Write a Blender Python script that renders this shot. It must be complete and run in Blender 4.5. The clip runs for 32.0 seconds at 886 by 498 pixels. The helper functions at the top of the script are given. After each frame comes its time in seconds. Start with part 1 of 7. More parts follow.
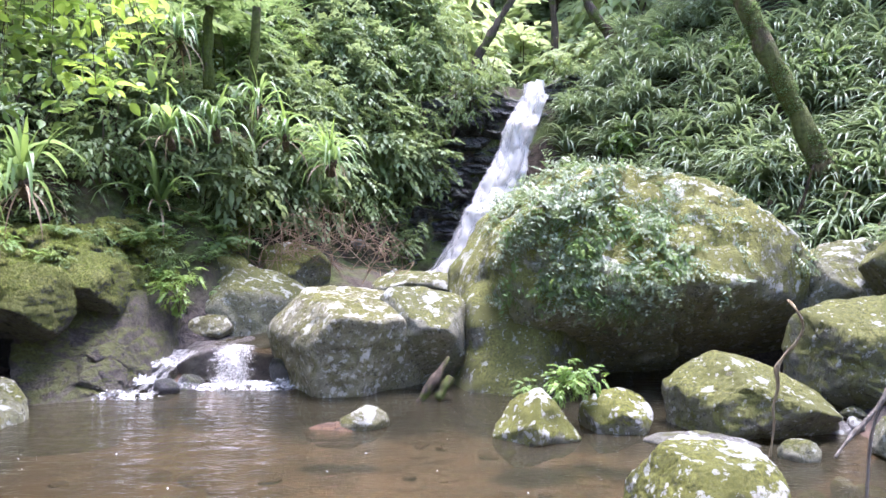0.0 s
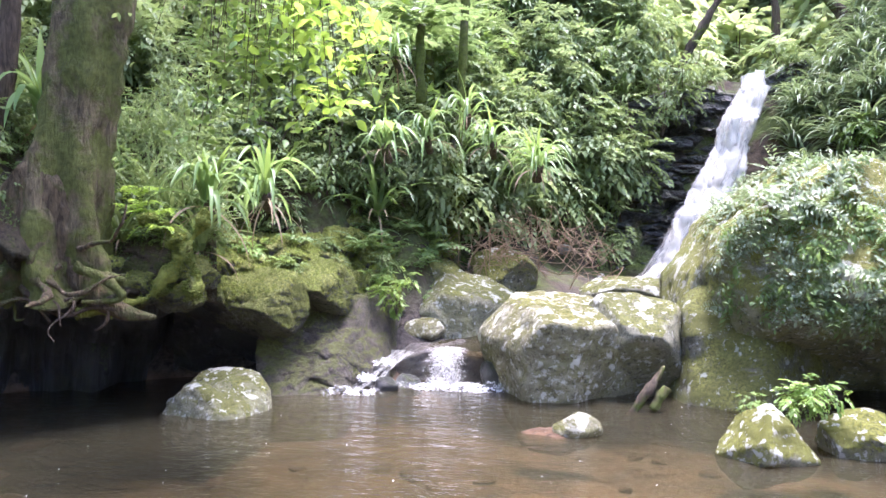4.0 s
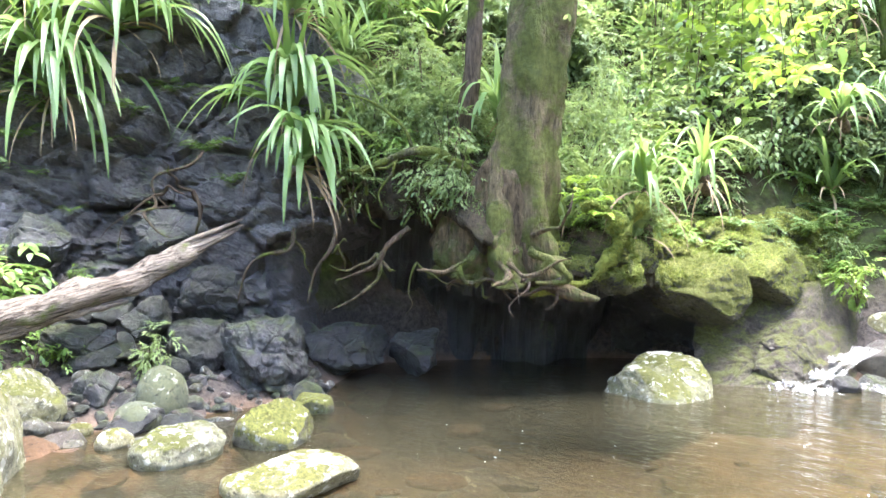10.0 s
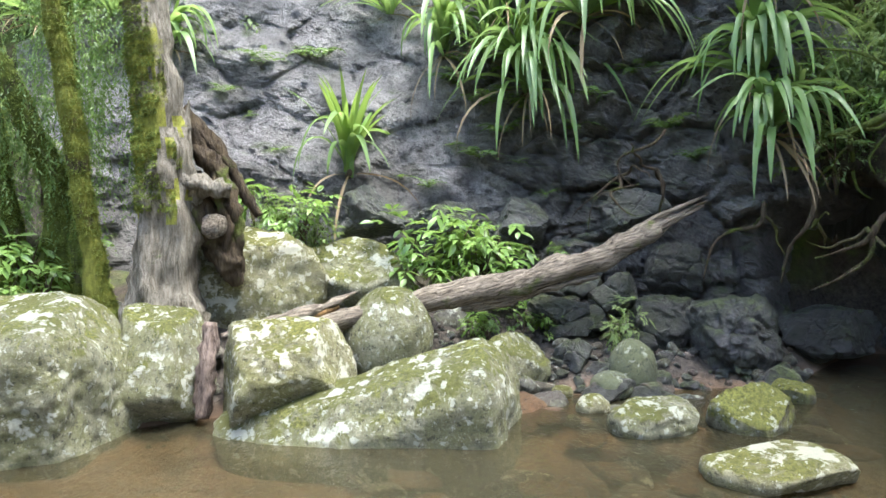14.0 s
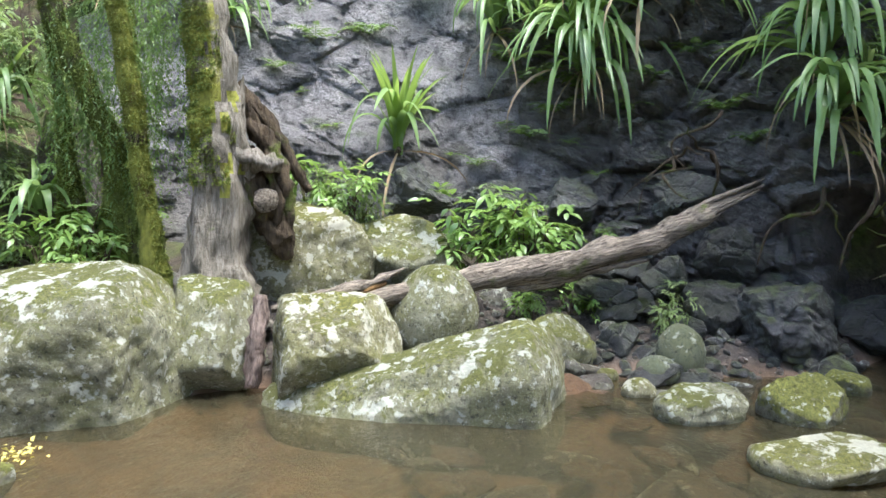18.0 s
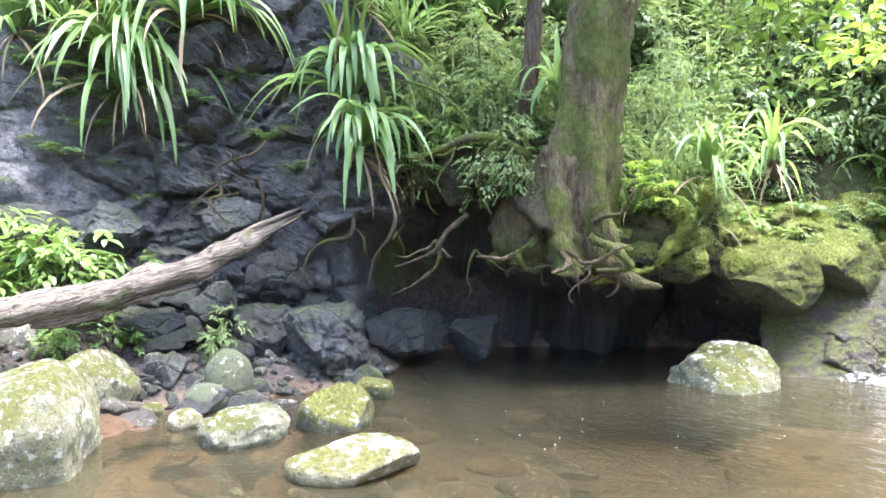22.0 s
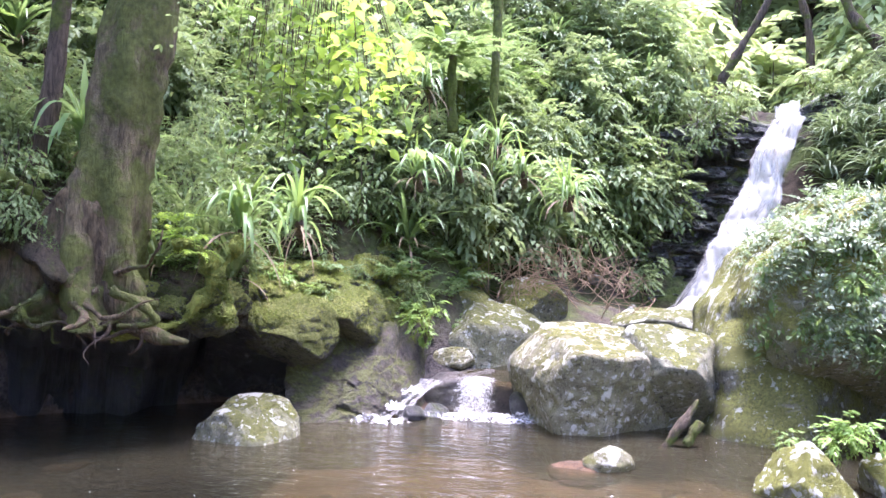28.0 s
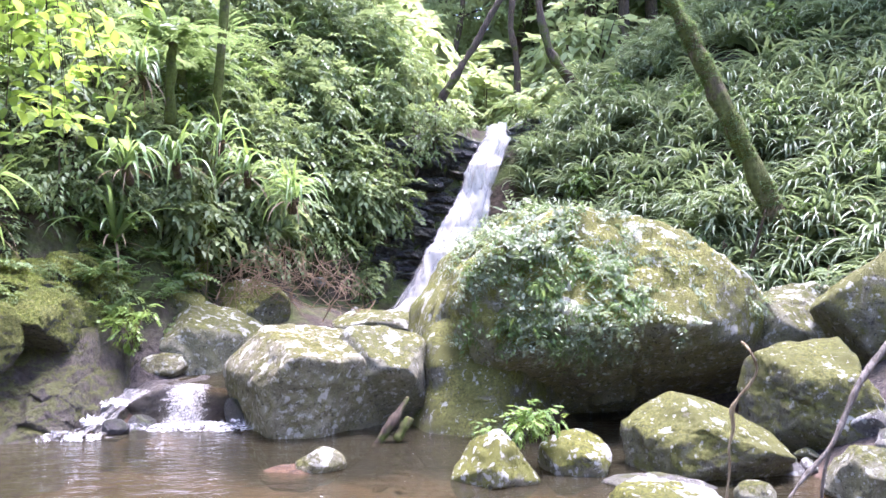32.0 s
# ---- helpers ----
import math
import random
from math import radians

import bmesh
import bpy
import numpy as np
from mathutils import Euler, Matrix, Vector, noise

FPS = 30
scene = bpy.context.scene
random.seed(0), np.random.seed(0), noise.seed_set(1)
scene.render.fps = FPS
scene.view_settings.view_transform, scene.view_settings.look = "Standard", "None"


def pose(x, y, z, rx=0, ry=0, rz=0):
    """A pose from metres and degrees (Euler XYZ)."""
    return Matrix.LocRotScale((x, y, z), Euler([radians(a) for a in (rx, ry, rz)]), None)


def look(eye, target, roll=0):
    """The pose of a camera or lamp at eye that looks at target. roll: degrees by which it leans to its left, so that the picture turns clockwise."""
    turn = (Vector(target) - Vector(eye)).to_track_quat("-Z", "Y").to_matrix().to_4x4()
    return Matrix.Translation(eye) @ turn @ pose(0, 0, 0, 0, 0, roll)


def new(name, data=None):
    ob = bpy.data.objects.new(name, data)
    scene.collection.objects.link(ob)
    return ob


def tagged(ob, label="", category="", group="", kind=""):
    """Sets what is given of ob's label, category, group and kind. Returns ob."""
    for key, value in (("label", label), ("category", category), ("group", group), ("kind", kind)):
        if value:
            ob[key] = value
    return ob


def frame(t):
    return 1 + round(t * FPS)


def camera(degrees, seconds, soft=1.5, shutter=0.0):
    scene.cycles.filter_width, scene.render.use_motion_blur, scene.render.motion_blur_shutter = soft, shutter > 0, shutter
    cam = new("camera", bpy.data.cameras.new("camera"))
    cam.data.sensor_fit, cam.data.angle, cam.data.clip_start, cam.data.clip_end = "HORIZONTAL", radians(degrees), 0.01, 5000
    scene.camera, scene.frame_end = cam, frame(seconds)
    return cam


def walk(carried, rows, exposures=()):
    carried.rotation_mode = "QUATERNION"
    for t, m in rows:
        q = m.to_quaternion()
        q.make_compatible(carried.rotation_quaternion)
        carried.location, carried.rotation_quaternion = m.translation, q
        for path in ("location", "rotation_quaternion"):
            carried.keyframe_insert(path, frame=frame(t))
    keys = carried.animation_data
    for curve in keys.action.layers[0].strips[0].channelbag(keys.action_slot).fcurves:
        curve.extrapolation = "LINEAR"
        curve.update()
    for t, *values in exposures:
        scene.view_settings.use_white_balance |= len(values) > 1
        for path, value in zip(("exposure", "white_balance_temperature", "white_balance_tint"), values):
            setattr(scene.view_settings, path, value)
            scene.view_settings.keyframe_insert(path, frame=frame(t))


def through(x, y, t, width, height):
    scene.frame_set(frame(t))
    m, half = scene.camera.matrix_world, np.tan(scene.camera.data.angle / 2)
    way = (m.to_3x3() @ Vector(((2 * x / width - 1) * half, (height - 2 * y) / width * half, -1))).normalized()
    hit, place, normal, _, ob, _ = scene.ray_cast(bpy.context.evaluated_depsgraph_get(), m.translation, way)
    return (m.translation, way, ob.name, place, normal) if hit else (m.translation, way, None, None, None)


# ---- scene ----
from mathutils.bvhtree import BVHTree

cam = camera(63.4, 32.0)
EYE, ARM = 1.5, 0.3
ROWS = [  # seconds, yaw, pitch, roll
    (0.0, -0.00, 0.00, -0.00),
    (0.5, 2.16, 0.02, 0.16),
    (1.0, 4.47, -0.12, 0.17),
    (1.5, 6.38, -0.07, 0.15),
    (2.0, 8.29, 0.06, -0.10),
    (2.5, 10.40, 0.15, -0.32),
    (3.0, 12.33, 0.27, -0.20),
    (3.5, 14.14, 0.38, -0.14),
    (5.5, 21.16, 0.31, -0.77),
    (6.0, 22.92, 0.06, -0.49),
    (6.5, 25.32, 0.01, -0.51),
    (7.0, 27.77, -0.19, -0.52),
    (7.5, 30.76, -0.37, -0.70),
    (8.0, 34.05, -0.59, -0.80),
    (8.5, 37.09, -0.67, -0.84),
    (9.0, 40.23, -0.79, -0.91),
    (9.5, 43.41, -0.50, -0.71),
    (10.0, 48.62, -0.44, -0.76),
    (10.5, 53.12, -0.56, -0.71),
    (11.0, 56.23, -0.54, -0.61),
    (11.5, 60.93, -0.65, -0.58),
    (12.0, 65.19, -0.71, -0.53),
    (12.5, 69.76, -1.11, -0.81),
    (13.0, 75.16, -1.25, -1.16),
    (13.5, 79.23, -1.28, -1.45),
    (14.0, 83.21, -1.41, -1.89),
    (14.5, 86.95, -1.70, -1.83),
    (15.0, 90.12, -2.18, -1.74),
    (15.5, 93.44, -2.17, -1.48),
    (16.2, 96.34, -1.80, -1.15),
    (16.9, 95.64, -2.05, -0.90),
    (17.5, 92.45, -2.84, -0.76),
    (18.0, 86.87, -3.03, -0.63),
    (18.5, 82.23, -2.78, -0.67),
    (19.0, 77.64, -2.70, -0.53),
    (19.5, 73.73, -2.51, -0.62),
    (20.0, 69.47, -2.41, -0.63),
    (20.5, 65.53, -2.30, -0.49),
    (21.0, 61.02, -2.02, -0.48),
    (21.5, 57.09, -1.70, -0.65),
    (22.0, 53.14, -1.44, -0.77),
    (22.5, 49.86, -1.26, -0.69),
    (23.0, 46.74, -1.14, -0.76),
    (23.5, 43.53, -1.07, -0.66),
    (24.0, 40.18, -1.01, -0.60),
    (24.5, 36.44, -0.99, -0.41),
    (25.0, 33.60, -0.23, -0.30),
    (25.5, 30.35, 0.54, -0.08),
    (27.5, 20.18, 1.64, 0.43),
    (28.0, 18.26, 2.75, 0.38),
    (28.5, 15.97, 3.42, 0.32),
    (29.0, 14.07, 5.06, 0.22),
    (29.5, 12.13, 5.58, 0.24),
    (30.0, 9.52, 5.46, 0.32),
    (30.5, 6.13, 5.04, 0.54),
    (31.0, 2.08, 4.55, 0.72),
    (31.5, -0.48, 4.08, 0.56),
    (32.0, -2.96, 3.14, 0.61),
]


def carried_pose(yaw, pitch, roll):
    """The camera is swung at arm's length round a point behind it."""
    a = radians(yaw)
    return pose(-ARM * math.sin(a), ARM * (math.cos(a) - 1), EYE, 0, 0, yaw) @ pose(0, 0, 0, 90 + pitch) @ pose(0, 0, 0, 0, 0, roll)


EXPOSURES = [  # seconds, stops, kelvin, tint
    (0.0, 2.96, 5350, 32), (2.0, 2.91, 5350, 32), (3.0, 3.11, 5400, 32), (6.0, 3.31, 5650, 30), (9.0, 3.86, 5700, 18), (10.0, 4.06, 5750, 16), (11.0, 4.01, 5750, 14), (12.0, 3.56, 5800, 12), (13.0, 3.26, 5800, 10), (14.0, 2.86, 5800, 8), (15.5, 2.72, 5700, 10),
    (18.0, 2.67, 5700, 10), (19.0, 3.02, 5700, 10), (20.0, 3.36, 5700, 12), (21.0, 3.71, 5650, 14), (22.0, 3.91, 5600, 17), (24.0, 4.06, 5450, 20), (25.0, 3.81, 5400, 22), (28.0, 3.38, 5400, 37), (31.0, 3.18, 5400, 38), (32.0, 3.23, 5400, 38)]
walk(cam, [(t, carried_pose(yaw, pitch, roll)) for t, yaw, pitch, roll in ROWS], EXPOSURES)

# ---- sky and sun ----
world = bpy.data.worlds.new("sky")
scene.world = world
world.use_nodes = True
wn = world.node_tree
sky = wn.nodes.new("ShaderNodeTexSky")
sky.sky_type, sky.sun_disc = "NISHITA", False
SUN_EL, SUN_AZ = 77.0, -40.0
sky.sun_elevation, sky.sun_rotation = radians(SUN_EL), radians(-SUN_AZ)
sky.air_density, sky.dust_density = 1.0, 3.0
wn.nodes["Background"].inputs["Strength"].default_value = 0.15
wn.links.new(sky.outputs[0], wn.nodes["Background"].inputs["Color"])
sun = new("sun", bpy.data.lights.new("sun", "SUN"))
sun.data.energy, sun.data.angle, sun.data.color = 1.9, radians(22), (1.0, 0.95, 0.85)
sun.matrix_world = look((-40 * math.sin(radians(SUN_AZ)), 40 * math.cos(radians(SUN_AZ)), 40 * math.tan(radians(SUN_EL))), (0, 0, 0))


# ---- materials ----
class Nodes:
    """A small helper to write node trees."""

    def __init__(self, name):
        self.mat = bpy.data.materials.new(name)
        self.mat.use_nodes = True
        self.tree = self.mat.node_tree
        self.bsdf = self.tree.nodes["Principled BSDF"]
        self.out = self.tree.nodes["Material Output"]
        self.place = self.node("ShaderNodeTexCoord").outputs["Object"]
        self.geo = self.node("ShaderNodeNewGeometry")
        self.rand = self.node("ShaderNodeObjectInfo").outputs["Random"]

    def node(self, kind, **sets):
        n = self.tree.nodes.new(kind)
        for key, v in sets.items():
            if key == "operation":
                n.operation = v
            elif key == "blend":
                n.blend_type = v
            elif key == "feature":
                n.feature = v
        return n

    def put(self, socket, v):
        if isinstance(v, bpy.types.NodeSocket):
            self.tree.links.new(v, socket)
        else:
            socket.default_value = v

    def noise(self, scale, detail=4.0, rough=0.55, where=None, warp=0.0):
        n = self.node("ShaderNodeTexNoise")
        self.put(n.inputs["Vector"], where or self.place)
        n.inputs["Scale"].default_value, n.inputs["Detail"].default_value = scale, detail
        n.inputs["Roughness"].default_value, n.inputs["Distortion"].default_value = rough, warp
        return n.outputs["Fac"]

    def cells(self, scale, where=None, feature="F1"):
        n = self.node("ShaderNodeTexVoronoi", feature=feature)
        self.put(n.inputs["Vector"], where or self.place)
        n.inputs["Scale"].default_value = scale
        return n.outputs["Distance"]

    def ramp(self, v, lo, hi):
        n = self.node("ShaderNodeMapRange")
        self.put(n.inputs["Value"], v)
        n.inputs["From Min"].default_value, n.inputs["From Max"].default_value = lo, hi
        return n.outputs["Result"]

    def math(self, op, a, b=0.0):
        n = self.node("ShaderNodeMath", operation=op)
        self.put(n.inputs[0], a)
        self.put(n.inputs[1], b)
        return n.outputs[0]

    def mix(self, f, a, b):
        n = self.node("ShaderNodeMix")
        n.data_type = "RGBA"
        self.put(n.inputs["Factor"], f)
        for socket, v in ((n.inputs[6], a), (n.inputs[7], b)):
            self.put(socket, v if isinstance(v, bpy.types.NodeSocket) else (*v, 1))
        return n.outputs[2]

    def stretch(self, sx, sy, sz, where=None):
        n = self.node("ShaderNodeMapping")
        self.put(n.inputs["Vector"], where or self.place)
        n.inputs["Scale"].default_value = (sx, sy, sz)
        return n.outputs[0]

    def world_place(self):
        return self.geo.outputs["Position"]

    def facing_up(self):
        n = self.node("ShaderNodeSeparateXYZ")
        self.put(n.inputs[0], self.geo.outputs["Normal"])
        return n.outputs["Z"]

    def bump(self, v, strength, distance=0.02):
        n = self.node("ShaderNodeBump")
        self.put(n.inputs["Height"], v)
        n.inputs["Strength"].default_value, n.inputs["Distance"].default_value = strength, distance
        self.put(self.bsdf.inputs["Normal"], n.outputs[0])
        return n.outputs[0]

    def finish(self, colour, rough=0.8, spec=0.3):
        self.put(self.bsdf.inputs["Base Color"], colour if isinstance(colour, bpy.types.NodeSocket) else (*colour, 1))
        self.put(self.bsdf.inputs["Roughness"], rough)
        self.put(self.bsdf.inputs["Specular IOR Level"], spec)
        return self.mat


def stone(name, base, dark, moss=0.3, lichen=0.3, rough=0.85, spec=0.3, moss_tone=(0.21, 0.215, 0.06), pale=(0.56, 0.57, 0.47), film=0.5, relief=0.07, spread=4.6):
    """Weathered stone: mottled grey with a patchy olive film of algae, moss cushions, crisp pale lichen blotches, pits and cracks."""
    n = Nodes(name)
    w = n.world_place()
    grain = n.noise(58, 7, 0.78, w)
    broad = n.noise(2.6, 6, 0.7, w, 0.8)
    c = n.mix(n.ramp(broad, 0.38, 0.62), dark, base)
    c = n.mix(n.math("MULTIPLY", n.ramp(n.noise(11, 7, 0.75, w, 0.4), 0.46, 0.58), 0.55), c, dark)
    olive = tuple(0.5 * b + 0.5 * m for b, m in zip(dark, moss_tone))
    c = n.mix(n.math("MULTIPLY", n.ramp(n.noise(3.6, 8, 0.76, w, 0.7), 0.44, 0.56), film), c, olive)
    c = n.mix(n.ramp(grain, 0.52, 0.74), c, tuple(min(1, 1.4 * v) for v in base))
    c = n.mix(n.ramp(n.noise(19, 8, 0.82, w, 0.3), 0.39, 0.47), tuple(0.45 * v for v in dark), c)
    up = n.facing_up()
    m = n.math("ADD", n.math("MULTIPLY", up, 0.30), n.noise(4.2, 8, 0.72, w, 0.8))
    mask = n.ramp(m, 1.0 - 0.52 * moss, 1.09 - 0.52 * moss)
    tone = n.mix(n.ramp(n.noise(34, 7, 0.8, w), 0.40, 0.60), tuple(0.3 * v for v in moss_tone), tuple(1.1 * v for v in moss_tone))
    tone = n.mix(n.ramp(n.noise(2.0, 3, 0.6, w), 0.4, 0.65), tone, tuple(0.55 * v for v in moss_tone))
    c = n.mix(mask, c, tone)
    if lichen > 0:
        blotch = n.math("ADD", n.noise(spread, 7, 0.62, w, 0.15), n.math("MULTIPLY", up, 0.06))
        spots = n.ramp(blotch, 0.68 - 0.22 * lichen, 0.71 - 0.22 * lichen)
        dots = n.ramp(n.math("SUBTRACT", n.noise(13, 5, 0.7, w, 0.3), n.math("MULTIPLY", n.cells(16, w), 0.2)), 0.52 - 0.1 * lichen, 0.55 - 0.1 * lichen)
        both = n.math("MAXIMUM", spots, n.math("MULTIPLY", dots, 0.8))
        c = n.mix(n.math("MULTIPLY", both, n.math("ADD", n.math("MULTIPLY", grain, 0.8), 0.35)), c, pale)
    h = n.math("ADD", n.math("MULTIPLY", grain, 0.55), n.math("ADD", n.math("MULTIPLY", n.noise(24, 9, 0.8, w), 1.0), n.math("MULTIPLY", mask, 0.3)))
    n.bump(h, 1.0, relief)
    return n.finish(c, rough, spec)


ROCK = stone("lichen_stone", (0.36, 0.35, 0.235), (0.15, 0.145, 0.09), 0.66, 0.29, film=0.75, moss_tone=(0.205, 0.21, 0.05), pale=(0.60, 0.61, 0.51))
ROCK_MOSSY = stone("mossy_stone", (0.27, 0.255, 0.165), (0.10, 0.096, 0.06), 0.96, 0.12, film=0.8, moss_tone=(0.225, 0.23, 0.048))
ROCK_BIG = stone("great_boulder_stone", (0.35, 0.335, 0.21), (0.145, 0.14, 0.08), 0.98, 0.34, film=0.8, moss_tone=(0.30, 0.30, 0.06), pale=(0.62, 0.62, 0.50), relief=0.09, spread=3.2)
ROCK_PALE = stone("pale_stone", (0.38, 0.36, 0.225), (0.17, 0.155, 0.085), 0.62, 0.44, film=0.85, moss_tone=(0.235, 0.23, 0.05), pale=(0.65, 0.635, 0.50))
ROCK_PATCHY = stone("lichen_patched_stone", (0.33, 0.315, 0.20), (0.14, 0.132, 0.08), 1.02, 0.52, film=0.8, moss_tone=(0.27, 0.275, 0.045), pale=(0.68, 0.68, 0.59), spread=3.0)
# Wet dark stone; its colour also carries the shade of hollow and notch.
ROCK_DARK = stone("dark_wet_shaded_stone", (0.060, 0.056, 0.053), (0.016, 0.0155, 0.015), 0.5, 0.0, 0.34, 0.55, (0.08, 0.095, 0.032), film=0.4, relief=0.035)
ROCK_WET = stone("wet_grey_stone", (0.085, 0.081, 0.078), (0.022, 0.022, 0.021), 0.55, 0.0, 0.3, 0.6, (0.085, 0.10, 0.035), film=0.5, relief=0.03)
ROCK_BED = stone("wet_brown_stone", (0.10, 0.082, 0.066), (0.035, 0.028, 0.022), 0.25, 0.0, 0.3, 0.6, film=0.2, relief=0.03)
ROCK_GREY = stone("grey_stone", (0.26, 0.24, 0.205), (0.085, 0.077, 0.065), 0.45, 0.36, 0.55, 0.45)
ROCK_SLAB = stone("pitted_slab", (0.18, 0.148, 0.115), (0.04, 0.032, 0.024), 0.72, 0.0, 0.5, 0.45, (0.17, 0.18, 0.04), film=0.5, relief=0.12)
ROCK_OLIVE = stone("smooth_olive_stone", (0.17, 0.185, 0.115), (0.10, 0.11, 0.065), 0.3, 0.12, 0.6, 0.35)
ROCK_BROWN = stone("red_brown_stone", (0.23, 0.175, 0.14), (0.075, 0.056, 0.045), 0.2, 0.1, 0.4, 0.55, film=0.2)
ROCK_RED = stone("submerged_red_stone", (0.24, 0.135, 0.07), (0.10, 0.058, 0.032), 0.0, 0.0, 0.5, 0.4, film=0.1)
BANK_MOSS = stone("mossy_bank", (0.125, 0.098, 0.062), (0.04, 0.032, 0.021), 0.56, 0.0, 0.95, 0.2, (0.105, 0.12, 0.032), film=0.35, relief=0.09)
ROCK_MOSS = stone("thick_moss_stone", (0.17, 0.16, 0.11), (0.05, 0.05, 0.035), 1.12, 0.0, moss_tone=(0.24, 0.26, 0.05), relief=0.1)


def cliff_stone(name, low, high, shine, size=1.0, beds=1.7, relief=0.1, spec=0.6):
    """Seeping rock: chipped blocks with black cracks, a wet sheen and a violet-grey cast."""
    n = Nodes(name)
    w = n.world_place()
    tilt = n.node("ShaderNodeMapping")
    n.put(tilt.inputs["Vector"], w)
    tilt.inputs["Rotation"].default_value = (0.25, -0.2, 0.3)
    tilt.inputs["Scale"].default_value = (1.0, 1.0, 1 + 1.85 * (beds - 1))
    warp = n.node("ShaderNodeVectorMath", operation="ADD")
    n.put(warp.inputs[0], tilt.outputs[0])
    turn = n.node("ShaderNodeTexNoise")
    n.put(turn.inputs["Vector"], w)
    turn.inputs["Scale"].default_value, turn.inputs["Detail"].default_value = 3.0, 4.0
    n.put(warp.inputs[1], turn.outputs["Color"])
    chips = n.cells(3.4 * size, warp.outputs[0])
    cracks = n.ramp(n.cells(3.4 * size, warp.outputs[0], "DISTANCE_TO_EDGE"), 0.0, 0.07)
    small = n.cells(11.0 * size, warp.outputs[0])
    fine = n.noise(30, 7, 0.78, w)
    c = n.mix(n.ramp(n.noise(1.5, 6, 0.68, w), 0.35, 0.65), low, high)
    c = n.mix(n.ramp(fine, 0.34, 0.5), tuple(0.5 * v for v in low), c)
    c = n.mix(n.ramp(n.noise(6.0, 6, 0.75, n.stretch(1, 1, 1 + 2.3 * (beds - 1), w), 0.4), 0.36, 0.47), tuple(0.35 * v for v in low), c)
    c = n.mix(n.math("ADD", n.math("MULTIPLY", cracks, 0.35), 0.65), tuple(0.3 * v for v in low), c)
    m = n.ramp(n.math("ADD", n.math("MULTIPLY", n.facing_up(), 0.35), n.noise(2.6, 6, 0.65, w)), 0.80, 0.95)
    c = n.mix(m, c, (0.055, 0.075, 0.02))
    layers = n.noise(4.5 * size, 10, 0.76, n.stretch(1, 1, beds, w), 0.3)
    h = n.math("ADD", n.math("ADD", n.math("MULTIPLY", chips, 0.2), n.math("MULTIPLY", layers, 1.1)), n.math("ADD", n.math("MULTIPLY", small, 0.2), n.math("MULTIPLY", fine, 0.7)))
    n.bump(n.math("ADD", h, n.math("MULTIPLY", cracks, 0.15)), 1.0, relief)
    rough = n.math("ADD", n.math("MULTIPLY", n.noise(9.0, 7, 0.75, w), 0.6), shine)
    return n.finish(c, rough, spec)


CLIFF = cliff_stone("seeping_cliff", (0.066, 0.060, 0.053), (0.235, 0.217, 0.196), 0.06, 1.0, 1.4, 0.11, 0.8)
# Lighter copy of the seeping rock; reflected sky is put into its colour.
CLIFF_SHEEN = cliff_stone("sheen_paled_seeping_cliff", (0.15, 0.138, 0.134), (0.40, 0.372, 0.36), 0.12, 1.7, 1.0, 0.13, 0.75)


def forest_floor():
    """Bank soil: dark earth, litter and moss above the water, red-brown silt under it."""
    n = Nodes("bank_soil")
    w = n.world_place()
    z = n.node("ShaderNodeSeparateXYZ")
    n.put(z.inputs[0], w)
    z = z.outputs["Z"]
    soil = n.mix(n.ramp(n.noise(6, 6, 0.65, w), 0.35, 0.65), (0.022, 0.017, 0.011), (0.075, 0.055, 0.035))
    moss = n.mix(n.ramp(n.noise(14, 5, 0.65, w), 0.3, 0.7), (0.03, 0.045, 0.012), (0.10, 0.13, 0.028))
    grit = n.mix(n.ramp(n.noise(15, 7, 0.8, w), 0.38, 0.62), (0.018, 0.016, 0.013), (0.10, 0.082, 0.066))
    low = n.ramp(n.math("ADD", z, n.math("MULTIPLY", n.noise(1.5, 4, 0.6, w), 0.5)), 0.9, 1.5)
    soil = n.mix(low, grit, soil)
    c = n.mix(n.math("MULTIPLY", low, n.ramp(n.noise(1.6, 5, 0.6, w, 0.5), 0.42, 0.6)), soil, moss)
    silt = n.mix(n.ramp(n.noise(2.4, 5, 0.6, w, 0.6), 0.35, 0.65), (0.08, 0.054, 0.034), (0.20, 0.132, 0.084))
    silt = n.mix(n.ramp(z, -0.62, -0.26), (0.07, 0.055, 0.035), silt)
    c = n.mix(n.ramp(z, 0.0, 0.12), silt, c)
    n.bump(n.noise(12, 7, 0.7, w), 0.9, 0.08)
    return n.finish(c, 0.9, 0.2)


SOIL = forest_floor()


def leaf_green(name, low, high, gloss=0.35, through=0.35, tint=(0.33, 0.44, 0.13), spec=0.5):
    """A leaf: varied from leaf to leaf, glossy, and letting some light through."""
    n = Nodes(name)
    v = n.math("MULTIPLY", n.math("ADD", n.geo.outputs["Random Per Island"], n.rand), 0.5)
    c = n.mix(v, low, high)
    n.finish(c, gloss, spec)
    t = n.node("ShaderNodeBsdfTranslucent")
    n.put(t.inputs["Color"], n.mix(0.6, c, tint))
    m = n.node("ShaderNodeMixShader")
    m.inputs[0].default_value = through
    n.tree.links.new(n.bsdf.outputs[0], m.inputs[1])
    n.tree.links.new(t.outputs[0], m.inputs[2])
    n.tree.links.new(m.outputs[0], n.out.inputs["Surface"])
    return n.mat


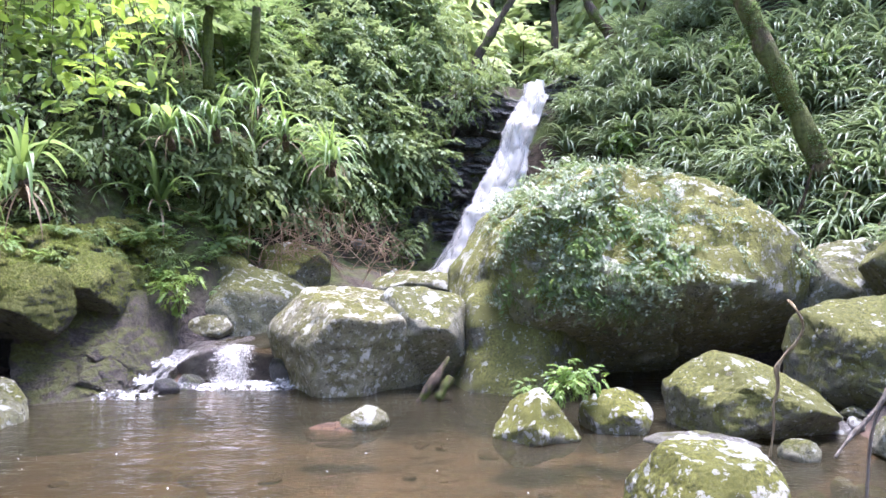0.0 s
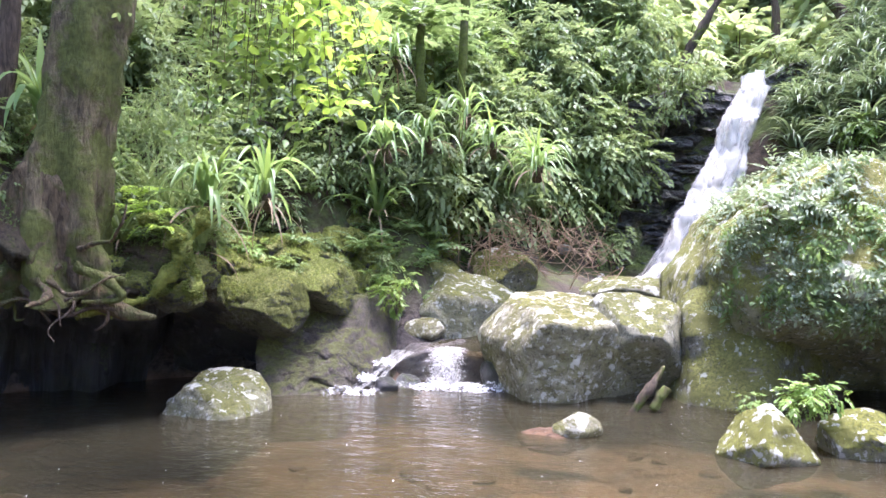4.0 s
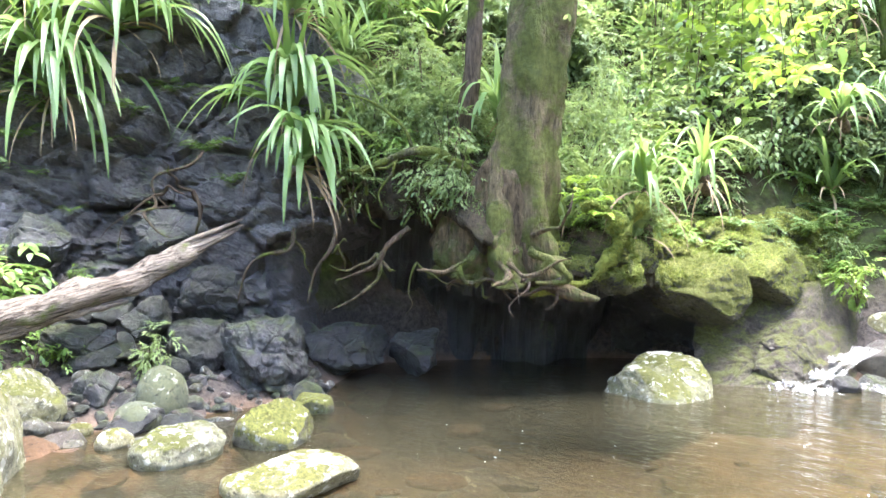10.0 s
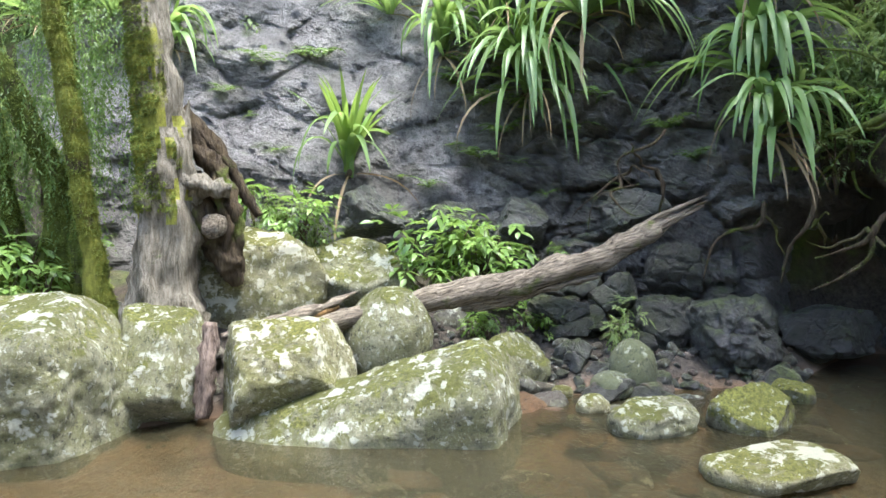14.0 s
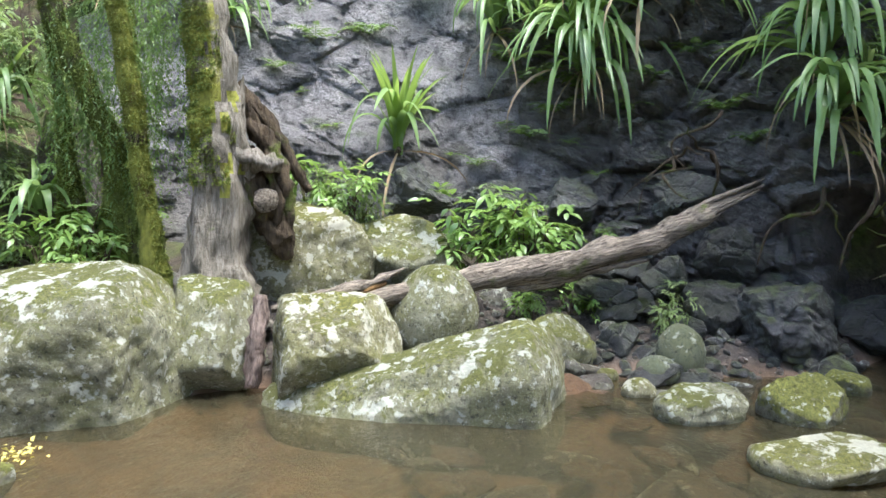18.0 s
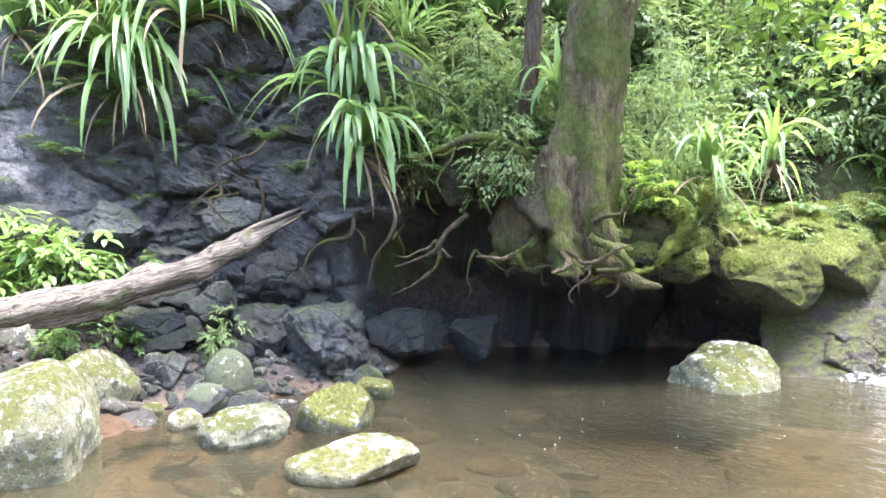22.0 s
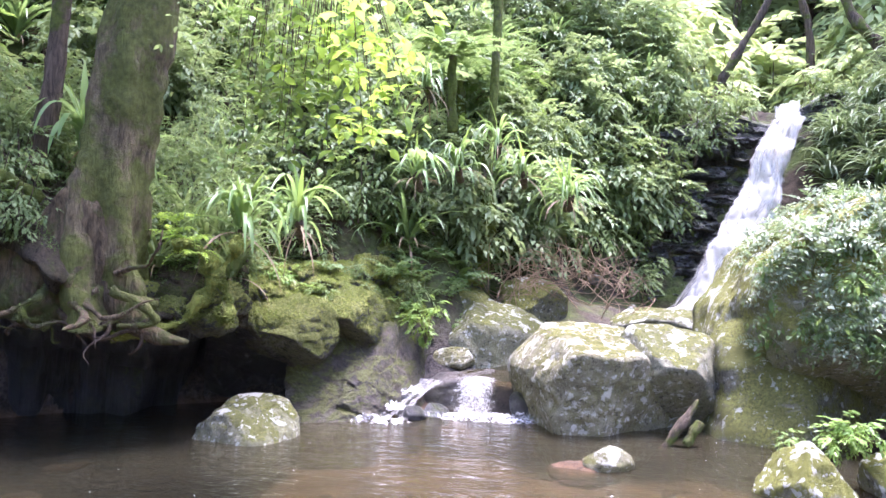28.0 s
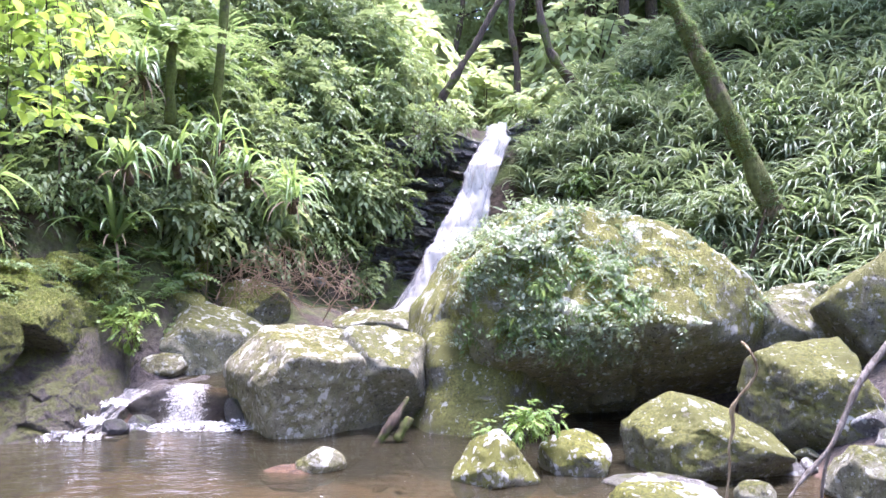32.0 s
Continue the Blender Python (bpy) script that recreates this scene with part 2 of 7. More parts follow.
LEAF_DARK = leaf_green("dark_leaf", (0.078, 0.122, 0.054), (0.19, 0.245, 0.11), 0.55, 0.42, (0.33, 0.41, 0.14), 0.25)
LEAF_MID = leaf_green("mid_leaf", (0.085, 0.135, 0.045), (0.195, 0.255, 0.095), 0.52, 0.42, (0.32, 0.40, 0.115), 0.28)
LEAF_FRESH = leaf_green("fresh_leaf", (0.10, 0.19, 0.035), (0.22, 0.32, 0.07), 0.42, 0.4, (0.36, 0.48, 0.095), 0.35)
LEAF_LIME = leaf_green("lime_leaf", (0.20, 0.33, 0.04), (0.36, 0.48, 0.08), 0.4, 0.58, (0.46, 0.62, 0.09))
# Paled well past leaf green: distant haze and sunlight are in this colour.
LEAF_HAZED = leaf_green("hazed_far_leaf", (0.32, 0.39, 0.16), (0.52, 0.58, 0.28), 0.55, 0.52, (0.48, 0.56, 0.2), 0.3)
STRAP = leaf_green("strap_leaf", (0.085, 0.155, 0.045), (0.215, 0.31, 0.105), 0.38, 0.4, (0.40, 0.55, 0.14), 0.42)
STRAP_DARK = leaf_green("dark_strap_leaf", (0.085, 0.125, 0.052), (0.21, 0.265, 0.12), 0.4, 0.36, (0.31, 0.40, 0.14), 0.42)
LEAF_BROAD = leaf_green("broad_leaf", (0.075, 0.15, 0.03), (0.18, 0.27, 0.065), 0.36, 0.35, (0.32, 0.45, 0.09), 0.5)
LEAF_YELLOW = leaf_green("yellow_leaf", (0.42, 0.36, 0.08), (0.6, 0.52, 0.13), 0.6, 0.3, (0.5, 0.45, 0.1))
STRAP_DRY = leaf_green("dry_strap", (0.16, 0.11, 0.055), (0.30, 0.22, 0.12), 0.7, 0.2, (0.3, 0.2, 0.1))
CREEPER = leaf_green("creeper_leaf", (0.11, 0.15, 0.075), (0.27, 0.31, 0.18), 0.5, 0.3, spec=0.35)
FERN = leaf_green("fern_leaf", (0.05, 0.10, 0.02), (0.12, 0.19, 0.04), 0.5, 0.4)
MOSS_TUFT = leaf_green("moss_tuft", (0.09, 0.11, 0.022), (0.26, 0.285, 0.055), 0.9, 0.3, spec=0.2)


def bark(name, base, dark, moss=0.4, moss_tone=(0.12, 0.15, 0.025), along=(5, 5, 0.9), own=False):
    n = Nodes(name)
    w = n.place if own else n.world_place()
    ribs = n.noise(5, 6, 0.65, n.stretch(*along, w), 0.4)
    c = n.mix(n.ramp(ribs, 0.35, 0.65), dark, base)
    m = n.ramp(n.noise(2.2, 6, 0.65, w, 0.3), 0.68 - 0.4 * moss, 0.78 - 0.4 * moss)
    c = n.mix(m, c, n.mix(n.ramp(n.noise(16, 4, 0.6, w), 0.3, 0.7), tuple(0.45 * v for v in moss_tone), moss_tone))
    n.bump(n.math("ADD", n.math("ADD", ribs, n.math("MULTIPLY", m, 0.3)), n.math("MULTIPLY", n.noise(36, 6, 0.75, w), 0.6)), 1.0, 0.06)
    return n.finish(c, 0.9, 0.2)


BARK = bark("brown_bark", (0.16, 0.12, 0.08), (0.05, 0.038, 0.026), 0.35)
BARK_MOSS = bark("mossy_bark", (0.13, 0.11, 0.07), (0.04, 0.034, 0.022), 0.8)
BARK_GOLD = bark("golden_moss_bark", (0.27, 0.235, 0.175), (0.09, 0.075, 0.055), 0.66, (0.34, 0.34, 0.06))
BARK_FURRED = bark("moss_furred_bark", (0.12, 0.10, 0.06), (0.035, 0.03, 0.018), 0.85, (0.21, 0.22, 0.035))
BARK_TREE = bark("big_tree_bark", (0.20, 0.16, 0.085), (0.06, 0.047, 0.026), 0.70, (0.135, 0.15, 0.036))
BARK_FOOT = bark("tree_foot_bark", (0.17, 0.128, 0.07), (0.05, 0.037, 0.022), 0.45, (0.10, 0.115, 0.03))
BARK_GREY = bark("weathered_wood", (0.30, 0.265, 0.21), (0.10, 0.085, 0.06), 0.15)
BARK_LOG = bark("weathered_log", (0.36, 0.30, 0.225), (0.06, 0.046, 0.034), 0.25, along=(9, 9, 0.7), own=True)
BARK_LIME = bark("lime_moss_bark", (0.14, 0.12, 0.06), (0.045, 0.04, 0.022), 0.95, (0.27, 0.30, 0.055))
VINE_BARK = bark("pale_vine_bark", (0.42, 0.34, 0.19), (0.2, 0.15, 0.08), 0.0)
BARK_DRIFT = bark("rotten_driftwood", (0.33, 0.25, 0.20), (0.07, 0.048, 0.038), 0.0, along=(6, 6, 1.6))
WOOD_BROWN = bark("split_wood", (0.30, 0.18, 0.07), (0.10, 0.055, 0.025), 0.0)
ROOT = bark("root_bark", (0.10, 0.073, 0.043), (0.035, 0.025, 0.016), 0.3)
TWIG = bark("dry_twig", (0.38, 0.27, 0.16), (0.18, 0.125, 0.075), 0.0)


def pool_water():
    """Clear brown pool water: its bed shows through, and the sky is mirrored in small ripples."""
    n = Nodes("pool_water")
    w = n.world_place()
    wave = n.math("ADD", n.noise(5.0, 3, 0.5, n.stretch(1.0, 1.7, 1.0, w), 0.3), n.math("MULTIPLY", n.noise(19, 2, 0.5, n.stretch(1.0, 1.8, 1.0, w)), 0.3))
    bump = n.node("ShaderNodeBump")
    n.put(bump.inputs["Height"], wave)
    bump.inputs["Strength"].default_value, bump.inputs["Distance"].default_value = 0.55, 0.04
    clear = n.node("ShaderNodeBsdfTransparent")
    clear.inputs[0].default_value = (0.56, 0.49, 0.31, 1)
    murk = n.node("ShaderNodeBsdfDiffuse")
    murk.inputs[0].default_value = (0.046, 0.042, 0.024, 1)
    body = n.node("ShaderNodeMixShader")
    dull = n.math("ADD", n.math("MULTIPLY", n.ramp(n.noise(0.5, 3, 0.5, w), 0.3, 0.7), 0.16), 0.34)
    n.put(body.inputs[0], dull)
    n.tree.links.new(clear.outputs[0], body.inputs[1])
    n.tree.links.new(murk.outputs[0], body.inputs[2])
    gloss = n.node("ShaderNodeBsdfGlossy")
    gloss.inputs["Roughness"].default_value = 0.03
    n.tree.links.new(bump.outputs[0], gloss.inputs["Normal"])
    fres = n.node("ShaderNodeFresnel")
    fres.inputs["IOR"].default_value = 1.37
    n.tree.links.new(bump.outputs[0], fres.inputs["Normal"])
    top = n.node("ShaderNodeMixShader")
    n.tree.links.new(fres.outputs[0], top.inputs[0])
    n.tree.links.new(body.outputs[0], top.inputs[1])
    n.tree.links.new(gloss.outputs[0], top.inputs[2])
    n.tree.links.new(top.outputs[0], n.out.inputs["Surface"])
    return n.mat


WATER = pool_water()


def white_water(name, cover):
    """Falling water: white streaks along the fall with dark gaps between them and ragged sides."""
    n = Nodes(name)
    uv = n.node("ShaderNodeUVMap").outputs[0]
    streak = n.noise(1.0, 7, 0.72, n.stretch(11, 2.6, 1, uv), 0.9)
    fine = n.noise(1.0, 5, 0.7, n.stretch(46, 7, 1, uv), 0.3)
    lumps = n.noise(1.0, 5, 0.7, n.stretch(4, 6, 1, uv), 0.4)
    across = n.node("ShaderNodeSeparateXYZ")
    n.put(across.inputs[0], uv)
    edge = n.math("MULTIPLY", n.math("POWER", n.math("MULTIPLY", n.math("ABSOLUTE", across.outputs["X"]), 2.0), 2.5), 0.36)
    v = n.math("ADD", n.math("ADD", n.math("MULTIPLY", streak, 0.65), n.math("MULTIPLY", lumps, 0.35)), n.math("SUBTRACT", n.math("MULTIPLY", n.math("SUBTRACT", fine, 0.5), 0.6), edge))
    n.finish(n.mix(n.ramp(v, 0.3, 0.6), (0.92, 0.90, 0.83), (0.97, 0.955, 0.89)), 0.7, 0.5)
    n.bump(n.math("ADD", v, n.math("MULTIPLY", fine, 0.4)), 0.8, 0.08)
    glow = n.node("ShaderNodeBsdfTranslucent")
    glow.inputs["Color"].default_value = (0.98, 0.955, 0.87, 1)
    body = n.node("ShaderNodeMixShader")
    body.inputs[0].default_value = 0.6
    n.tree.links.new(n.bsdf.outputs[0], body.inputs[1])
    n.tree.links.new(glow.outputs[0], body.inputs[2])
    clear = n.node("ShaderNodeBsdfTransparent")
    top = n.node("ShaderNodeMixShader")
    n.put(top.inputs[0], n.math("MULTIPLY", n.ramp(v, 0.54 - 0.4 * cover, 0.70 - 0.4 * cover), 0.97))
    n.tree.links.new(clear.outputs[0], top.inputs[1])
    n.tree.links.new(body.outputs[0], top.inputs[2])
    n.tree.links.new(top.outputs[0], n.out.inputs["Surface"])
    return n.mat


FALLING = white_water("falling_water", 0.85)
FALL_THIN = white_water("thin_falling_water", 0.33)
FALL_VEIL = white_water("veil_of_water", 0.27)


def foam():
    n = Nodes("foam")
    w = n.world_place()
    n.finish((0.88, 0.87, 0.82), 0.6, 0.4)
    v = n.math("SUBTRACT", n.noise(9, 6, 0.7, w, 0.5), n.math("MULTIPLY", n.cells(22, w), 0.2))
    n.put(n.bsdf.inputs["Alpha"], n.math("MULTIPLY", n.ramp(v, 0.36, 0.56), 0.85))
    n.bump(v, 0.8, 0.05)
    return n.mat


FOAM = foam()

fleck = Nodes("foam_fleck")
FOAM_FLECK = fleck.finish((0.8, 0.8, 0.76), 0.6, 0.3)


# ---- builders ----
def mesh_from(name, verts, faces, mat, smooth=True, uvs=None):
    me = bpy.data.meshes.new(name)
    me.from_pydata([tuple(v) for v in verts] if not isinstance(verts, np.ndarray) else verts.tolist(), [], faces if isinstance(faces, list) else faces.tolist())
    me.materials.append(mat)
    if smooth:
        me.polygons.foreach_set("use_smooth", [True] * len(me.polygons))
    if uvs is not None:
        layer = me.uv_layers.new(name="uv")
        loops = np.zeros(len(me.loops), dtype=np.int32)
        me.loops.foreach_get("vertex_index", loops)
        layer.data.foreach_set("uv", np.asarray(uvs, dtype=np.float32)[loops].ravel())
    me.update()
    return me


def child(name, me, parent, label="", m=None):
    ob = new(name, me)
    ob.parent = parent
    if m is not None:
        ob.matrix_basis = m
    return tagged(ob, label)


def thing(name, m, label, category, group="", kind=""):
    ob = new(name)
    ob.empty_display_size = 0.1
    ob.matrix_basis = m
    return tagged(ob, label, category, group, kind)


def polar(az, r, z=0.0):
    return Vector((-r * math.sin(radians(az)), r * math.cos(radians(az)), z))


def fbm(p, scale, octaves=4, seed=0.0):
    return noise.fractal(Vector(p) * scale + Vector((seed, seed * 1.7, -seed)), 1.0, 2.0, octaves, noise_basis="PERLIN_ORIGINAL")


def smooth01(t):
    t = min(1.0, max(0.0, t))
    return t * t * (3 - 2 * t)


def tube(points, radii, sides=10, rough=0.0, seed=0, lumps=3.0, flute=0.0):
    """A bent, tapering limb through points, closed at both ends: verts and faces."""
    pts = [Vector(p) for p in points]
    fine, fr = [], []
    steps = 5
    for i in range(len(pts) - 1):
        a, b, c, d = pts[max(i - 1, 0)], pts[i], pts[i + 1], pts[min(i + 2, len(pts) - 1)]
        for k in range(steps):
            t = k / steps
            fine.append(0.5 * (2 * b + (c - a) * t + (2 * a - 5 * b + 4 * c - d) * t * t + (3 * b - a - 3 * c + d) * t ** 3))
            fr.append(radii[i] + (radii[i + 1] - radii[i]) * t)
    fine.append(pts[-1])
    fr.append(radii[-1])
    verts, faces = [], []
    side = None
    for i, p in enumerate(fine):
        way = (fine[min(i + 1, len(fine) - 1)] - fine[max(i - 1, 0)]).normalized()
        if side is None:
            side = way.orthogonal().normalized()
        side = (side - way * side.dot(way)).normalized()
        other = way.cross(side)
        for k in range(sides):
            a = 2 * math.pi * k / sides
            out = side * math.cos(a) + other * math.sin(a)
            r = fr[i] * (1 + rough * fbm(p + out * fr[i], lumps, 3, seed) + flute * (1 - i / len(fine)) ** 1.5 * math.cos(5 * a + 0.25 * i + seed))
            verts.append(p + out * r)
    for i in range(len(fine) - 1):
        for k in range(sides):
            a, b = i * sides + k, i * sides + (k + 1) % sides
            faces.append((a, b, b + sides, a + sides))
    faces.append(tuple(range(sides - 1, -1, -1)))
    top = (len(fine) - 1) * sides
    faces.append(tuple(range(top, top + sides)))
    return verts, faces


def joined(pieces):
    verts, faces = [], []
    for v, f in pieces:
        n = len(verts)
        verts += list(v)
        faces += [tuple(i + n for i in face) for face in f]
    return verts, faces


def rock_mesh(name, size, mat, seed, cuts=(), facets=13, detail=4, rough=0.05, sharp=0.66):
    """A boulder: a ball cut by planes (given ones and random ones), then weathered. Its middle is at the origin."""
    rng = random.Random(seed)
    planes = [(Vector(n).normalized(), d) for n, d in cuts]
    for _ in range(facets):
        v = Vector((rng.gauss(0, 1), rng.gauss(0, 1), rng.gauss(0, 1))).normalized()
        planes.append((v, rng.uniform(sharp, 1.0)))
    bm = bmesh.new()
    bmesh.ops.create_icosphere(bm, subdivisions=detail, radius=1.0)
    half = Vector(size) * 0.5
    mean = (half.x + half.y + half.z) / 3
    for v in bm.verts:
        n = v.co.normalized()
        r = 1.04
        for p, d in planes:
            c = n.dot(p)
            if c > 0.05:
                r = min(r, d / c)
        p = n * r
        p = Vector((p.x * half.x, p.y * half.y, p.z * half.z))
        w = fbm(p, 1.3 / mean, 4, seed * 3.1) * rough * 0.8 + fbm(p, 6.0 / mean, 4, seed) * rough * 0.32 + fbm(p, 20.0 / mean, 3, seed) * rough * 0.16
        v.co = p + Vector((n.x, n.y, n.z)) * w * mean * 2
    me = bpy.data.meshes.new(name)
    bm.to_mesh(me)
    bm.free()
    me.materials.append(mat)
    me.polygons.foreach_set("use_smooth", [True] * len(me.polygons))
    return me


def cut_rock(name, x, y, z, reach, planes, mat, seed, label, category="boulder", detail=6, rough=0.04, keen=16, blocks=0.0):
    """A boulder with given faces: each plane is a normal and its distance from the middle in metres; reach bounds it. Edges are worn round."""
    bm = bmesh.new()
    bmesh.ops.create_icosphere(bm, subdivisions=detail, radius=1.0)
    faces = [(Vector(n).normalized(), d) for n, d in planes]
    mean = sum(reach) / 3
    for v in bm.verts:
        n = v.co.normalized()
        k = (n.x / reach[0]) ** 2 + (n.y / reach[1]) ** 2 + (n.z / reach[2]) ** 2
        total = k ** (keen / 2) + sum((max(0.0, n.dot(p)) / d) ** keen for p, d in faces)
        p = n * total ** (-1.0 / keen)
        w = fbm(p, 1.1 / mean, 4, seed * 3.1) * 0.9 + fbm(p, 3.5 / mean, 4, seed) * 0.5 + fbm(p, 12.0 / mean, 4, seed) * 0.22
        if blocks:
            block, gap = facet(p, 2.2 / mean, seed, 1.2)
            small, gap2 = facet(p, 6.0 / mean, seed + 3, 1.2)
            w += blocks * (block + 0.4 * small - 0.5 * max(0.0, 0.12 - gap) / 0.12 - 0.2 * max(0.0, 0.1 - gap2) / 0.1)
        v.co = p + n * w * rough * mean * 2
    me = bpy.data.meshes.new(name)
    bm.to_mesh(me)
    bm.free()
    me.materials.append(mat)
    me.polygons.foreach_set("use_smooth", [True] * len(me.polygons))
    ob = new(name, me)
    ob.matrix_basis = pose(x, y, z)
    return tagged(ob, label, category)


def facet(p, freq, seed, flat=1.6):
    """Blocky relief: the height of the tilted block that a point lies on, and how near a joint it is."""
    q = Vector((p.x * freq, p.y * freq, p.z * freq * flat)) + Vector((seed, seed * 2, seed * 3))
    d, c = noise.voronoi(q)
    tilt = noise.noise_vector(c[0] * 5.3)
    return noise.noise(c[0] * 9.1) * 0.9 + 0.7 * tilt.dot(q - c[0]), d[1] - d[0]


def rock(name, x, y, z, size, mat, seed, label, rz=0.0, tilt=(0.0, 0.0), category="rock", group="", **shape):
    ob = new(name, rock_mesh(name, size, mat, seed, **shape))
    ob.matrix_basis = pose(x, y, z, tilt[0], tilt[1], rz)
    return tagged(ob, label, category, group)


# ---- the ground ----
BANKS = []


def bank(az, *profile):
    """The ground's height along one bearing from the pool's middle: pairs of distance and height."""
    BANKS.append((az, [p[0] for p in profile], [p[1] for p in profile]))


bank(-180, (0, -0.12), (1.5, 0.0), (3, 0.35), (7, 1.0), (12, 3.5), (20, 8), (40, 14), (400, 30))
bank(-120, (0, -0.12), (2.5, -0.1), (4, 0.3), (7, 0.9), (11, 3.0), (20, 8), (40, 14), (400, 30))
bank(-60, (0, -0.12), (3, -0.3), (5, 0.0), (6.5, 0.5), (9, 1.6), (12, 4.0), (18, 8.5), (40, 16), (400, 30))
bank(-36, (0, -0.12), (3, -0.3), (5.5, -0.1), (6.5, 0.2), (8, 0.7), (10, 1.5), (12, 3.3), (16, 7.0), (40, 18), (400, 34))
bank(-26, (0, -0.12), (3, -0.2), (5, -0.28), (5.8, -0.42), (6.8, -0.12), (9.2, -0.15), (10.5, 1.2), (12.5, 3.2), (16, 7.4), (40, 18), (400, 34))
bank(-15, (0, -0.12), (3, -0.2), (5, -0.28), (7, -0.42), (9.4, -0.25), (11, 0.8), (13, 2.4), (15, 4.6), (18, 6.8), (22, 7.8), (40, 15), (400, 34))
bank(-10.5, (0, -0.12), (3, -0.2), (5, -0.28), (7.5, -0.42), (8.3, 0.2), (11, 0.8), (14, 1.4), (15, 3.6), (16.5, 4.9), (20, 5.4), (40, 11), (400, 32))
bank(-7, (0, -0.12), (3, -0.2), (5, -0.28), (7.5, -0.42), (8.3, 0.2), (11, 0.7), (14.3, 0.85), (15.3, 3.4), (16.0, 4.9), (20, 5.7), (40, 12), (400, 34))
bank(-2, (0, -0.12), (3, -0.2), (5, -0.28), (7.8, -0.42), (8.6, 0.25), (11, 0.7), (14.2, 0.9), (15.2, 3.4), (16.2, 5.0), (20, 6.0), (40, 13), (400, 34))
bank(2, (0, -0.12), (3, -0.2), (5, -0.28), (7.8, -0.42), (8.6, 0.3), (11, 0.75), (13.6, 1.0), (14.6, 3.8), (16, 5.6), (20, 8.5), (40, 17), (400, 34))
bank(7, (0, -0.12), (3, -0.2), (5, -0.28), (7.8, -0.42), (8.6, 0.35), (11, 0.9), (12.6, 1.3), (14.2, 4.2), (17, 7.6), (22, 12), (40, 20), (400, 36))
bank(14, (0, -0.12), (3, -0.2), (5, -0.28), (8.2, -0.42), (9.2, 0.1), (10, 0.6), (11, 1.3), (13.0, 4.2), (16.5, 8.0), (22, 13), (40, 20), (400, 36))
bank(20, (0, -0.12), (3, -0.2), (5, -0.28), (8.0, -0.42), (8.8, 0.1), (9.6, 1.0), (11.5, 3.6), (15, 7.4), (22, 13), (40, 20), (400, 36))
bank(27, (0, -0.12), (3, -0.2), (5, -0.28), (7.7, -0.42), (8.4, 0.4), (9.2, 1.3), (11, 3.6), (14.5, 7.4), (22, 13), (40, 20), (400, 36))
bank(31, (0, -0.12), (3, -0.2), (5, -0.28), (8.0, -0.42), (9.0, 0.2), (9.5, 1.5), (11, 3.4), (14.5, 7.4), (22, 13), (40, 20), (400, 36))
bank(36, (0, -0.12), (3, -0.4), (5, -0.5), (8.0, -0.6), (9.5, -0.2), (9.9, 2.2), (11.5, 4.2), (14.5, 7.4), (22, 13), (40, 20), (400, 36))
bank(54, (0, -0.12), (3, -0.35), (5, -0.45), (7.4, -0.6), (9.3, -0.1), (9.7, 2.4), (11.5, 5.2), (14.5, 8.4), (22, 14), (40, 20), (400, 36))
bank(62, (0, -0.12), (3, -0.3), (5.6, -0.42), (6.6, -0.2), (7.3, 0.1), (8.9, 0.5), (9.6, 2.2), (11, 5.4), (14.5, 8.8), (22, 14), (40, 20), (400, 36))
bank(75, (0, -0.12), (3, -0.28), (5.2, -0.36), (6.2, -0.16), (6.9, 0.06), (8.2, 0.65), (9.6, 1.2), (10.4, 4.2), (14.5, 8.8), (22, 14), (40, 20), (400, 36))
bank(90, (0, -0.12), (2, -0.25), (5.2, -0.34), (6.4, -0.12), (7.0, 0.2), (7.7, 0.7), (9.6, 1.3), (10.6, 4.4), (14.5, 8.8), (22, 14), (40, 20), (400, 36))
bank(106, (0, -0.12), (2, -0.2), (5.8, -0.2), (6.5, -0.1), (7.0, 0.25), (7.5, 0.65), (9.6, 1.2), (11.6, 4.6), (14.5, 8.0), (22, 13), (40, 20), (400, 36))
bank(120, (0, -0.12), (2, -0.2), (5.2, -0.15), (6.0, -0.05), (6.8, 0.35), (8.2, 0.7), (10.0, 1.3), (12.0, 3.4), (15, 6.5), (22, 12), (40, 20), (400, 36))
bank(145, (0, -0.12), (2, -0.15), (4.0, -0.1), (5.5, 0.4), (8.5, 0.9), (11.0, 2.0), (15, 5.0), (22, 10), (40, 18), (400, 34))
bank(180, (0, -0.12), (1.5, 0.0), (3, 0.35), (7, 1.0), (12, 3.5), (20, 8), (40, 14), (400, 30))


def ground_z(x, y, bumps=True):
    r, az = math.hypot(x, y), math.degrees(math.atan2(-x, y))
    for (a0, r0, z0), (a1, r1, z1) in zip(BANKS, BANKS[1:]):
        if a0 <= az <= a1:
            f = smooth01((az - a0) / (a1 - a0))
            z = (1 - f) * np.interp(r, r0, z0) + f * np.interp(r, r1, z1)
            break
    if bumps:
        k = 0.05 + 0.30 * smooth01((z - 0.1) / 2.5) + 0.8 * smooth01((r - 25) / 40)
        z += k * fbm((x, y, 0), 0.9, 4, 3.0)
    return float(z)


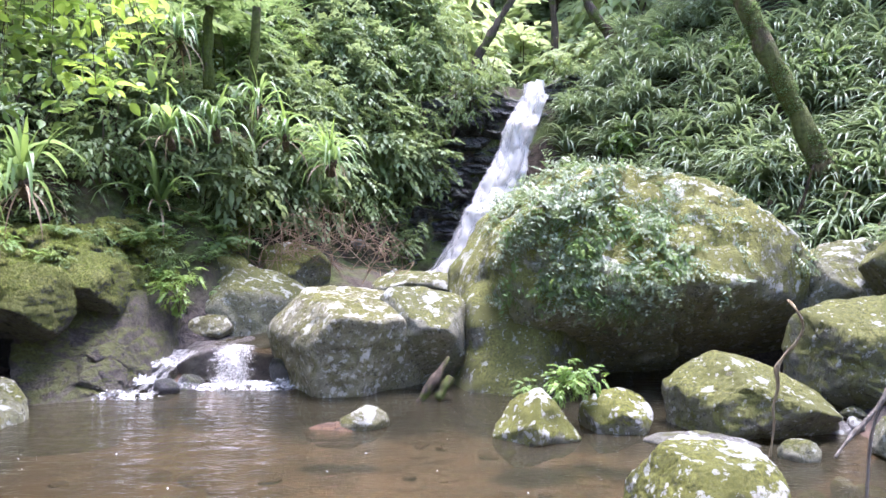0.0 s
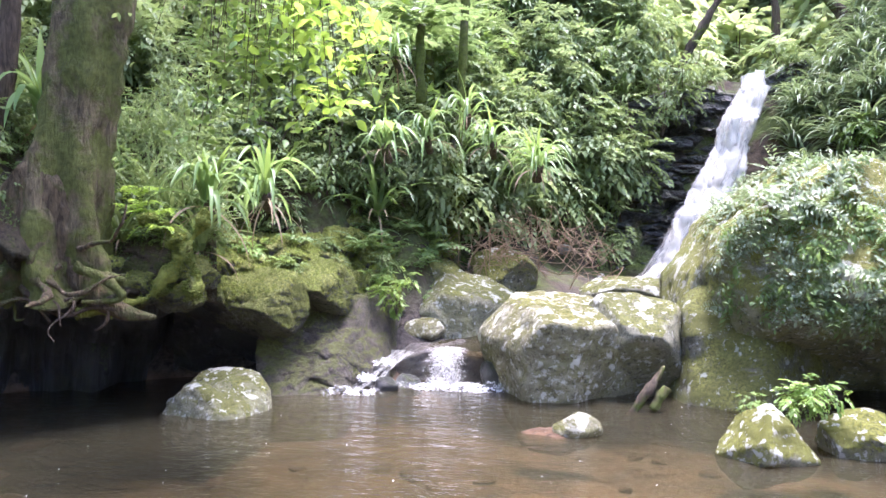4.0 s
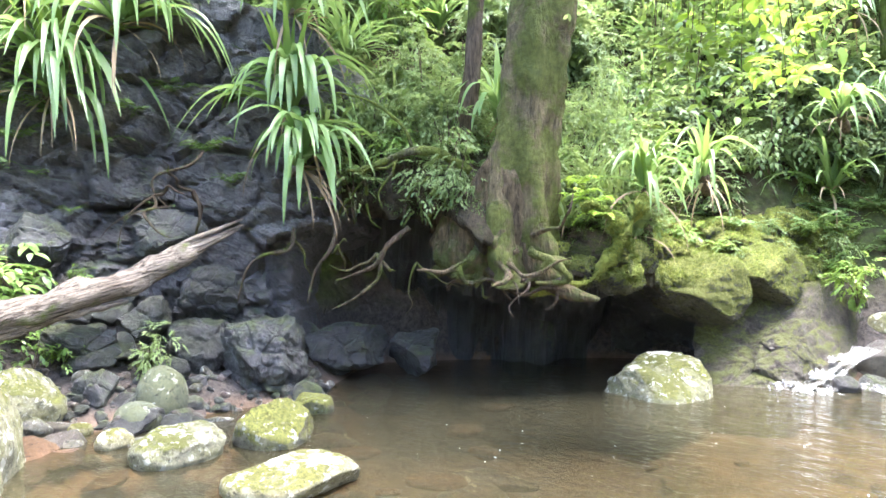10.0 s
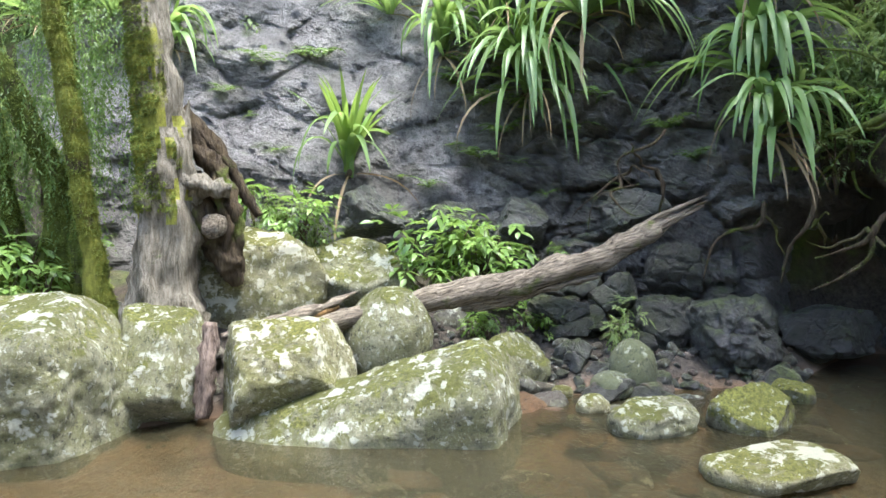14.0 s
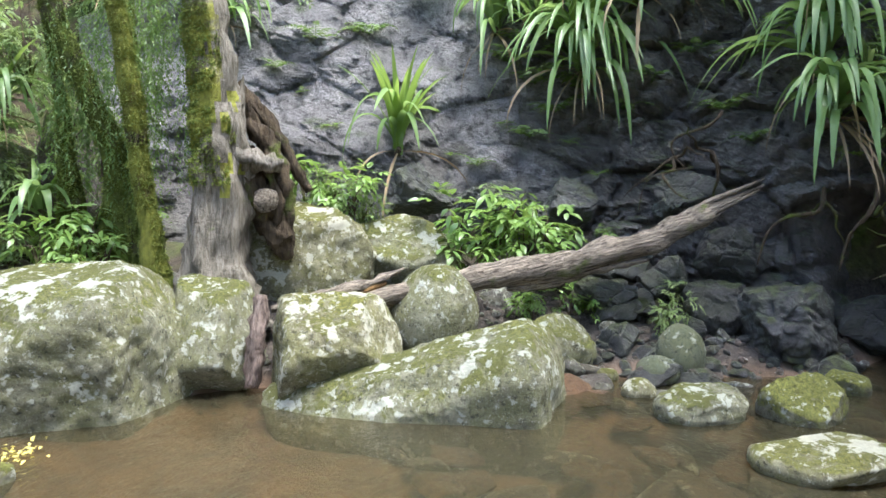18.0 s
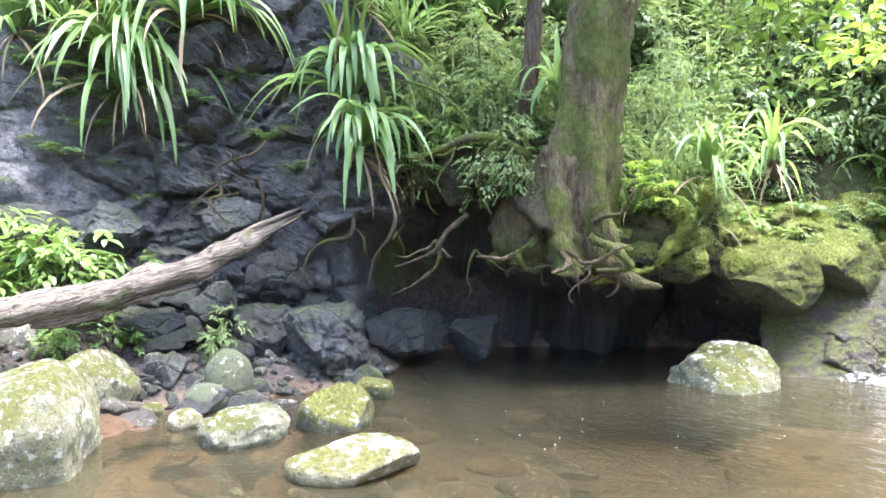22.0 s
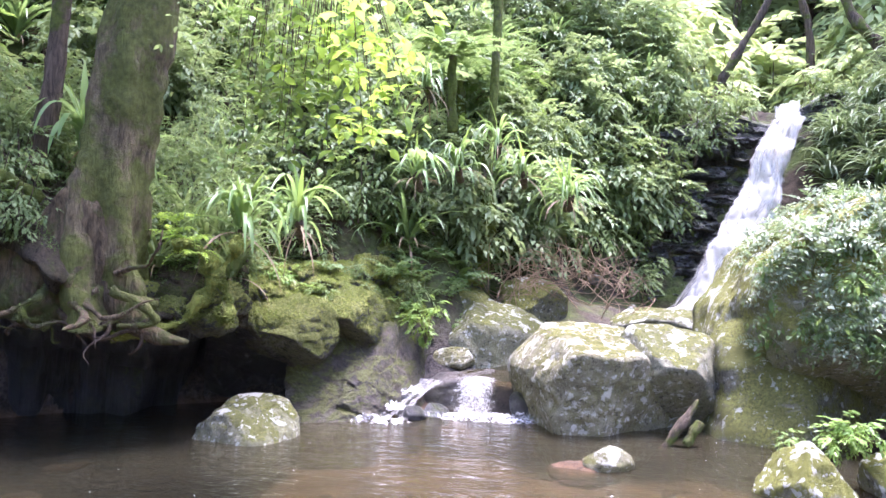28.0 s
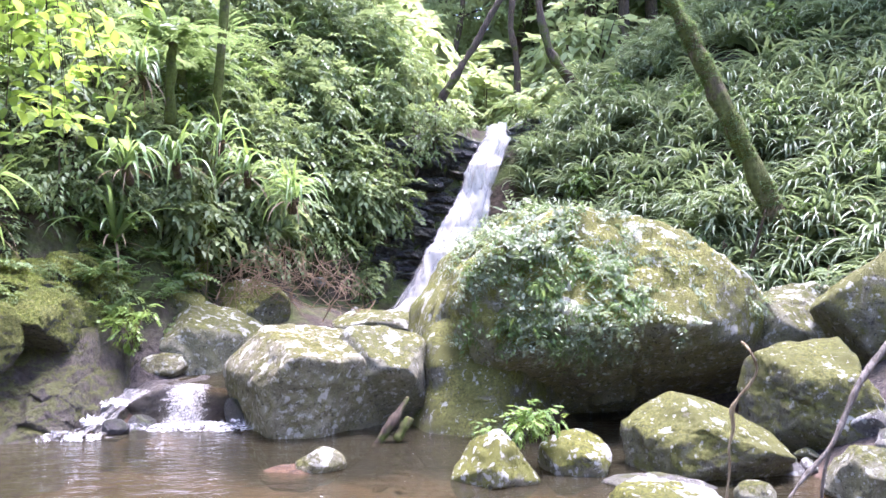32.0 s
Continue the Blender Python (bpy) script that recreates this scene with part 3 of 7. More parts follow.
azs = np.concatenate([np.arange(-180, -45, 4.0), np.arange(-45, 140, 0.8), np.arange(140, 180.1, 4.0)])
rs = np.concatenate([np.arange(0.3, 5, 0.35), np.arange(5, 18, 0.14), np.geomspace(18, 400, 34)])
verts = [(0, 0, -0.12)] + [(*polar(a, r).xy, ground_z(*polar(a, r).xy)) for a in azs[:-1] for r in rs]
nr, na = len(rs), len(azs) - 1
faces = []
for i in range(na):
    j = (i + 1) % na
    faces.append((0, 1 + j * nr, 1 + i * nr))
    for k in range(nr - 1):
        faces.append((1 + i * nr + k, 1 + j * nr + k, 1 + j * nr + k + 1, 1 + i * nr + k + 1))
ground = new("ground", mesh_from("ground", verts, faces, SOIL))
tagged(ground, "dark forest soil with moss and brown silty pool bed", "ground", kind="structure")

# ---- the pool and the stream above it ----
bm = bmesh.new()
bmesh.ops.create_grid(bm, x_segments=60, y_segments=60, size=11)
for v in bm.verts:
    v.co.z = 0.006 * fbm(v.co, 1.4, 3)
me = bpy.data.meshes.new("water")
bm.to_mesh(me)
bm.free()
me.materials.append(WATER)
me.polygons.foreach_set("use_smooth", [True] * len(me.polygons))
pool = tagged(new("water", me), "calm brown pool water with small ripples", "water", kind="structure")
pool.matrix_basis = pose(-1.5, 2.0, 0)
pool.visible_shadow = False


def stream_sheet(points, widths, mat, name, label):
    """A shallow sheet of running water through points."""
    verts, faces, n = [], [], 7
    for i, (p, w) in enumerate(zip(points, widths)):
        a, b = Vector(points[max(i - 1, 0)]), Vector(points[min(i + 1, len(points) - 1)])
        side = (b - a).cross(Vector((0, 0, 1))).normalized()
        for k in range(n):
            q = Vector(p) + side * w * (k / (n - 1) - 0.5)
            verts.append(q + Vector((0, 0, 0.03 * fbm(q, 3, 2))))
    for i in range(len(points) - 1):
        for k in range(n - 1):
            a = i * n + k
            faces.append((a, a + 1, a + n + 1, a + n))
    return tagged(new(name, mesh_from(name, verts, faces, mat)), label, "stream", kind="structure")


stream_sheet([(-2.35, 8.25, 0.38), (-2.1, 8.8, 0.42), (-1.5, 9.6, 0.62), (-0.7, 10.8, 0.86), (0.1, 12.2, 1.0), (0.4, 14.2, 1.06)], [0.75, 1.0, 1.1, 1.2, 1.3, 1.6], WATER, "stream_water", "shallow stream running between boulders below the fall")


# ---- rock faces ----
def face_sheet(name, az0, az1, foot, height, lean, mat, label, blocks=0.35, seed=0, na=110, nz=64, deep=1.2, flat=1.6):
    """A weathered rock face along an arc of the bank, with a thick body behind it. foot: bearing to distance and height; lean: set-back for each metre."""
    verts, faces = [], []
    for i in range(na + 1):
        az = az0 + (az1 - az0) * i / na
        r0, zb = foot(az)
        h = height(az)
        for k in range(nz + 1):
            t = k / nz
            z = zb + h * t
            p = polar(az, r0 + lean(az) * h * t, z)
            big_block, gap = facet(p, 1.1, seed, flat)
            small_block, gap2 = facet(p, 3.2, seed + 4, flat)
            rug = blocks(az) if callable(blocks) else blocks
            out = rug * (big_block + 0.45 * small_block - 0.5 * max(0.0, 0.16 - gap) / 0.16 - 0.15 * max(0.0, 0.12 - gap2) / 0.12) + 0.32 * fbm(p, 0.7, 4, seed + 2) + min(1.0, rug / 0.25) * (0.07 * fbm(p, 4, 5, seed) + 0.035 * fbm((p.x, p.y, 1.8 * p.z), 11, 3, seed))
            edge = smooth01(t * 5) * smooth01((1 - t) * 6)
            verts.append(p - polar(az, out * (0.35 + 0.65 * edge)))
        verts.append(Vector(verts[-1]) + polar(az, deep, 0.35))
    n = nz + 2
    for i in range(na):
        for k in range(nz + 1):
            a = i * n + k
            faces.append((a, a + n, a + n + 1, a + 1))
    return tagged(new(name, mesh_from(name, verts, faces, mat, False)), label, "cliff", kind="structure")


face_sheet("cliff_west", 53, 114, lambda a: (np.interp(a, [53, 57, 60, 63, 67, 71, 80, 90, 106, 114], [8.9, 8.3, 7.85, 7.9, 8.25, 8.5, 8.7, 8.8, 9.0, 9.6]), np.interp(a, [53, 75, 114], [-0.2, 0.3, 0.7])),
           lambda a: np.interp(a, [53, 62, 75, 90, 104, 114], [3.4, 4.2, 4.5, 4.7, 4.6, 3.4]), lambda a: np.interp(a, [53, 70, 85, 100, 114], [0.15, 0.18, 0.36, 0.42, 0.5]), CLIFF,
           "dark wet rock face seeping with water behind the pool", lambda a: np.interp(a, [53, 76, 86, 114], [0.32, 0.30, 0.06, 0.12]), 11, 230, 140, 1.2, 1.5)
me = bpy.data.objects["cliff_west"].data
me.materials.append(CLIFF_SHEEN)
for v in me.vertices:
    # undercut beside the hollow
    az = math.degrees(math.atan2(-v.co.x, v.co.y))
    v.co += polar(az, 1.3 * smooth01((62.5 - az) / 4.0) * smooth01((1.75 - v.co.z) / 0.5))
# The upper far part takes the lighter copy, painting in its sky sheen.
for p in me.polygons:
    c = p.center
    az = math.degrees(math.atan2(-c.x, c.y))
    if az + 9 * fbm(c, 0.9, 4, 8.0) > 83 and c.z + 0.9 * fbm(c, 1.3, 4, 5.0) > 2.25:
        p.material_index = 1
face_sheet("cliff_fall", -11, 5, lambda a: (np.interp(a, [-11, -7, -1, 5], [14.6, 14.5, 13.9, 13.2]), 0.6),
           lambda a: np.interp(a, [-11, -8, -7, -5.5, -3, 5], [4.9, 4.5, 4.2, 4.2, 4.4, 3.6]), lambda a: 0.36, ROCK_DARK,
           "black wet rock steps behind the waterfall", 0.34, 23, 120, 150, 1.2, 3.6)


def overhang():
    """The undercut bank that the big tree stands on, with a dark hollow beneath."""
    lip = lambda a: np.interp(a, [34, 36, 42, 45, 48, 52, 58, 64], [1.1, 1.2, 1.12, 1.32, 1.7, 1.9, 2.0, 2.1])
    verts, faces = [], []
    az0, az1, na = 34.0, 64, 130
    sub = 4
    for i in range(na + 1):
        az = az0 + (az1 - az0) * i / na
        h = lip(az)
        r = np.interp(az, [27.5, 33, 44, 49, 54, 58, 64], [8.0, 7.75, 7.18, 7.42, 7.9, 8.4, 9.1])
        top = h + np.interp(az, [27.5, 34, 44, 54, 62], [0.25, 0.35, 0.35, 0.6, 0.9])
        section = [(10.6, top + 1.9), (r + 1.5, top + 0.75), (r + 0.5, top + 0.15), (r + 0.12, top - 0.08), (r, h + 0.1), (r + 0.15, h - 0.05), (r + 0.9, h - 0.12), (r + 1.7, 0.5 * h), (r + 2.0, -0.5)]
        for k in range((len(section) - 1) * sub + 1):
            s, f = divmod(k, sub)
            if s == len(section) - 1:
                rr, z = section[-1]
            else:
                (ra, za), (rb, zb) = section[s], section[s + 1]
                rr, z = ra + (rb - ra) * f / sub, za + (zb - za) * f / sub
            p = polar(az, rr, z)
            d = 0.38 * fbm(p, 1.3, 5, 7.0) + 0.14 * fbm(p, 5.0, 3, 2.0)
            verts.append(p - polar(az, d, 0.5 * d))
    n = (9 - 1) * sub + 1
    for i in range(na):
        for k in range(n - 1):
            a = i * n + k
            faces.append((a, a + n, a + n + 1, a + 1))
    base = len(verts)
    for az in (az0, az1):
        for z in (-0.6, 3.6):
            verts.append(polar(az, 11.5, z))
    first, last = list(range(n)), list(range(na * n, na * n + n))
    faces.append(tuple(reversed(first)) + (base + 1, base))
    faces.append(tuple(last) + (base + 2, base + 3))
    faces.append(tuple(i * n for i in range(na + 1)) + (base + 3, base + 1))
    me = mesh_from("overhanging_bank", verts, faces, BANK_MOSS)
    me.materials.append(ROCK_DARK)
    # Inside the hollow: wet dark stone, with the hollow's shade in its colour.
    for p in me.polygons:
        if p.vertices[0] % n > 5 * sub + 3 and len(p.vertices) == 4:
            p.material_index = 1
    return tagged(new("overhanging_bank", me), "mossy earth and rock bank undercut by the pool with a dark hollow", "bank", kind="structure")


overhang()


def mossy_bank():
    """The rocky bank between the hollow and the cascade: moss ledges on top, a notch, and a pitted slab running into the pool."""
    sections = (
        (37, (10.8, 2.3), (9.4, 1.8), (8.4, 1.5), (7.9, 1.35), (7.75, 1.18), (8.3, 1.08), (9.2, 0.6), (9.8, -0.3)),
        (33, (10.8, 2.3), (9.2, 1.7), (8.4, 1.4), (8.0, 1.15), (7.9, 0.98), (8.3, 0.85), (9.0, 0.4), (9.6, -0.3)),
        (30, (10.8, 2.2), (9.2, 1.65), (8.6, 1.35), (8.1, 1.05), (8.0, 0.85), (8.3, 0.7), (8.7, 0.4), (9.0, -0.3)),
        (28.8, (10.8, 2.2), (9.3, 1.7), (8.7, 1.4), (8.3, 1.12), (8.25, 0.95), (8.5, 0.8), (8.8, 0.4), (9.1, -0.3)),
        (27, (10.8, 2.2), (9.4, 1.75), (8.9, 1.45), (8.6, 1.28), (8.5, 1.12), (8.9, 1.0), (9.0, 0.6), (9.2, -0.3)),
        (25, (10.8, 2.3), (9.5, 1.8), (9.0, 1.42), (8.7, 1.28), (8.6, 1.1), (8.9, 0.95), (9.0, 0.6), (9.2, -0.3)),
        (23.5, (10.8, 2.3), (9.7, 1.8), (9.3, 1.4), (9.05, 1.15), (8.9, 0.95), (8.8, 0.75), (8.7, 0.45), (8.6, -0.3)),
        (21.5, (11, 2.4), (10.1, 1.8), (9.6, 1.3), (9.35, 1.0), (9.15, 0.8), (9.0, 0.6), (8.85, 0.35), (8.5, -0.2)),
        (19, (11.2, 2.4), (10.5, 1.8), (10.1, 1.4), (9.8, 1.1), (9.6, 0.85), (9.5, 0.65), (9.4, 0.4), (9.2, -0.2)),
        (15, (11.4, 2.3), (10.9, 1.8), (10.6, 1.5), (10.4, 1.2), (10.25, 1.0), (10.1, 0.75), (10.0, 0.4), (9.9, -0.3)))
    angles = [-row[0] for row in sections]
    verts, faces, na, sub = [], [], 170, 22
    n = 7 * sub + 1
    for i in range(na + 1):
        az = 37 - 22 * i / na
        line = [(np.interp(-az, angles, [row[1 + k][0] for row in sections]), np.interp(-az, angles, [row[1 + k][1] for row in sections])) for k in range(8)]
        for k in range(n):
            a, f = divmod(k, sub)
            b = min(a + 1, 7)
            rr, z = line[a][0] + (line[b][0] - line[a][0]) * f / sub, line[a][1] + (line[b][1] - line[a][1]) * f / sub
            p = polar(az, rr, z)
            block, gap = facet(p, 2.4, 3.0, 1.3)
            small, gap2 = facet(p, 6.0, 5.0, 1.6)
            d = 0.10 * fbm(p, 1.6, 5, 9.0) + 0.16 * block + 0.05 * small - 0.08 * max(0.0, 0.1 - gap) / 0.1 - 0.02 * max(0.0, 0.1 - gap2) / 0.1 + 0.03 * fbm(p, 6.5, 4, 4.0) + 0.015 * fbm(p, 17.0, 3, 4.0)
            verts.append(p - polar(az, d, -0.6 * d))
    for i in range(na):
        for k in range(n - 1):
            a = i * n + k
            faces.append((a + n, a, a + 1, a + n + 1))
    me = mesh_from("mossy_bank", verts, faces, ROCK_MOSS)
    me.materials.append(ROCK_SLAB)
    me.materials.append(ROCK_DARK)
    # Undersides and the notch turn to dark stone, their shade put into colour.
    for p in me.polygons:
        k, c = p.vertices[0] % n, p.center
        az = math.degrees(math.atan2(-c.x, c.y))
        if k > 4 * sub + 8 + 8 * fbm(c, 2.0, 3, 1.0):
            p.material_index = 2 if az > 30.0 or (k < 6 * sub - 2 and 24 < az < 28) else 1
    return tagged(new("mossy_bank", me), "bright mossy rock ledges over a pitted slab beside the cascade", "bank", kind="structure")


mossy_bank()
cut_rock("rock_slab", -3.66, 7.62, 0.08, (1.9, 1.6, 1.4), [((0.384, -0.625, 0.679), 0.39), ((0.25, -0.75, 0.6), 0.44), ((0.1, -0.2, 1.0), 0.82), ((-0.92, -0.2, -0.25), 0.62), ((0.9, -0.2, 0.35), 0.42), ((-0.55, -0.83, 0.0), 0.92)], ROCK_SLAB, 47, "sloping grey-brown pitted rock slab running into the pool", "slab", 7, 0.036, 26, 0.45)
for x, y, z, planes, seed in ((-4.3, 6.9, 0.95, [((0.14, -0.60, 0.79), 0.15), ((-0.1, -0.55, -0.83), 0.11), ((0.88, -0.4, 0.1), 0.34), ((-0.9, -0.3, 0.2), 0.38), ((0.5, -0.7, 0.4), 0.28)], 181), (-3.98, 7.5, 1.08, [((0.12, -0.52, 0.85), 0.14), ((0.0, -0.55, -0.83), 0.07), ((0.9, -0.3, 0.1), 0.34), ((-0.9, -0.3, 0.2), 0.36)], 182)):
    cut_rock("mossy_rock", x, y, z, (0.7, 0.75, 0.5), planes, ROCK_MOSS, seed, "flat-topped rock ledge thick with bright moss over the slab", "rock", 6, 0.045, 18, 0.6)


# ---- falling water ----
def fall_sheet(points, widths, thick, mat, seed, cols=14, per=10):
    pts = [Vector(p) for p in points]
    verts, faces, uvs = [], [], []
    rows = (len(pts) - 1) * per + 1
    for i in range(rows):
        s, f = divmod(i, per)
        if s == len(pts) - 1:
            s, f = s - 1, per
        t = f / per
        p = pts[s].lerp(pts[s + 1], t)
        w = widths[s] + (widths[s + 1] - widths[s]) * t
        for k in range(cols + 1):
            u = k / cols - 0.5
            ragged = 1.12 + 0.3 * fbm((i * 0.3, seed + (3 if u > 0 else 0), 0), 1.0, 4)
            q = p + Vector((u * w * ragged, 0, 0))
            q.y -= thick * (1 - 4 * u * u) + 0.14 * fbm((q.x * 4, seed, q.z * 1.3), 1.0, 4)
            verts.append(q)
            uvs.append((u, i / rows * 3.2 + seed))
    n = cols + 1
    for i in range(rows - 1):
        for k in range(cols):
            a = i * n + k
            faces.append((a, a + n, a + n + 1, a + 1))
    return verts, faces, uvs


waterfall = thing("waterfall", pose(0, 0, 0), "white waterfall sliding down black rock steps into the gully", "waterfall")
line = [(1.98, 15.45, 5.02), (1.86, 15.0, 4.62), (1.68, 14.85, 4.25), (1.52, 14.5, 3.95), (1.4, 14.42, 3.45), (1.22, 14.2, 3.0), (1.05, 14.1, 2.65), (0.8, 13.72, 2.15), (0.68, 13.66, 1.8), (0.45, 13.5, 1.3), (0.3, 13.3, 0.85)]
wide = (0.5, 0.6, 0.58, 0.66, 0.7, 0.74, 0.8, 0.86, 0.95, 1.1, 1.4)
srng = random.Random(2)
for j in range(11):
    u = (j - 5) / 5 * 0.36
    mat = FALLING if j % 3 else FALL_THIN
    top = srng.choice((0, 0, 1, 1, 2))
    pts = [(x + (u + srng.uniform(-0.07, 0.07)) * w, y - 0.25 - 0.1 * (1 - abs(u) * 2) - srng.uniform(0, 0.1), z + srng.uniform(-0.04, 0.04)) for (x, y, z), w in zip(line, wide)][top:]
    v, f, uv = fall_sheet(pts, [w * srng.uniform(0.26, 0.48) for w in wide][top:], 0.06, mat, 3.0 + j * 5, 10, 12)
    child("water_strand", mesh_from("water_strand", v, f, mat, uvs=uv), waterfall)


def foam_patch(x, y, z, rx, ry, seed, parent):
    bm = bmesh.new()
    bmesh.ops.create_icosphere(bm, subdivisions=4, radius=1.0)
    for v in bm.verts:
        n = fbm(v.co, 2.2, 4, seed)
        v.co = Vector((v.co.x * rx * (1 + 0.4 * n), v.co.y * ry * (1 + 0.4 * n), max(v.co.z, -0.2) * 0.045 * (1 + 1.6 * fbm(v.co, 6, 3, seed))))
    me = bpy.data.meshes.new("foam")
    bm.to_mesh(me)
    bm.free()
    me.materials.append(FOAM)
    return child("foam", me, parent, "white foam", pose(x, y, z))


foam_patch(0.3, 13.0, 0.95, 0.9, 0.35, 4, waterfall)
cascade = thing("cascade", pose(0, 0, 0), "small white cascade pouring over a flat rock into the pool", "cascade")
for j in range(3):
    v, f, u = fall_sheet([(-2.3, 8.1 - 0.02 * j, 0.42), (-2.3, 7.93 - 0.03 * j, 0.38), (-2.29, 7.84 - 0.03 * j, 0.25), (-2.28, 7.79 - 0.03 * j, 0.02)], [0.58, 0.6, 0.6, 0.64], 0.015, FALL_VEIL, 9.0 + 4 * j, 24, 10)
    child("water_sheet", mesh_from("water_sheet", v, f, FALL_VEIL, uvs=u), cascade)
foam_patch(-2.25, 7.72, 0.01, 0.62, 0.14, 6, cascade)
foam_patch(-1.75, 7.75, 0.02, 0.25, 0.12, 8, cascade)
chute = thing("cascade", pose(0, 0, 0), "thin white chute of water running between dark stones", "cascade")
for j in range(5):
    dx = -0.12 + 0.06 * j
    v, f, u = fall_sheet([(-2.98 + dx, 8.4, 0.33), (-3.05 + dx, 8.2, 0.27), (-3.12 + dx * 1.1, 8.0, 0.21), (-3.17 + dx * 1.3, 7.85, 0.16), (-3.24 + dx * 1.8, 7.65, 0.08), (-3.3 + dx * 2.6, 7.46, 0.04), (-3.36 + dx * 3.2, 7.28, 0.015)], [srng.uniform(0.1, 0.22) for _ in range(7)], 0.02, FALL_THIN, 14.0 + j, 8, 10)
    child("water_strand", mesh_from("water_strand", v, f, FALL_THIN, uvs=u), chute)
foam_patch(-3.38, 7.22, 0.012, 0.46, 0.12, 3, chute)
foam_patch(-3.22, 7.62, 0.09, 0.2, 0.12, 5, chute)
foam_patch(-3.1, 7.95, 0.22, 0.14, 0.12, 7, chute)
rock("rock", -3.3, 7.95, 0.06, (0.5, 0.6, 0.4), ROCK_DARK, 173, "dark wet stone under the chute", 10, detail=4, sharp=0.55)
rock("rock", -3.02, 7.66, 0.0, (0.26, 0.3, 0.22), ROCK_DARK, 174, "dark wet stone in the chute", 80, detail=4, sharp=0.5)


# ---- boulders and stones ----
# the great boulder beside the fall: a leaning wedge, hollow beneath on its far side
big = cut_rock("boulder", 2.35, 8.75, 1.05, (3.3, 2.8, 2.8), [
    ((-0.04, -0.10, 0.99), 1.44), ((0.60, -0.10, 0.79), 1.52), ((0.90, -0.1, 0.40), 1.86), ((-0.50, -0.12, 0.86), 1.52), ((-0.86, -0.1, 0.50), 1.86), ((-0.97, -0.15, -0.05), 2.08),
    ((0.05, -0.80, 0.60), 1.32), ((0.08, -0.55, -0.83), 0.80), ((-0.45, -0.86, 0.05), 1.62), ((0.5, -0.85, 0.12), 1.62)], ROCK_BIG, 5, "huge mossy boulder with ferns and creepers beside the waterfall", "boulder", 6, 0.032, 24, 0.5)
cut_rock("boulder", 0.85, 8.35, 0.25, (1.0, 1.2, 0.95), [((-0.93, -0.2, 0.2), 0.74), ((-0.2, -0.8, 0.5), 0.80), ((0.75, -0.6, 0.2), 0.75)], ROCK_MOSSY, 6, "mossy rock base under the huge boulder", "boulder", 5, 0.04, 16, 0.4)
cut_rock("boulder", -0.98, 7.75, 0.40, (1.15, 1.1, 1.0), [((0.12, -0.16, 0.98), 0.50), ((-0.62, -0.45, 0.65), 0.60), ((-0.86, -0.5, -0.2), 0.62), ((0.1, -0.98, -0.1), 0.58), ((0.75, -0.6, -0.25), 0.52), ((0.8, 0.1, 0.5), 0.68)], ROCK_PALE, 12, "large pale boulder with lichen standing in the pool", "boulder", 6, 0.03, 20, 0.3)
cut_rock("boulder", -0.2, 7.8, 0.52, (0.7, 0.7, 0.75), [((0.2, -0.42, 0.88), 0.32), ((-0.7, -0.65, 0.3), 0.34), ((0.15, -0.72, -0.68), 0.16), ((0.9, -0.3, 0.1), 0.36), ((-0.3, -0.9, 0.35), 0.36)], ROCK, 17, "angular lichen-covered boulder wedged between two larger ones", "boulder", 5, 0.03, 22, 0.3)
cut_rock("boulder", -2.75, 9.4, 0.72, (1.15, 1.0, 0.9), [((-0.52, -0.4, 0.76), 0.34), ((0.3, -0.2, 0.93), 0.42), ((0.35, -0.93, 0.1), 0.46), ((-0.3, -0.9, -0.3), 0.5)], ROCK, 21, "slab-like boulder with a mossy sloping top", "boulder", 5, 0.03, 20, 0.3)
rock("boulder", -2.27, 10.7, 1.1, (1.25, 1.0, 0.95), ROCK_MOSSY, 24, "rounded mossy boulder below the bank", 10, detail=5, category="boulder")
rock("boulder", -3.0, 9.85, 1.1, (0.8, 0.8, 0.85), ROCK_MOSSY, 27, "small mossy boulder under the bank", 40, detail=4, category="boulder")
rock("boulder", -0.3, 11.3, 0.85, (1.6, 1.1, 0.85), ROCK, 31, "broad grey boulder in the stream", 0, detail=5, category="boulder", cuts=[((0, -0.2, 1), 0.6)])
rock("boulder", 0.45, 10.6, 0.7, (0.9, 0.8, 0.8), ROCK_GREY, 33, "grey boulder in the stream", 30, detail=4, category="boulder")
rock("flat_rock", -2.3, 8.75, 0.10, (1.9, 1.5, 0.78), ROCK_BED, 36, "flat dark wet rock that the cascade pours over", 5, detail=5, cuts=[((0, -0.05, 1), 0.75), ((0, -1, 0.1), 0.72)])
rock("rock", -2.74, 7.8, 0.0, (0.34, 0.36, 0.3), ROCK_DARK, 38, "dark wet stone beside the cascade", detail=4)
rock("rock", -2.88, 8.9, 0.52, (0.62, 0.5, 0.34), ROCK_PALE, 39, "flat pale stone above the cascade", 15, detail=4)
rock("rock", -1.75, 8.1, 0.1, (0.4, 0.5, 0.5), ROCK_DARK, 40, "dark wet stone beside the cascade", detail=4)
rock("rock", -2.92, 7.5, 0.02, (0.3, 0.26, 0.26), ROCK_DARK, 41, "dark wet stone below the chute", detail=4)
rock("stone", -0.66, 6.05, 0.03, (0.40, 0.32, 0.30), ROCK_PALE, 50, "small pale stone showing above the pool", detail=4)
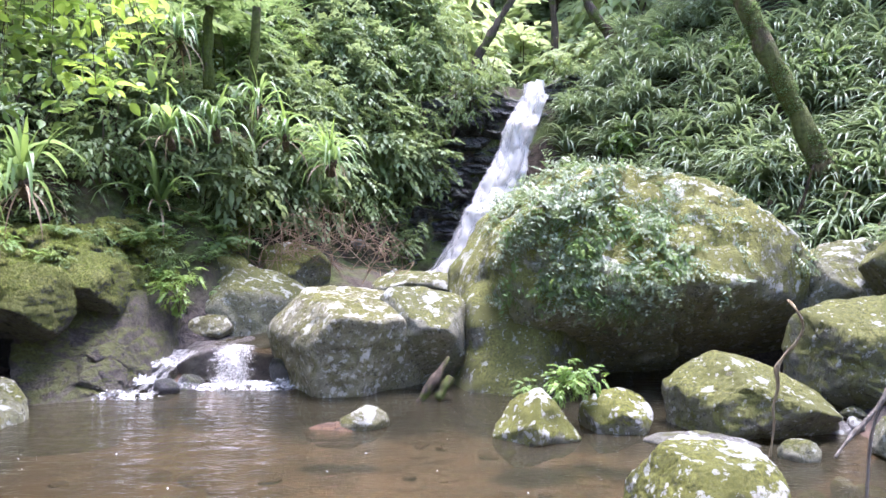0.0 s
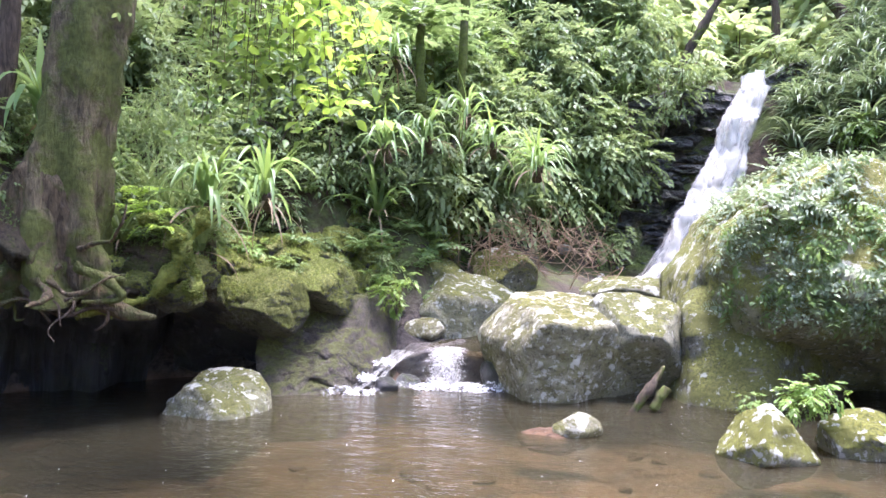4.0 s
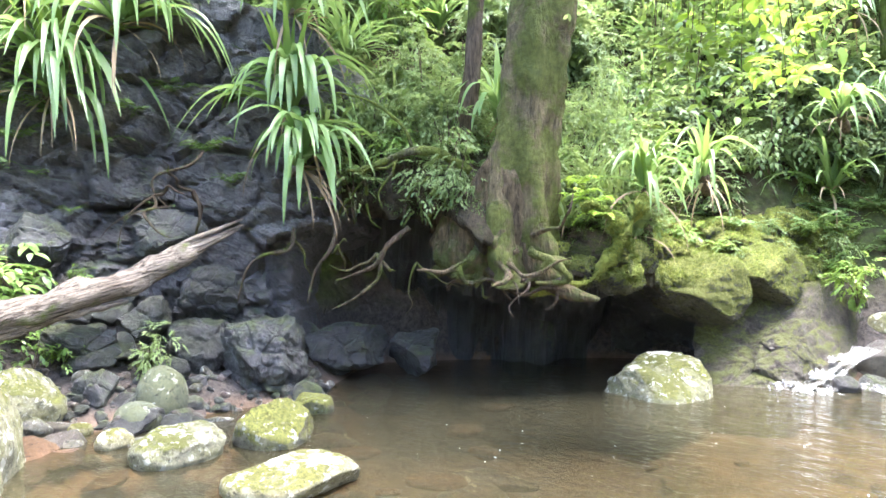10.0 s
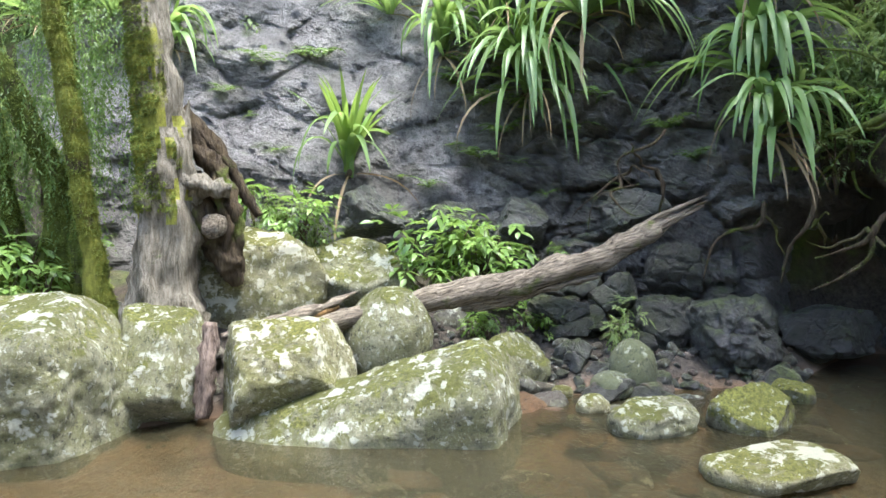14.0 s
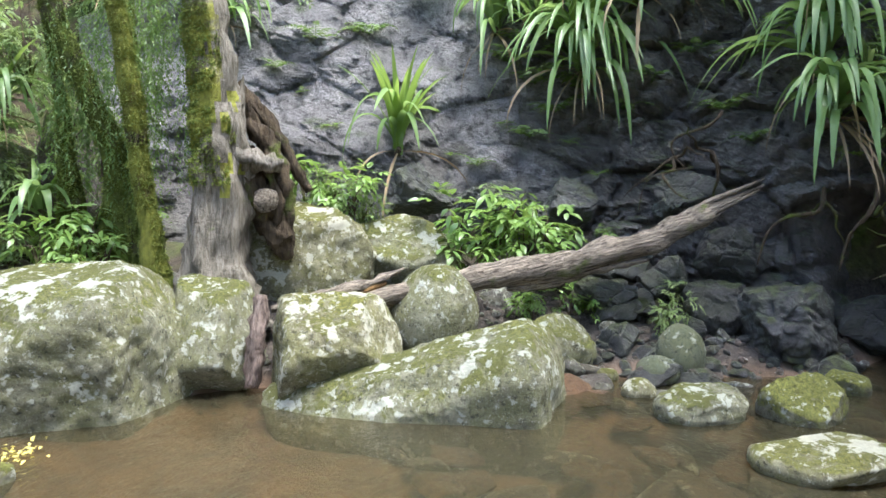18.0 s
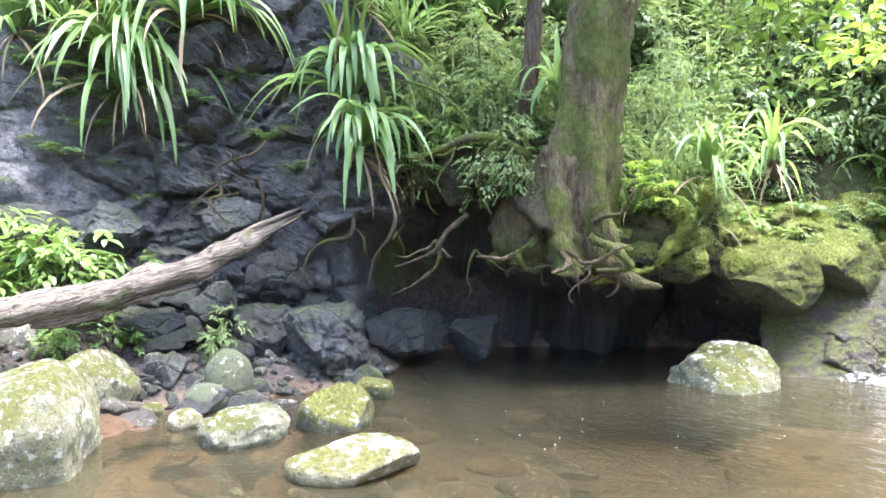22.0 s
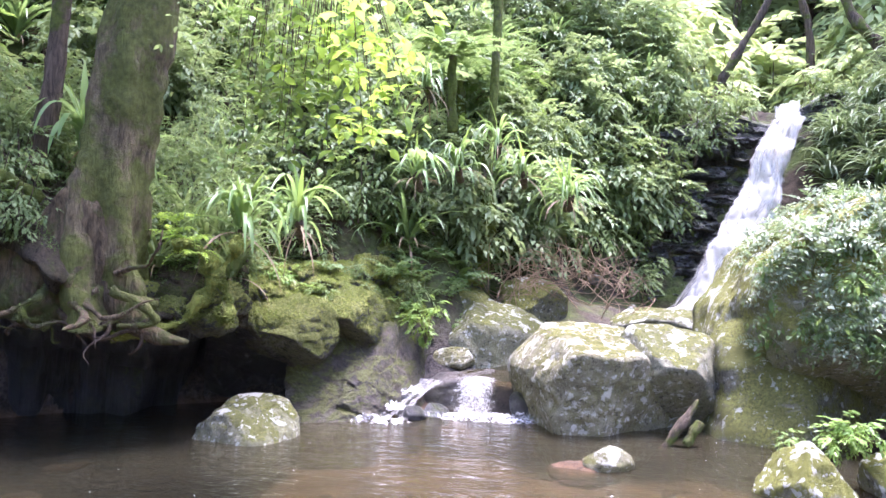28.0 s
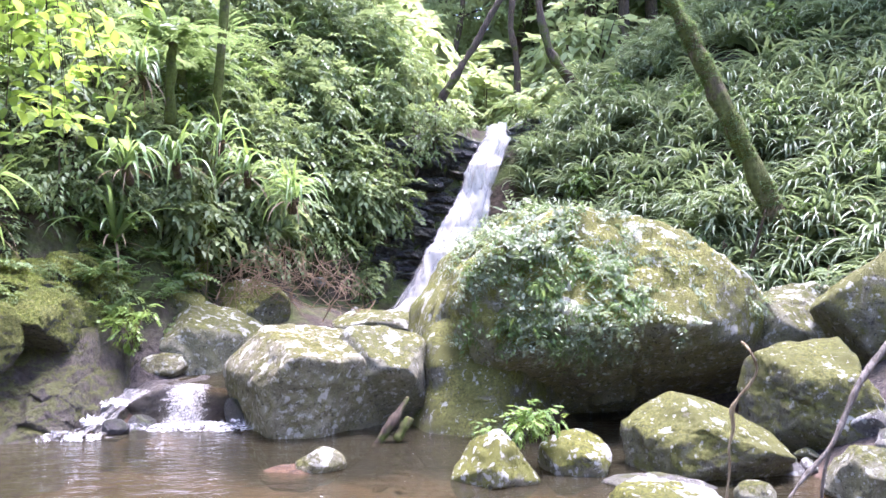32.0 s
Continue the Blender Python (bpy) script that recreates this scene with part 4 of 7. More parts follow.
for x, y, sx, sy, turn, seed in ((-4.73, 1.29, 0.36, 0.2, 20, 201), (-4.4, 1.66, 0.4, 0.22, -15, 202), (-4.78, 2.98, 0.42, 0.25, 60, 203), (-3.85, 3.0, 0.4, 0.26, 35, 204), (-5.1, 4.9, 0.42, 0.22, 80, 205), (-4.66, 4.02, 0.36, 0.24, 50, 206), (-4.5, 0.76, 0.34, 0.2, 5, 207), (-4.6, 2.4, 0.3, 0.22, 30, 208), (-3.5, 1.4, 0.3, 0.2, 70, 209), (-4.1, 3.7, 0.26, 0.18, 10, 210)):
    rock("flat_rock", x, y, -0.085, (sx, sy, 0.11), ROCK_RED, seed, "flat reddish stone just under the water", turn, detail=4, group="stones under the pool", cuts=[((0, 0, 1), 0.6)])
rock("stone", -0.85, 6.05, -0.05, (0.62, 0.42, 0.22), ROCK_RED, 51, "reddish stone just under the water", detail=4)
rock("rock", 0.76, 5.75, 0.08, (0.72, 0.62, 0.70), ROCK_PATCHY, 53, "triangular mossy rock at the water's edge", 10, detail=5, cuts=[((-0.7, -0.2, 0.6), 0.58), ((0.75, -0.1, 0.6), 0.60)])
rock("rock", 1.43, 6.0, 0.06, (0.62, 0.5, 0.56), ROCK_PATCHY, 55, "grey mossy rock at the water's edge", 0, detail=5)
cut_rock("boulder", 2.56, 5.85, 0.2, (0.82, 0.7, 0.6), [((0.36, -0.22, 0.91), 0.24), ((-0.5, -0.25, 0.82), 0.36), ((-0.93, -0.3, 0.0), 0.48), ((-0.1, -0.95, 0.25), 0.34), ((0.2, -0.7, -0.7), 0.28), ((0.9, -0.2, 0.3), 0.60)], ROCK_MOSSY, 57, "wedge-shaped mossy boulder leaning by the pool", "boulder", 6, 0.035, 22, 0.4)
cut_rock("boulder", 3.78, 6.35, 0.45, (0.8, 0.7, 0.85), [((-0.15, -0.35, 0.92), 0.40), ((-0.9, -0.35, 0.2), 0.40), ((-0.2, -0.95, 0.2), 0.38), ((0.6, -0.6, 0.5), 0.45), ((-0.5, -0.6, -0.6), 0.42), ((0.9, -0.2, 0.2), 0.44)], ROCK_MOSSY, 59, "upright mossy boulder behind a smaller one", "boulder", 6, 0.035, 22, 0.45)
rock("boulder", 4.5, 8.1, 1.05, (1.4, 1.1, 1.25), ROCK, 61, "grey mossy boulder on the bank", 20, detail=5, category="boulder", cuts=[((-0.2, -0.6, 0.75), 0.66)])
rock("boulder", 5.05, 7.4, 1.25, (1.5, 1.1, 1.4), ROCK_MOSSY, 63, "grey-green mossy boulder on the bank", 0, detail=5, category="boulder")
rock("boulder", 1.38, 3.78, 0.10, (1.02, 0.85, 0.85), ROCK_PATCHY, 65, "pale lichen-covered boulder standing in the shallows", 0, detail=6, category="boulder", rough=0.03, cuts=[((0, -0.1, 1), 0.85)])
rock("stone", 2.56, 5.15, 0.02, (0.28, 0.25, 0.24), ROCK, 67, "small mossy stone at the water's edge", detail=4)
rock("rock", 3.4, 5.1, 0.12, (0.75, 0.6, 0.62), ROCK, 69, "lichen-spotted rock at the water's edge", 30, detail=5)
rock("flat_rock", 2.0, 5.55, -0.02, (0.85, 0.35, 0.22), ROCK_GREY, 70, "flat grey rock at the water's edge", -10, detail=4)
cut_rock("rock", -4.2, 6.15, 0.05, (0.58, 0.5, 0.45), [((0.05, -0.2, 0.98), 0.25), ((0.55, -0.3, 0.78), 0.32), ((-0.6, -0.35, 0.7), 0.30), ((-0.1, -0.93, 0.35), 0.34), ((-0.9, -0.3, 0.2), 0.44)], ROCK, 72, "mossy pale rock standing alone in the pool", "rock", 5, 0.05, 18, 0.5)
rock("stone", -4.75, 6.3, 0.0, (0.16, 0.14, 0.12), ROCK_PALE, 73, "small pale stone in the pool", detail=3)
# west shore
rock("flat_rock", -4.17, 2.12, 0.05, (0.84, 0.62, 0.34), ROCK_PALE, 75, "flat white lichen-covered stone in the pool", 70, detail=5, rough=0.025, cuts=[((0, 0, 1), 0.7)])
long_stone = cut_rock("boulder", -5.8, -0.12, 0.1, (0.85, 1.35, 0.95), [((0.25, -0.24, 0.94), 0.33), ((0.8, -0.2, 0.56), 0.42), ((-0.6, -0.2, 0.78), 0.42), ((0.2, 0.97, 0.1), 0.98), ((0.95, 0.0, -0.1), 0.52), ((0.1, 0.7, 0.7), 0.92)], ROCK, 78, "long low lichen-covered boulder sloping into the pool", "boulder", 6, 0.028, 22, 0.3)
long_stone.matrix_basis = pose(-5.8, -0.12, 0.1, 0, 0, -14)
cut_rock("boulder", -6.15, -0.95, 0.34, (0.75, 0.75, 0.75), [((0.45, -0.05, 0.9), 0.42), ((0.55, -0.65, 0.5), 0.46), ((0.95, 0.2, 0.2), 0.48), ((0.75, 0.25, -0.6), 0.34), ((0.3, 0.9, 0.35), 0.48), ((-0.1, 0.0, 1.0), 0.48), ((0.25, -0.96, 0.1), 0.36)], ROCK_PALE, 81, "pale angular boulder on the shore", "boulder", 6, 0.03, 20, 0.3)
cut_rock("boulder", -6.5, -1.98, 0.42, (0.55, 0.55, 0.75), [((0.25, 0.1, 0.96), 0.46), ((0.9, -0.2, 0.35), 0.34), ((0.3, 0.93, 0.1), 0.34), ((0.3, -0.93, 0.1), 0.29), ((0.6, 0.0, -0.8), 0.40)], ROCK, 83, "upright lichen-covered boulder on the shore", "boulder", 5, 0.03, 16, 0.25)
rock("boulder", -7.0, -0.02, 0.5, (0.82, 0.86, 0.98), ROCK, 85, "egg-shaped lichen-spotted boulder under the log", 90, (0, 20), detail=5, category="boulder", facets=4, rough=0.02, sharp=0.9)
rock("rock", -6.85, 1.11, 0.2, (0.7, 0.7, 0.66), ROCK, 87, "rounded lichen-covered rock on the shore", 0, detail=5, facets=5)
rock("boulder", -7.8, -1.38, 1.05, (1.1, 1.6, 1.3), ROCK_PALE, 89, "grey weathered boulder behind the shore", 0, detail=5, category="boulder")
rock("boulder", -8.2, -0.36, 1.0, (1.0, 1.5, 1.05), ROCK, 91, "yellowish weathered boulder behind the log", 0, detail=5, category="boulder", cuts=[((0.6, 0.1, 0.7), 0.66)])
rock("rock", -6.55, 2.18, 0.18, (0.42, 0.42, 0.55), ROCK_OLIVE, 93, "smooth grey-green rock on the shore", 0, detail=5, facets=3, rough=0.02, sharp=0.95)
rock("rock", -6.4, 1.92, 0.08, (0.4, 0.36, 0.26), ROCK_OLIVE, 94, "smooth grey-green rock on the shore", 0, detail=4, facets=3, rough=0.02, sharp=0.95)
rock("rock", -5.2, 2.55, 0.08, (0.62, 0.5, 0.52), ROCK_MOSSY, 96, "pointed mossy rock at the water's edge", 50, detail=5, cuts=[((0.3, -0.5, 0.7), 0.6), ((-0.6, 0.4, 0.5), 0.65)])
rock("rock", -5.85, 3.28, 0.04, (0.34, 0.34, 0.32), ROCK_MOSSY, 97, "small mossy rock at the water's edge", 0, detail=4)
rock("flat_rock", -5.3, 1.84, 0.06, (0.5, 0.68, 0.38), ROCK, 98, "low mossy rock at the water's edge", 10, detail=5, cuts=[((0, 0, 1), 0.75)])
rock("stone", -6.5, 1.5, 0.03, (0.16, 0.2, 0.16), ROCK_PALE, 99, "small white stone on the shore", detail=3)
rock("stone", -5.95, 1.6, 0.03, (0.22, 0.28, 0.2), ROCK_PALE, 100, "small white stone on the shore", detail=4)
rock("boulder", -7.75, 3.85, 0.42, (1.0, 1.05, 0.95), ROCK_DARK, 102, "wet dark boulder with a mossy side below the cliff", 30, detail=5, category="boulder")
rock("rock", -7.7, 0.7, 0.42, (0.5, 0.55, 0.62), ROCK_GREY, 104, "grey rock under the log", detail=4)
cut_rock("boulder", -5.88, -2.9, 0.42, (1.0, 1.2, 0.95), [((0.2, -0.02, 0.98), 0.58), ((0.72, -0.15, 0.68), 0.64), ((0.5, -0.72, 0.48), 0.80), ((0.1, 0.82, 0.57), 0.72), ((0.3, 0.95, 0.05), 0.66), ((0.93, 0.3, -0.1), 0.62)], ROCK, 106, "big round-backed boulder covered with moss and lichen", "boulder", 6, 0.028, 16, 0.25)
rock("boulder", -5.2, -3.55, 0.05, (0.9, 0.9, 0.55), ROCK, 108, "low lichen-covered boulder on the shore", 0, detail=5, category="boulder")
rock("rock", -4.25, -3.05, 0.04, (0.7, 0.65, 0.5), ROCK_PALE, 110, "low pale rock at the water's edge", 0, detail=5)
rock("stone", -4.4, -2.6, 0.02, (0.2, 0.2, 0.22), ROCK_MOSSY, 111, "small mossy stone at the water's edge", detail=4)


def on_ground(x, y, sink=0.0):
    return ground_z(x, y) - sink


def stones(count, where, sizes, mats, seed, name, label, group, flat=1.0, lift=0.12, crisp=False):
    """Loose stones, each one a thing, on a few shared shapes."""
    rng = random.Random(seed)
    shapes = [rock_mesh(name, (1, rng.uniform(0.7, 1), rng.uniform(0.5, 0.8)), mats[i % len(mats)], seed * 7 + i, detail=4 if sizes[1] > 0.3 else 3, facets=11, sharp=0.5, rough=0.035) for i in range(max(5, 2 * len(mats)))]
    if crisp:
        for me in shapes:
            me.polygons.foreach_set("use_smooth", [False] * len(me.polygons))
    for _ in range(count):
        x, y = where(rng)
        s = rng.uniform(*sizes) * rng.uniform(0.7, 1.3)
        ob = new(name, rng.choice(shapes))
        ob.matrix_basis = pose(x, y, on_ground(x, y) + lift * s, rng.uniform(-20, 20), rng.uniform(-20, 20), rng.uniform(0, 360)) @ Matrix.Diagonal((s, s, s * flat, 1))
        tagged(ob, label, "stone", group)


def gravel(count, where, sizes, mat, seed, label):
    """Small loose stones that nobody could count, joined."""
    rng = random.Random(seed)
    shapes = [rock_mesh("gravel", (1, rng.uniform(0.7, 1), rng.uniform(0.5, 0.8)), mat, seed * 7 + i, detail=2, facets=11, sharp=0.5, rough=0.035) for i in range(6)]
    verts, faces = [], []
    for _ in range(count):
        x, y = where(rng)
        s, me = rng.uniform(*sizes) * rng.uniform(0.7, 1.4), rng.choice(shapes)
        m = pose(x, y, on_ground(x, y) + 0.12 * s, rng.uniform(-30, 30), rng.uniform(-30, 30), rng.uniform(0, 360)) @ Matrix.Scale(s, 4)
        n = len(verts)
        verts += [m @ v.co for v in me.vertices]
        faces += [tuple(k + n for k in p.vertices) for p in me.polygons]
    return tagged(new("gravel", mesh_from("gravel", verts, faces, mat, False)), label, "gravel", kind="stuff")


def arc(a0, a1, r0, r1):
    return lambda rng: polar(rng.uniform(a0, a1), rng.uniform(r0, r1)).xy


stones(90, arc(58, 80, 6.3, 8.0), (0.06, 0.2), (ROCK_GREY, ROCK_DARK, ROCK_BROWN), 3, "stone", "grey and brown stone lying on the gravelly shore", "stones on the west shore", crisp=True)
gravel(420, arc(60, 86, 6.3, 8.2), (0.035, 0.12), ROCK_WET, 13, "small angular grey stones of the shore")
gravel(260, arc(60, 86, 6.3, 8.2), (0.035, 0.10), ROCK_BROWN, 14, "small angular brown stones of the shore")
stones(34, arc(50, 78, 7.6, 8.8), (0.25, 0.7), (ROCK_DARK, ROCK_WET), 4, "rock", "dark wet rock at the foot of the cliff", "rocks at the cliff foot", crisp=True)
stones(46, arc(60, 84, 6.5, 7.9), (0.16, 0.42), (ROCK_DARK, ROCK_WET, ROCK_BED), 10, "rock", "dark wet angular rock jumbled on the shore", "rocks on the west shore", crisp=True)
stones(14, arc(64, 82, 6.2, 7.2), (0.14, 0.32), (ROCK_GREY, ROCK_BED), 12, "rock", "grey angular rock jumbled on the shore", "rocks on the west shore", crisp=True)
for x, y, z, size, seed, mat in (
    (-6.95, 4.42, 0.4, (0.8, 1.0, 0.6), 131, ROCK_DARK), (-7.41, 1.78, 0.6, (0.6, 0.72, 0.55), 132, ROCK_WET), (-7.6, 2.4, 0.72, (0.7, 0.66, 0.6), 133, ROCK_WET), (-7.75, 3.2, 0.95, (0.7, 0.75, 0.7), 134, ROCK_DARK),
    (-8.5, 1.6, 1.5, (0.8, 1.0, 0.85), 135, ROCK_WET), (-8.85, 0.76, 1.55, (0.9, 1.4, 0.95), 136, ROCK_WET), (-8.75, -0.17, 1.65, (0.8, 1.0, 0.75), 137, ROCK_WET), (-6.6, 5.05, 0.3, (0.7, 0.9, 0.6), 138, ROCK_DARK),
    (-8.25, 2.88, 1.6, (0.7, 1.1, 0.62), 139, ROCK_WET), (-7.0, 1.77, 0.2, (0.46, 0.5, 0.44), 140, ROCK_WET), (-7.15, 2.8, 0.34, (0.5, 0.6, 0.46), 141, ROCK_DARK), (-7.3, 3.4, 0.3, (0.5, 0.6, 0.4), 142, ROCK_DARK)):
    ob = rock("rock", x, y, z, size, mat, seed, "wet dark angular rock at the foot of the cliff", seed * 37, detail=5, facets=16, sharp=0.42, rough=0.05, group="rocks at the cliff foot")
    for v in ob.data.vertices:
        block, gap = facet(v.co, 3.6, seed, 1.4)
        v.co *= 1.0 + 0.16 * block - 0.1 * max(0.0, 0.1 - gap) / 0.1
    ob.data.polygons.foreach_set("use_smooth", [False] * len(ob.data.polygons))
cut_rock("boulder", -6.75, 3.28, 0.48, (0.46, 0.46, 0.44), [((0.7, -0.55, 0.45), 0.24), ((0.75, 0.55, 0.35), 0.26), ((0.1, -0.1, 1.0), 0.24), ((0.2, -0.95, -0.1), 0.30)], ROCK_WET, 191, "wet grey boulder with a mossy side below the cliff", "boulder", 6, 0.06, 24, 0.9)
cut_rock("rock", -7.25, 2.85, 0.55, (0.34, 0.36, 0.3), [((0.8, -0.3, 0.5), 0.2), ((0.6, 0.6, 0.4), 0.22), ((0.1, 0.0, 1.0), 0.18)], ROCK_DARK, 193, "wet angular rock under the cliff", "rock", 5, 0.06, 24, 0.9)
for x, y, z, size, seed in ((-8.5, -5.45, 1.75, (1.2, 1.3, 1.5), 151), (-8.8, -4.9, 1.6, (1.1, 1.2, 1.5), 152), (-8.3, -5.0, 1.1, (0.9, 1.2, 0.8), 153), (-9.0, -4.2, 1.9, (1.0, 1.2, 1.6), 154)):
    rock("boulder", x, y, z, size, ROCK_SLAB, seed, "brown-grey rock standing out of the earthy slope", 30, detail=5, facets=10, sharp=0.6, category="boulder", group="rocks in the earthy slope")
stones(60, arc(46, 96, 3.4, 6.3), (0.25, 0.6), (ROCK_RED, ROCK_BROWN), 5, "stone", "red-brown stone lying under the water", "stones under the pool", 0.45, 0.22)
stones(24, arc(-20, 40, 3.6, 7.0), (0.12, 0.3), (ROCK_RED,), 6, "stone", "red-brown stone lying under the water", "stones under the pool", 0.6, 0.05)
stones(26, arc(-4, 16, 8.8, 13), (0.2, 0.6), (ROCK, ROCK_GREY), 7, "stone", "grey stone in the stream bed below the fall", "stones in the stream bed")
stones(30, arc(-40, -18, 5.6, 8.0), (0.12, 0.4), (ROCK_GREY, ROCK), 8, "stone", "grey stone between the boulders", "stones on the east shore")
stones(40, arc(108, 135, 6.4, 9.5), (0.06, 0.22), (ROCK_GREY, ROCK_BROWN), 9, "stone", "reddish flat stone on the stony path", "stones on the path", crisp=True)
gravel(420, arc(112, 134, 6.4, 9.2), (0.035, 0.12), ROCK_BROWN, 19, "small reddish stones of the path")
gravel(200, arc(84, 112, 6.2, 8.0), (0.03, 0.09), ROCK_GREY, 20, "small grey stones between the boulders")

for x, y, z, size, seed, rz in ((-6.6, -4.45, 0.48, (1.3, 0.8, 0.34), 121, 60), (-7.2, -4.9, 0.62, (1.4, 1.0, 0.34), 122, 40), (-6.2, -5.0, 0.42, (1.2, 0.9, 0.3), 123, 75), (-6.9, -3.9, 0.6, (0.9, 0.7, 0.3), 124, 20), (-8.0, -5.2, 0.85, (1.6, 1.0, 0.4), 125, 50)):
    rock("flat_rock", x, y, z, size, ROCK_BROWN, seed, "flat reddish-brown rock forming the stony path", rz, detail=4, group="flat rocks of the path", cuts=[((0, 0, 1), 0.6)])

# ---- logs, stump and trunks ----
def along(points):
    """The frame of a limb: its local z runs from the first point to the last. Also the points in that frame."""
    a, b = Vector(points[0]), Vector(points[-1])
    m = (b - a).to_track_quat("Z", "Y").to_matrix().to_4x4()
    m.translation = a
    inv = m.inverted()
    return m, [inv @ Vector(p) for p in points]


log = thing("fallen_log", pose(0, 0, 0), "weathered fallen log leaning from the shore up to the cliff", "log")
m, pts = along([(-6.62, -1.0, 0.62), (-6.8, -0.5, 0.72), (-6.97, 0.23, 0.84), (-7.1, 0.8, 0.92), (-7.16, 1.3, 0.99), (-7.22, 2.0, 1.14), (-7.26, 2.45, 1.33), (-7.27, 2.75, 1.47)])
v, f = tube(pts, [0.085, 0.10, 0.105, 0.115, 0.125, 0.13, 0.12, 0.10], 24, 0.5, 3, 5)
child("trunk", mesh_from("trunk", v, f, BARK_LOG), log, "", m)
rng = random.Random(8)
for i in range(15):
    u = rng.uniform(-0.11, 0.11)
    a = Vector((-7.27 + rng.uniform(-0.08, 0.09), 2.45, 1.33 + u))
    b = a + Vector((rng.uniform(-0.04, 0.04), rng.uniform(0.45, 0.9) * (1.0 if u > -0.04 else 0.5), 0))
    b.z = 1.33 + 0.6 * u + (b.y - 2.45) * 0.46
    m, pts = along([a, a.lerp(b, 0.4) + Vector((0, 0, 0.012)), a.lerp(b, 0.75), b])
    v, f = tube(pts, [0.035, 0.032, 0.02, 0.004], 5, 0.5, i, 9)
    child("splinter", mesh_from("splinter", v, f, BARK_LOG), log, "", m)
for i, (a, b) in enumerate((((-7.08, 0.6, 0.79), (-7.21, 2.12, 1.0)), ((-7.1, 0.7, 0.74), (-7.2, 1.5, 0.86)))):
    a, b = Vector(a), Vector(b)
    m, pts = along([a, a.lerp(b, 0.3) - Vector((0, 0, 0.02)), a.lerp(b, 0.7), b])
    v, f = tube(pts, [0.01, 0.05, 0.045, 0.012], 8, 0.9, 5 + i, 8)
    child("loose_bark", mesh_from("loose_bark", v, f, BARK_LOG), log, "peeling brown bark", m)
piece = thing("broken_log", pose(0, 0, 0), "split brown piece of rotten log on the boulders", "log")
for i, (pts, radii, mat, name) in enumerate((
    ([(-6.45, -1.42, 0.68), (-6.55, -1.0, 0.76), (-6.72, -0.65, 0.84), (-6.86, -0.28, 0.98)], [0.03, 0.06, 0.05, 0.012], BARK_LOG, "bark"),
    ([(-6.5, -1.2, 0.69), (-6.62, -0.85, 0.74), (-6.78, -0.45, 0.86)], [0.02, 0.055, 0.015], WOOD_BROWN, "heartwood"),
    ([(-6.52, -1.1, 0.64), (-6.66, -0.75, 0.68), (-6.8, -0.4, 0.78)], [0.02, 0.05, 0.015], WOOD_BROWN, "heartwood"))):
    m, pts = along(pts)
    v, f = tube(pts, radii, 12, 0.8, 9 + i, 9)
    child(name, mesh_from(name, v, f, mat), piece, "split orange-brown heartwood" if name == "heartwood" else "", m)
plank = thing("driftwood", pose(0, 0, 0), "dark split branch leaning between two boulders at the water", "driftwood")
for pts, r in (([(-0.28, 7.08, -0.06), (-0.16, 7.1, 0.1), (-0.04, 7.14, 0.26), (0.06, 7.2, 0.42)], 0.045), ([(-0.06, 7.08, 0.02), (0.02, 7.12, 0.12), (0.08, 7.16, 0.22)], 0.05)):
    v, f = tube(pts, [r * 0.8, r, r * 0.9, r * 0.4][:len(pts)], 9, 0.6, 3, 8)
    child("branch", mesh_from("branch", v, f, BARK), plank)
post = thing("driftwood", pose(0, 0, 0), "short red-brown rotten log wedged between two boulders", "driftwood")
v, f = tube([(-6.25, -1.56, 0.05), (-6.28, -1.53, 0.3), (-6.3, -1.5, 0.55), (-6.34, -1.47, 0.82)], [0.05, 0.085, 0.075, 0.05], 20, 0.5, 12, 16)
child("trunk", mesh_from("trunk", v, f, BARK_DRIFT), post)


def root_web(parent, starts, seed, n=3, length=1.0, mat=None, thick=0.035, down=0.9):
    rng = random.Random(seed)
    for s in starts:
        for _ in range(n):
            p = Vector(s)
            way = Vector((rng.uniform(-1, 1), rng.uniform(-1, 0.2), -down * rng.uniform(0.3, 1))).normalized()
            pts = [p.copy()]
            for _ in range(5):
                way = (way + Vector((rng.gauss(0, 0.45), rng.gauss(0, 0.45), rng.gauss(-0.05, 0.4)))).normalized()
                p = p + way * length / 5
                pts.append(p.copy())
            r = thick * rng.uniform(0.5, 1.1)
            v, f = tube(pts, [r, r * 0.9, r * 0.75, r * 0.6, r * 0.4, r * 0.15], 6, 0.3, seed)
            child("root", mesh_from("root", v, f, mat or ROOT), parent)


stump = thing("dead_tree", pose(0, 0, 0), "dead grey tree trunk with golden moss and knotted roots", "tree")
v, f = tube([(-7.0, -2.0, 0.45), (-7.0, -2.0, 0.9), (-7.0, -1.97, 1.3), (-7.02, -1.94, 1.85), (-7.02, -1.96, 2.3), (-7.01, -2.0, 2.8), (-7.0, -2.05, 3.4), (-6.98, -2.1, 4.4)], [0.42, 0.30, 0.26, 0.26, 0.24, 0.215, 0.18, 0.12], 40, 0.32, 4, 5, 0.16)
me = mesh_from("trunk", v, f, BARK_GREY)
me.materials.append(BARK_GOLD)
for p in me.polygons:
    if p.center.z > 1.75 + 0.3 * fbm(p.center, 4.0, 3, 3.0) and p.normal.y < 0.4 + 0.7 * fbm(p.center, 3.0, 4, 6.0):
        p.material_index = 1
child("trunk", me, stump, "bare grey trunk with golden moss down one side")
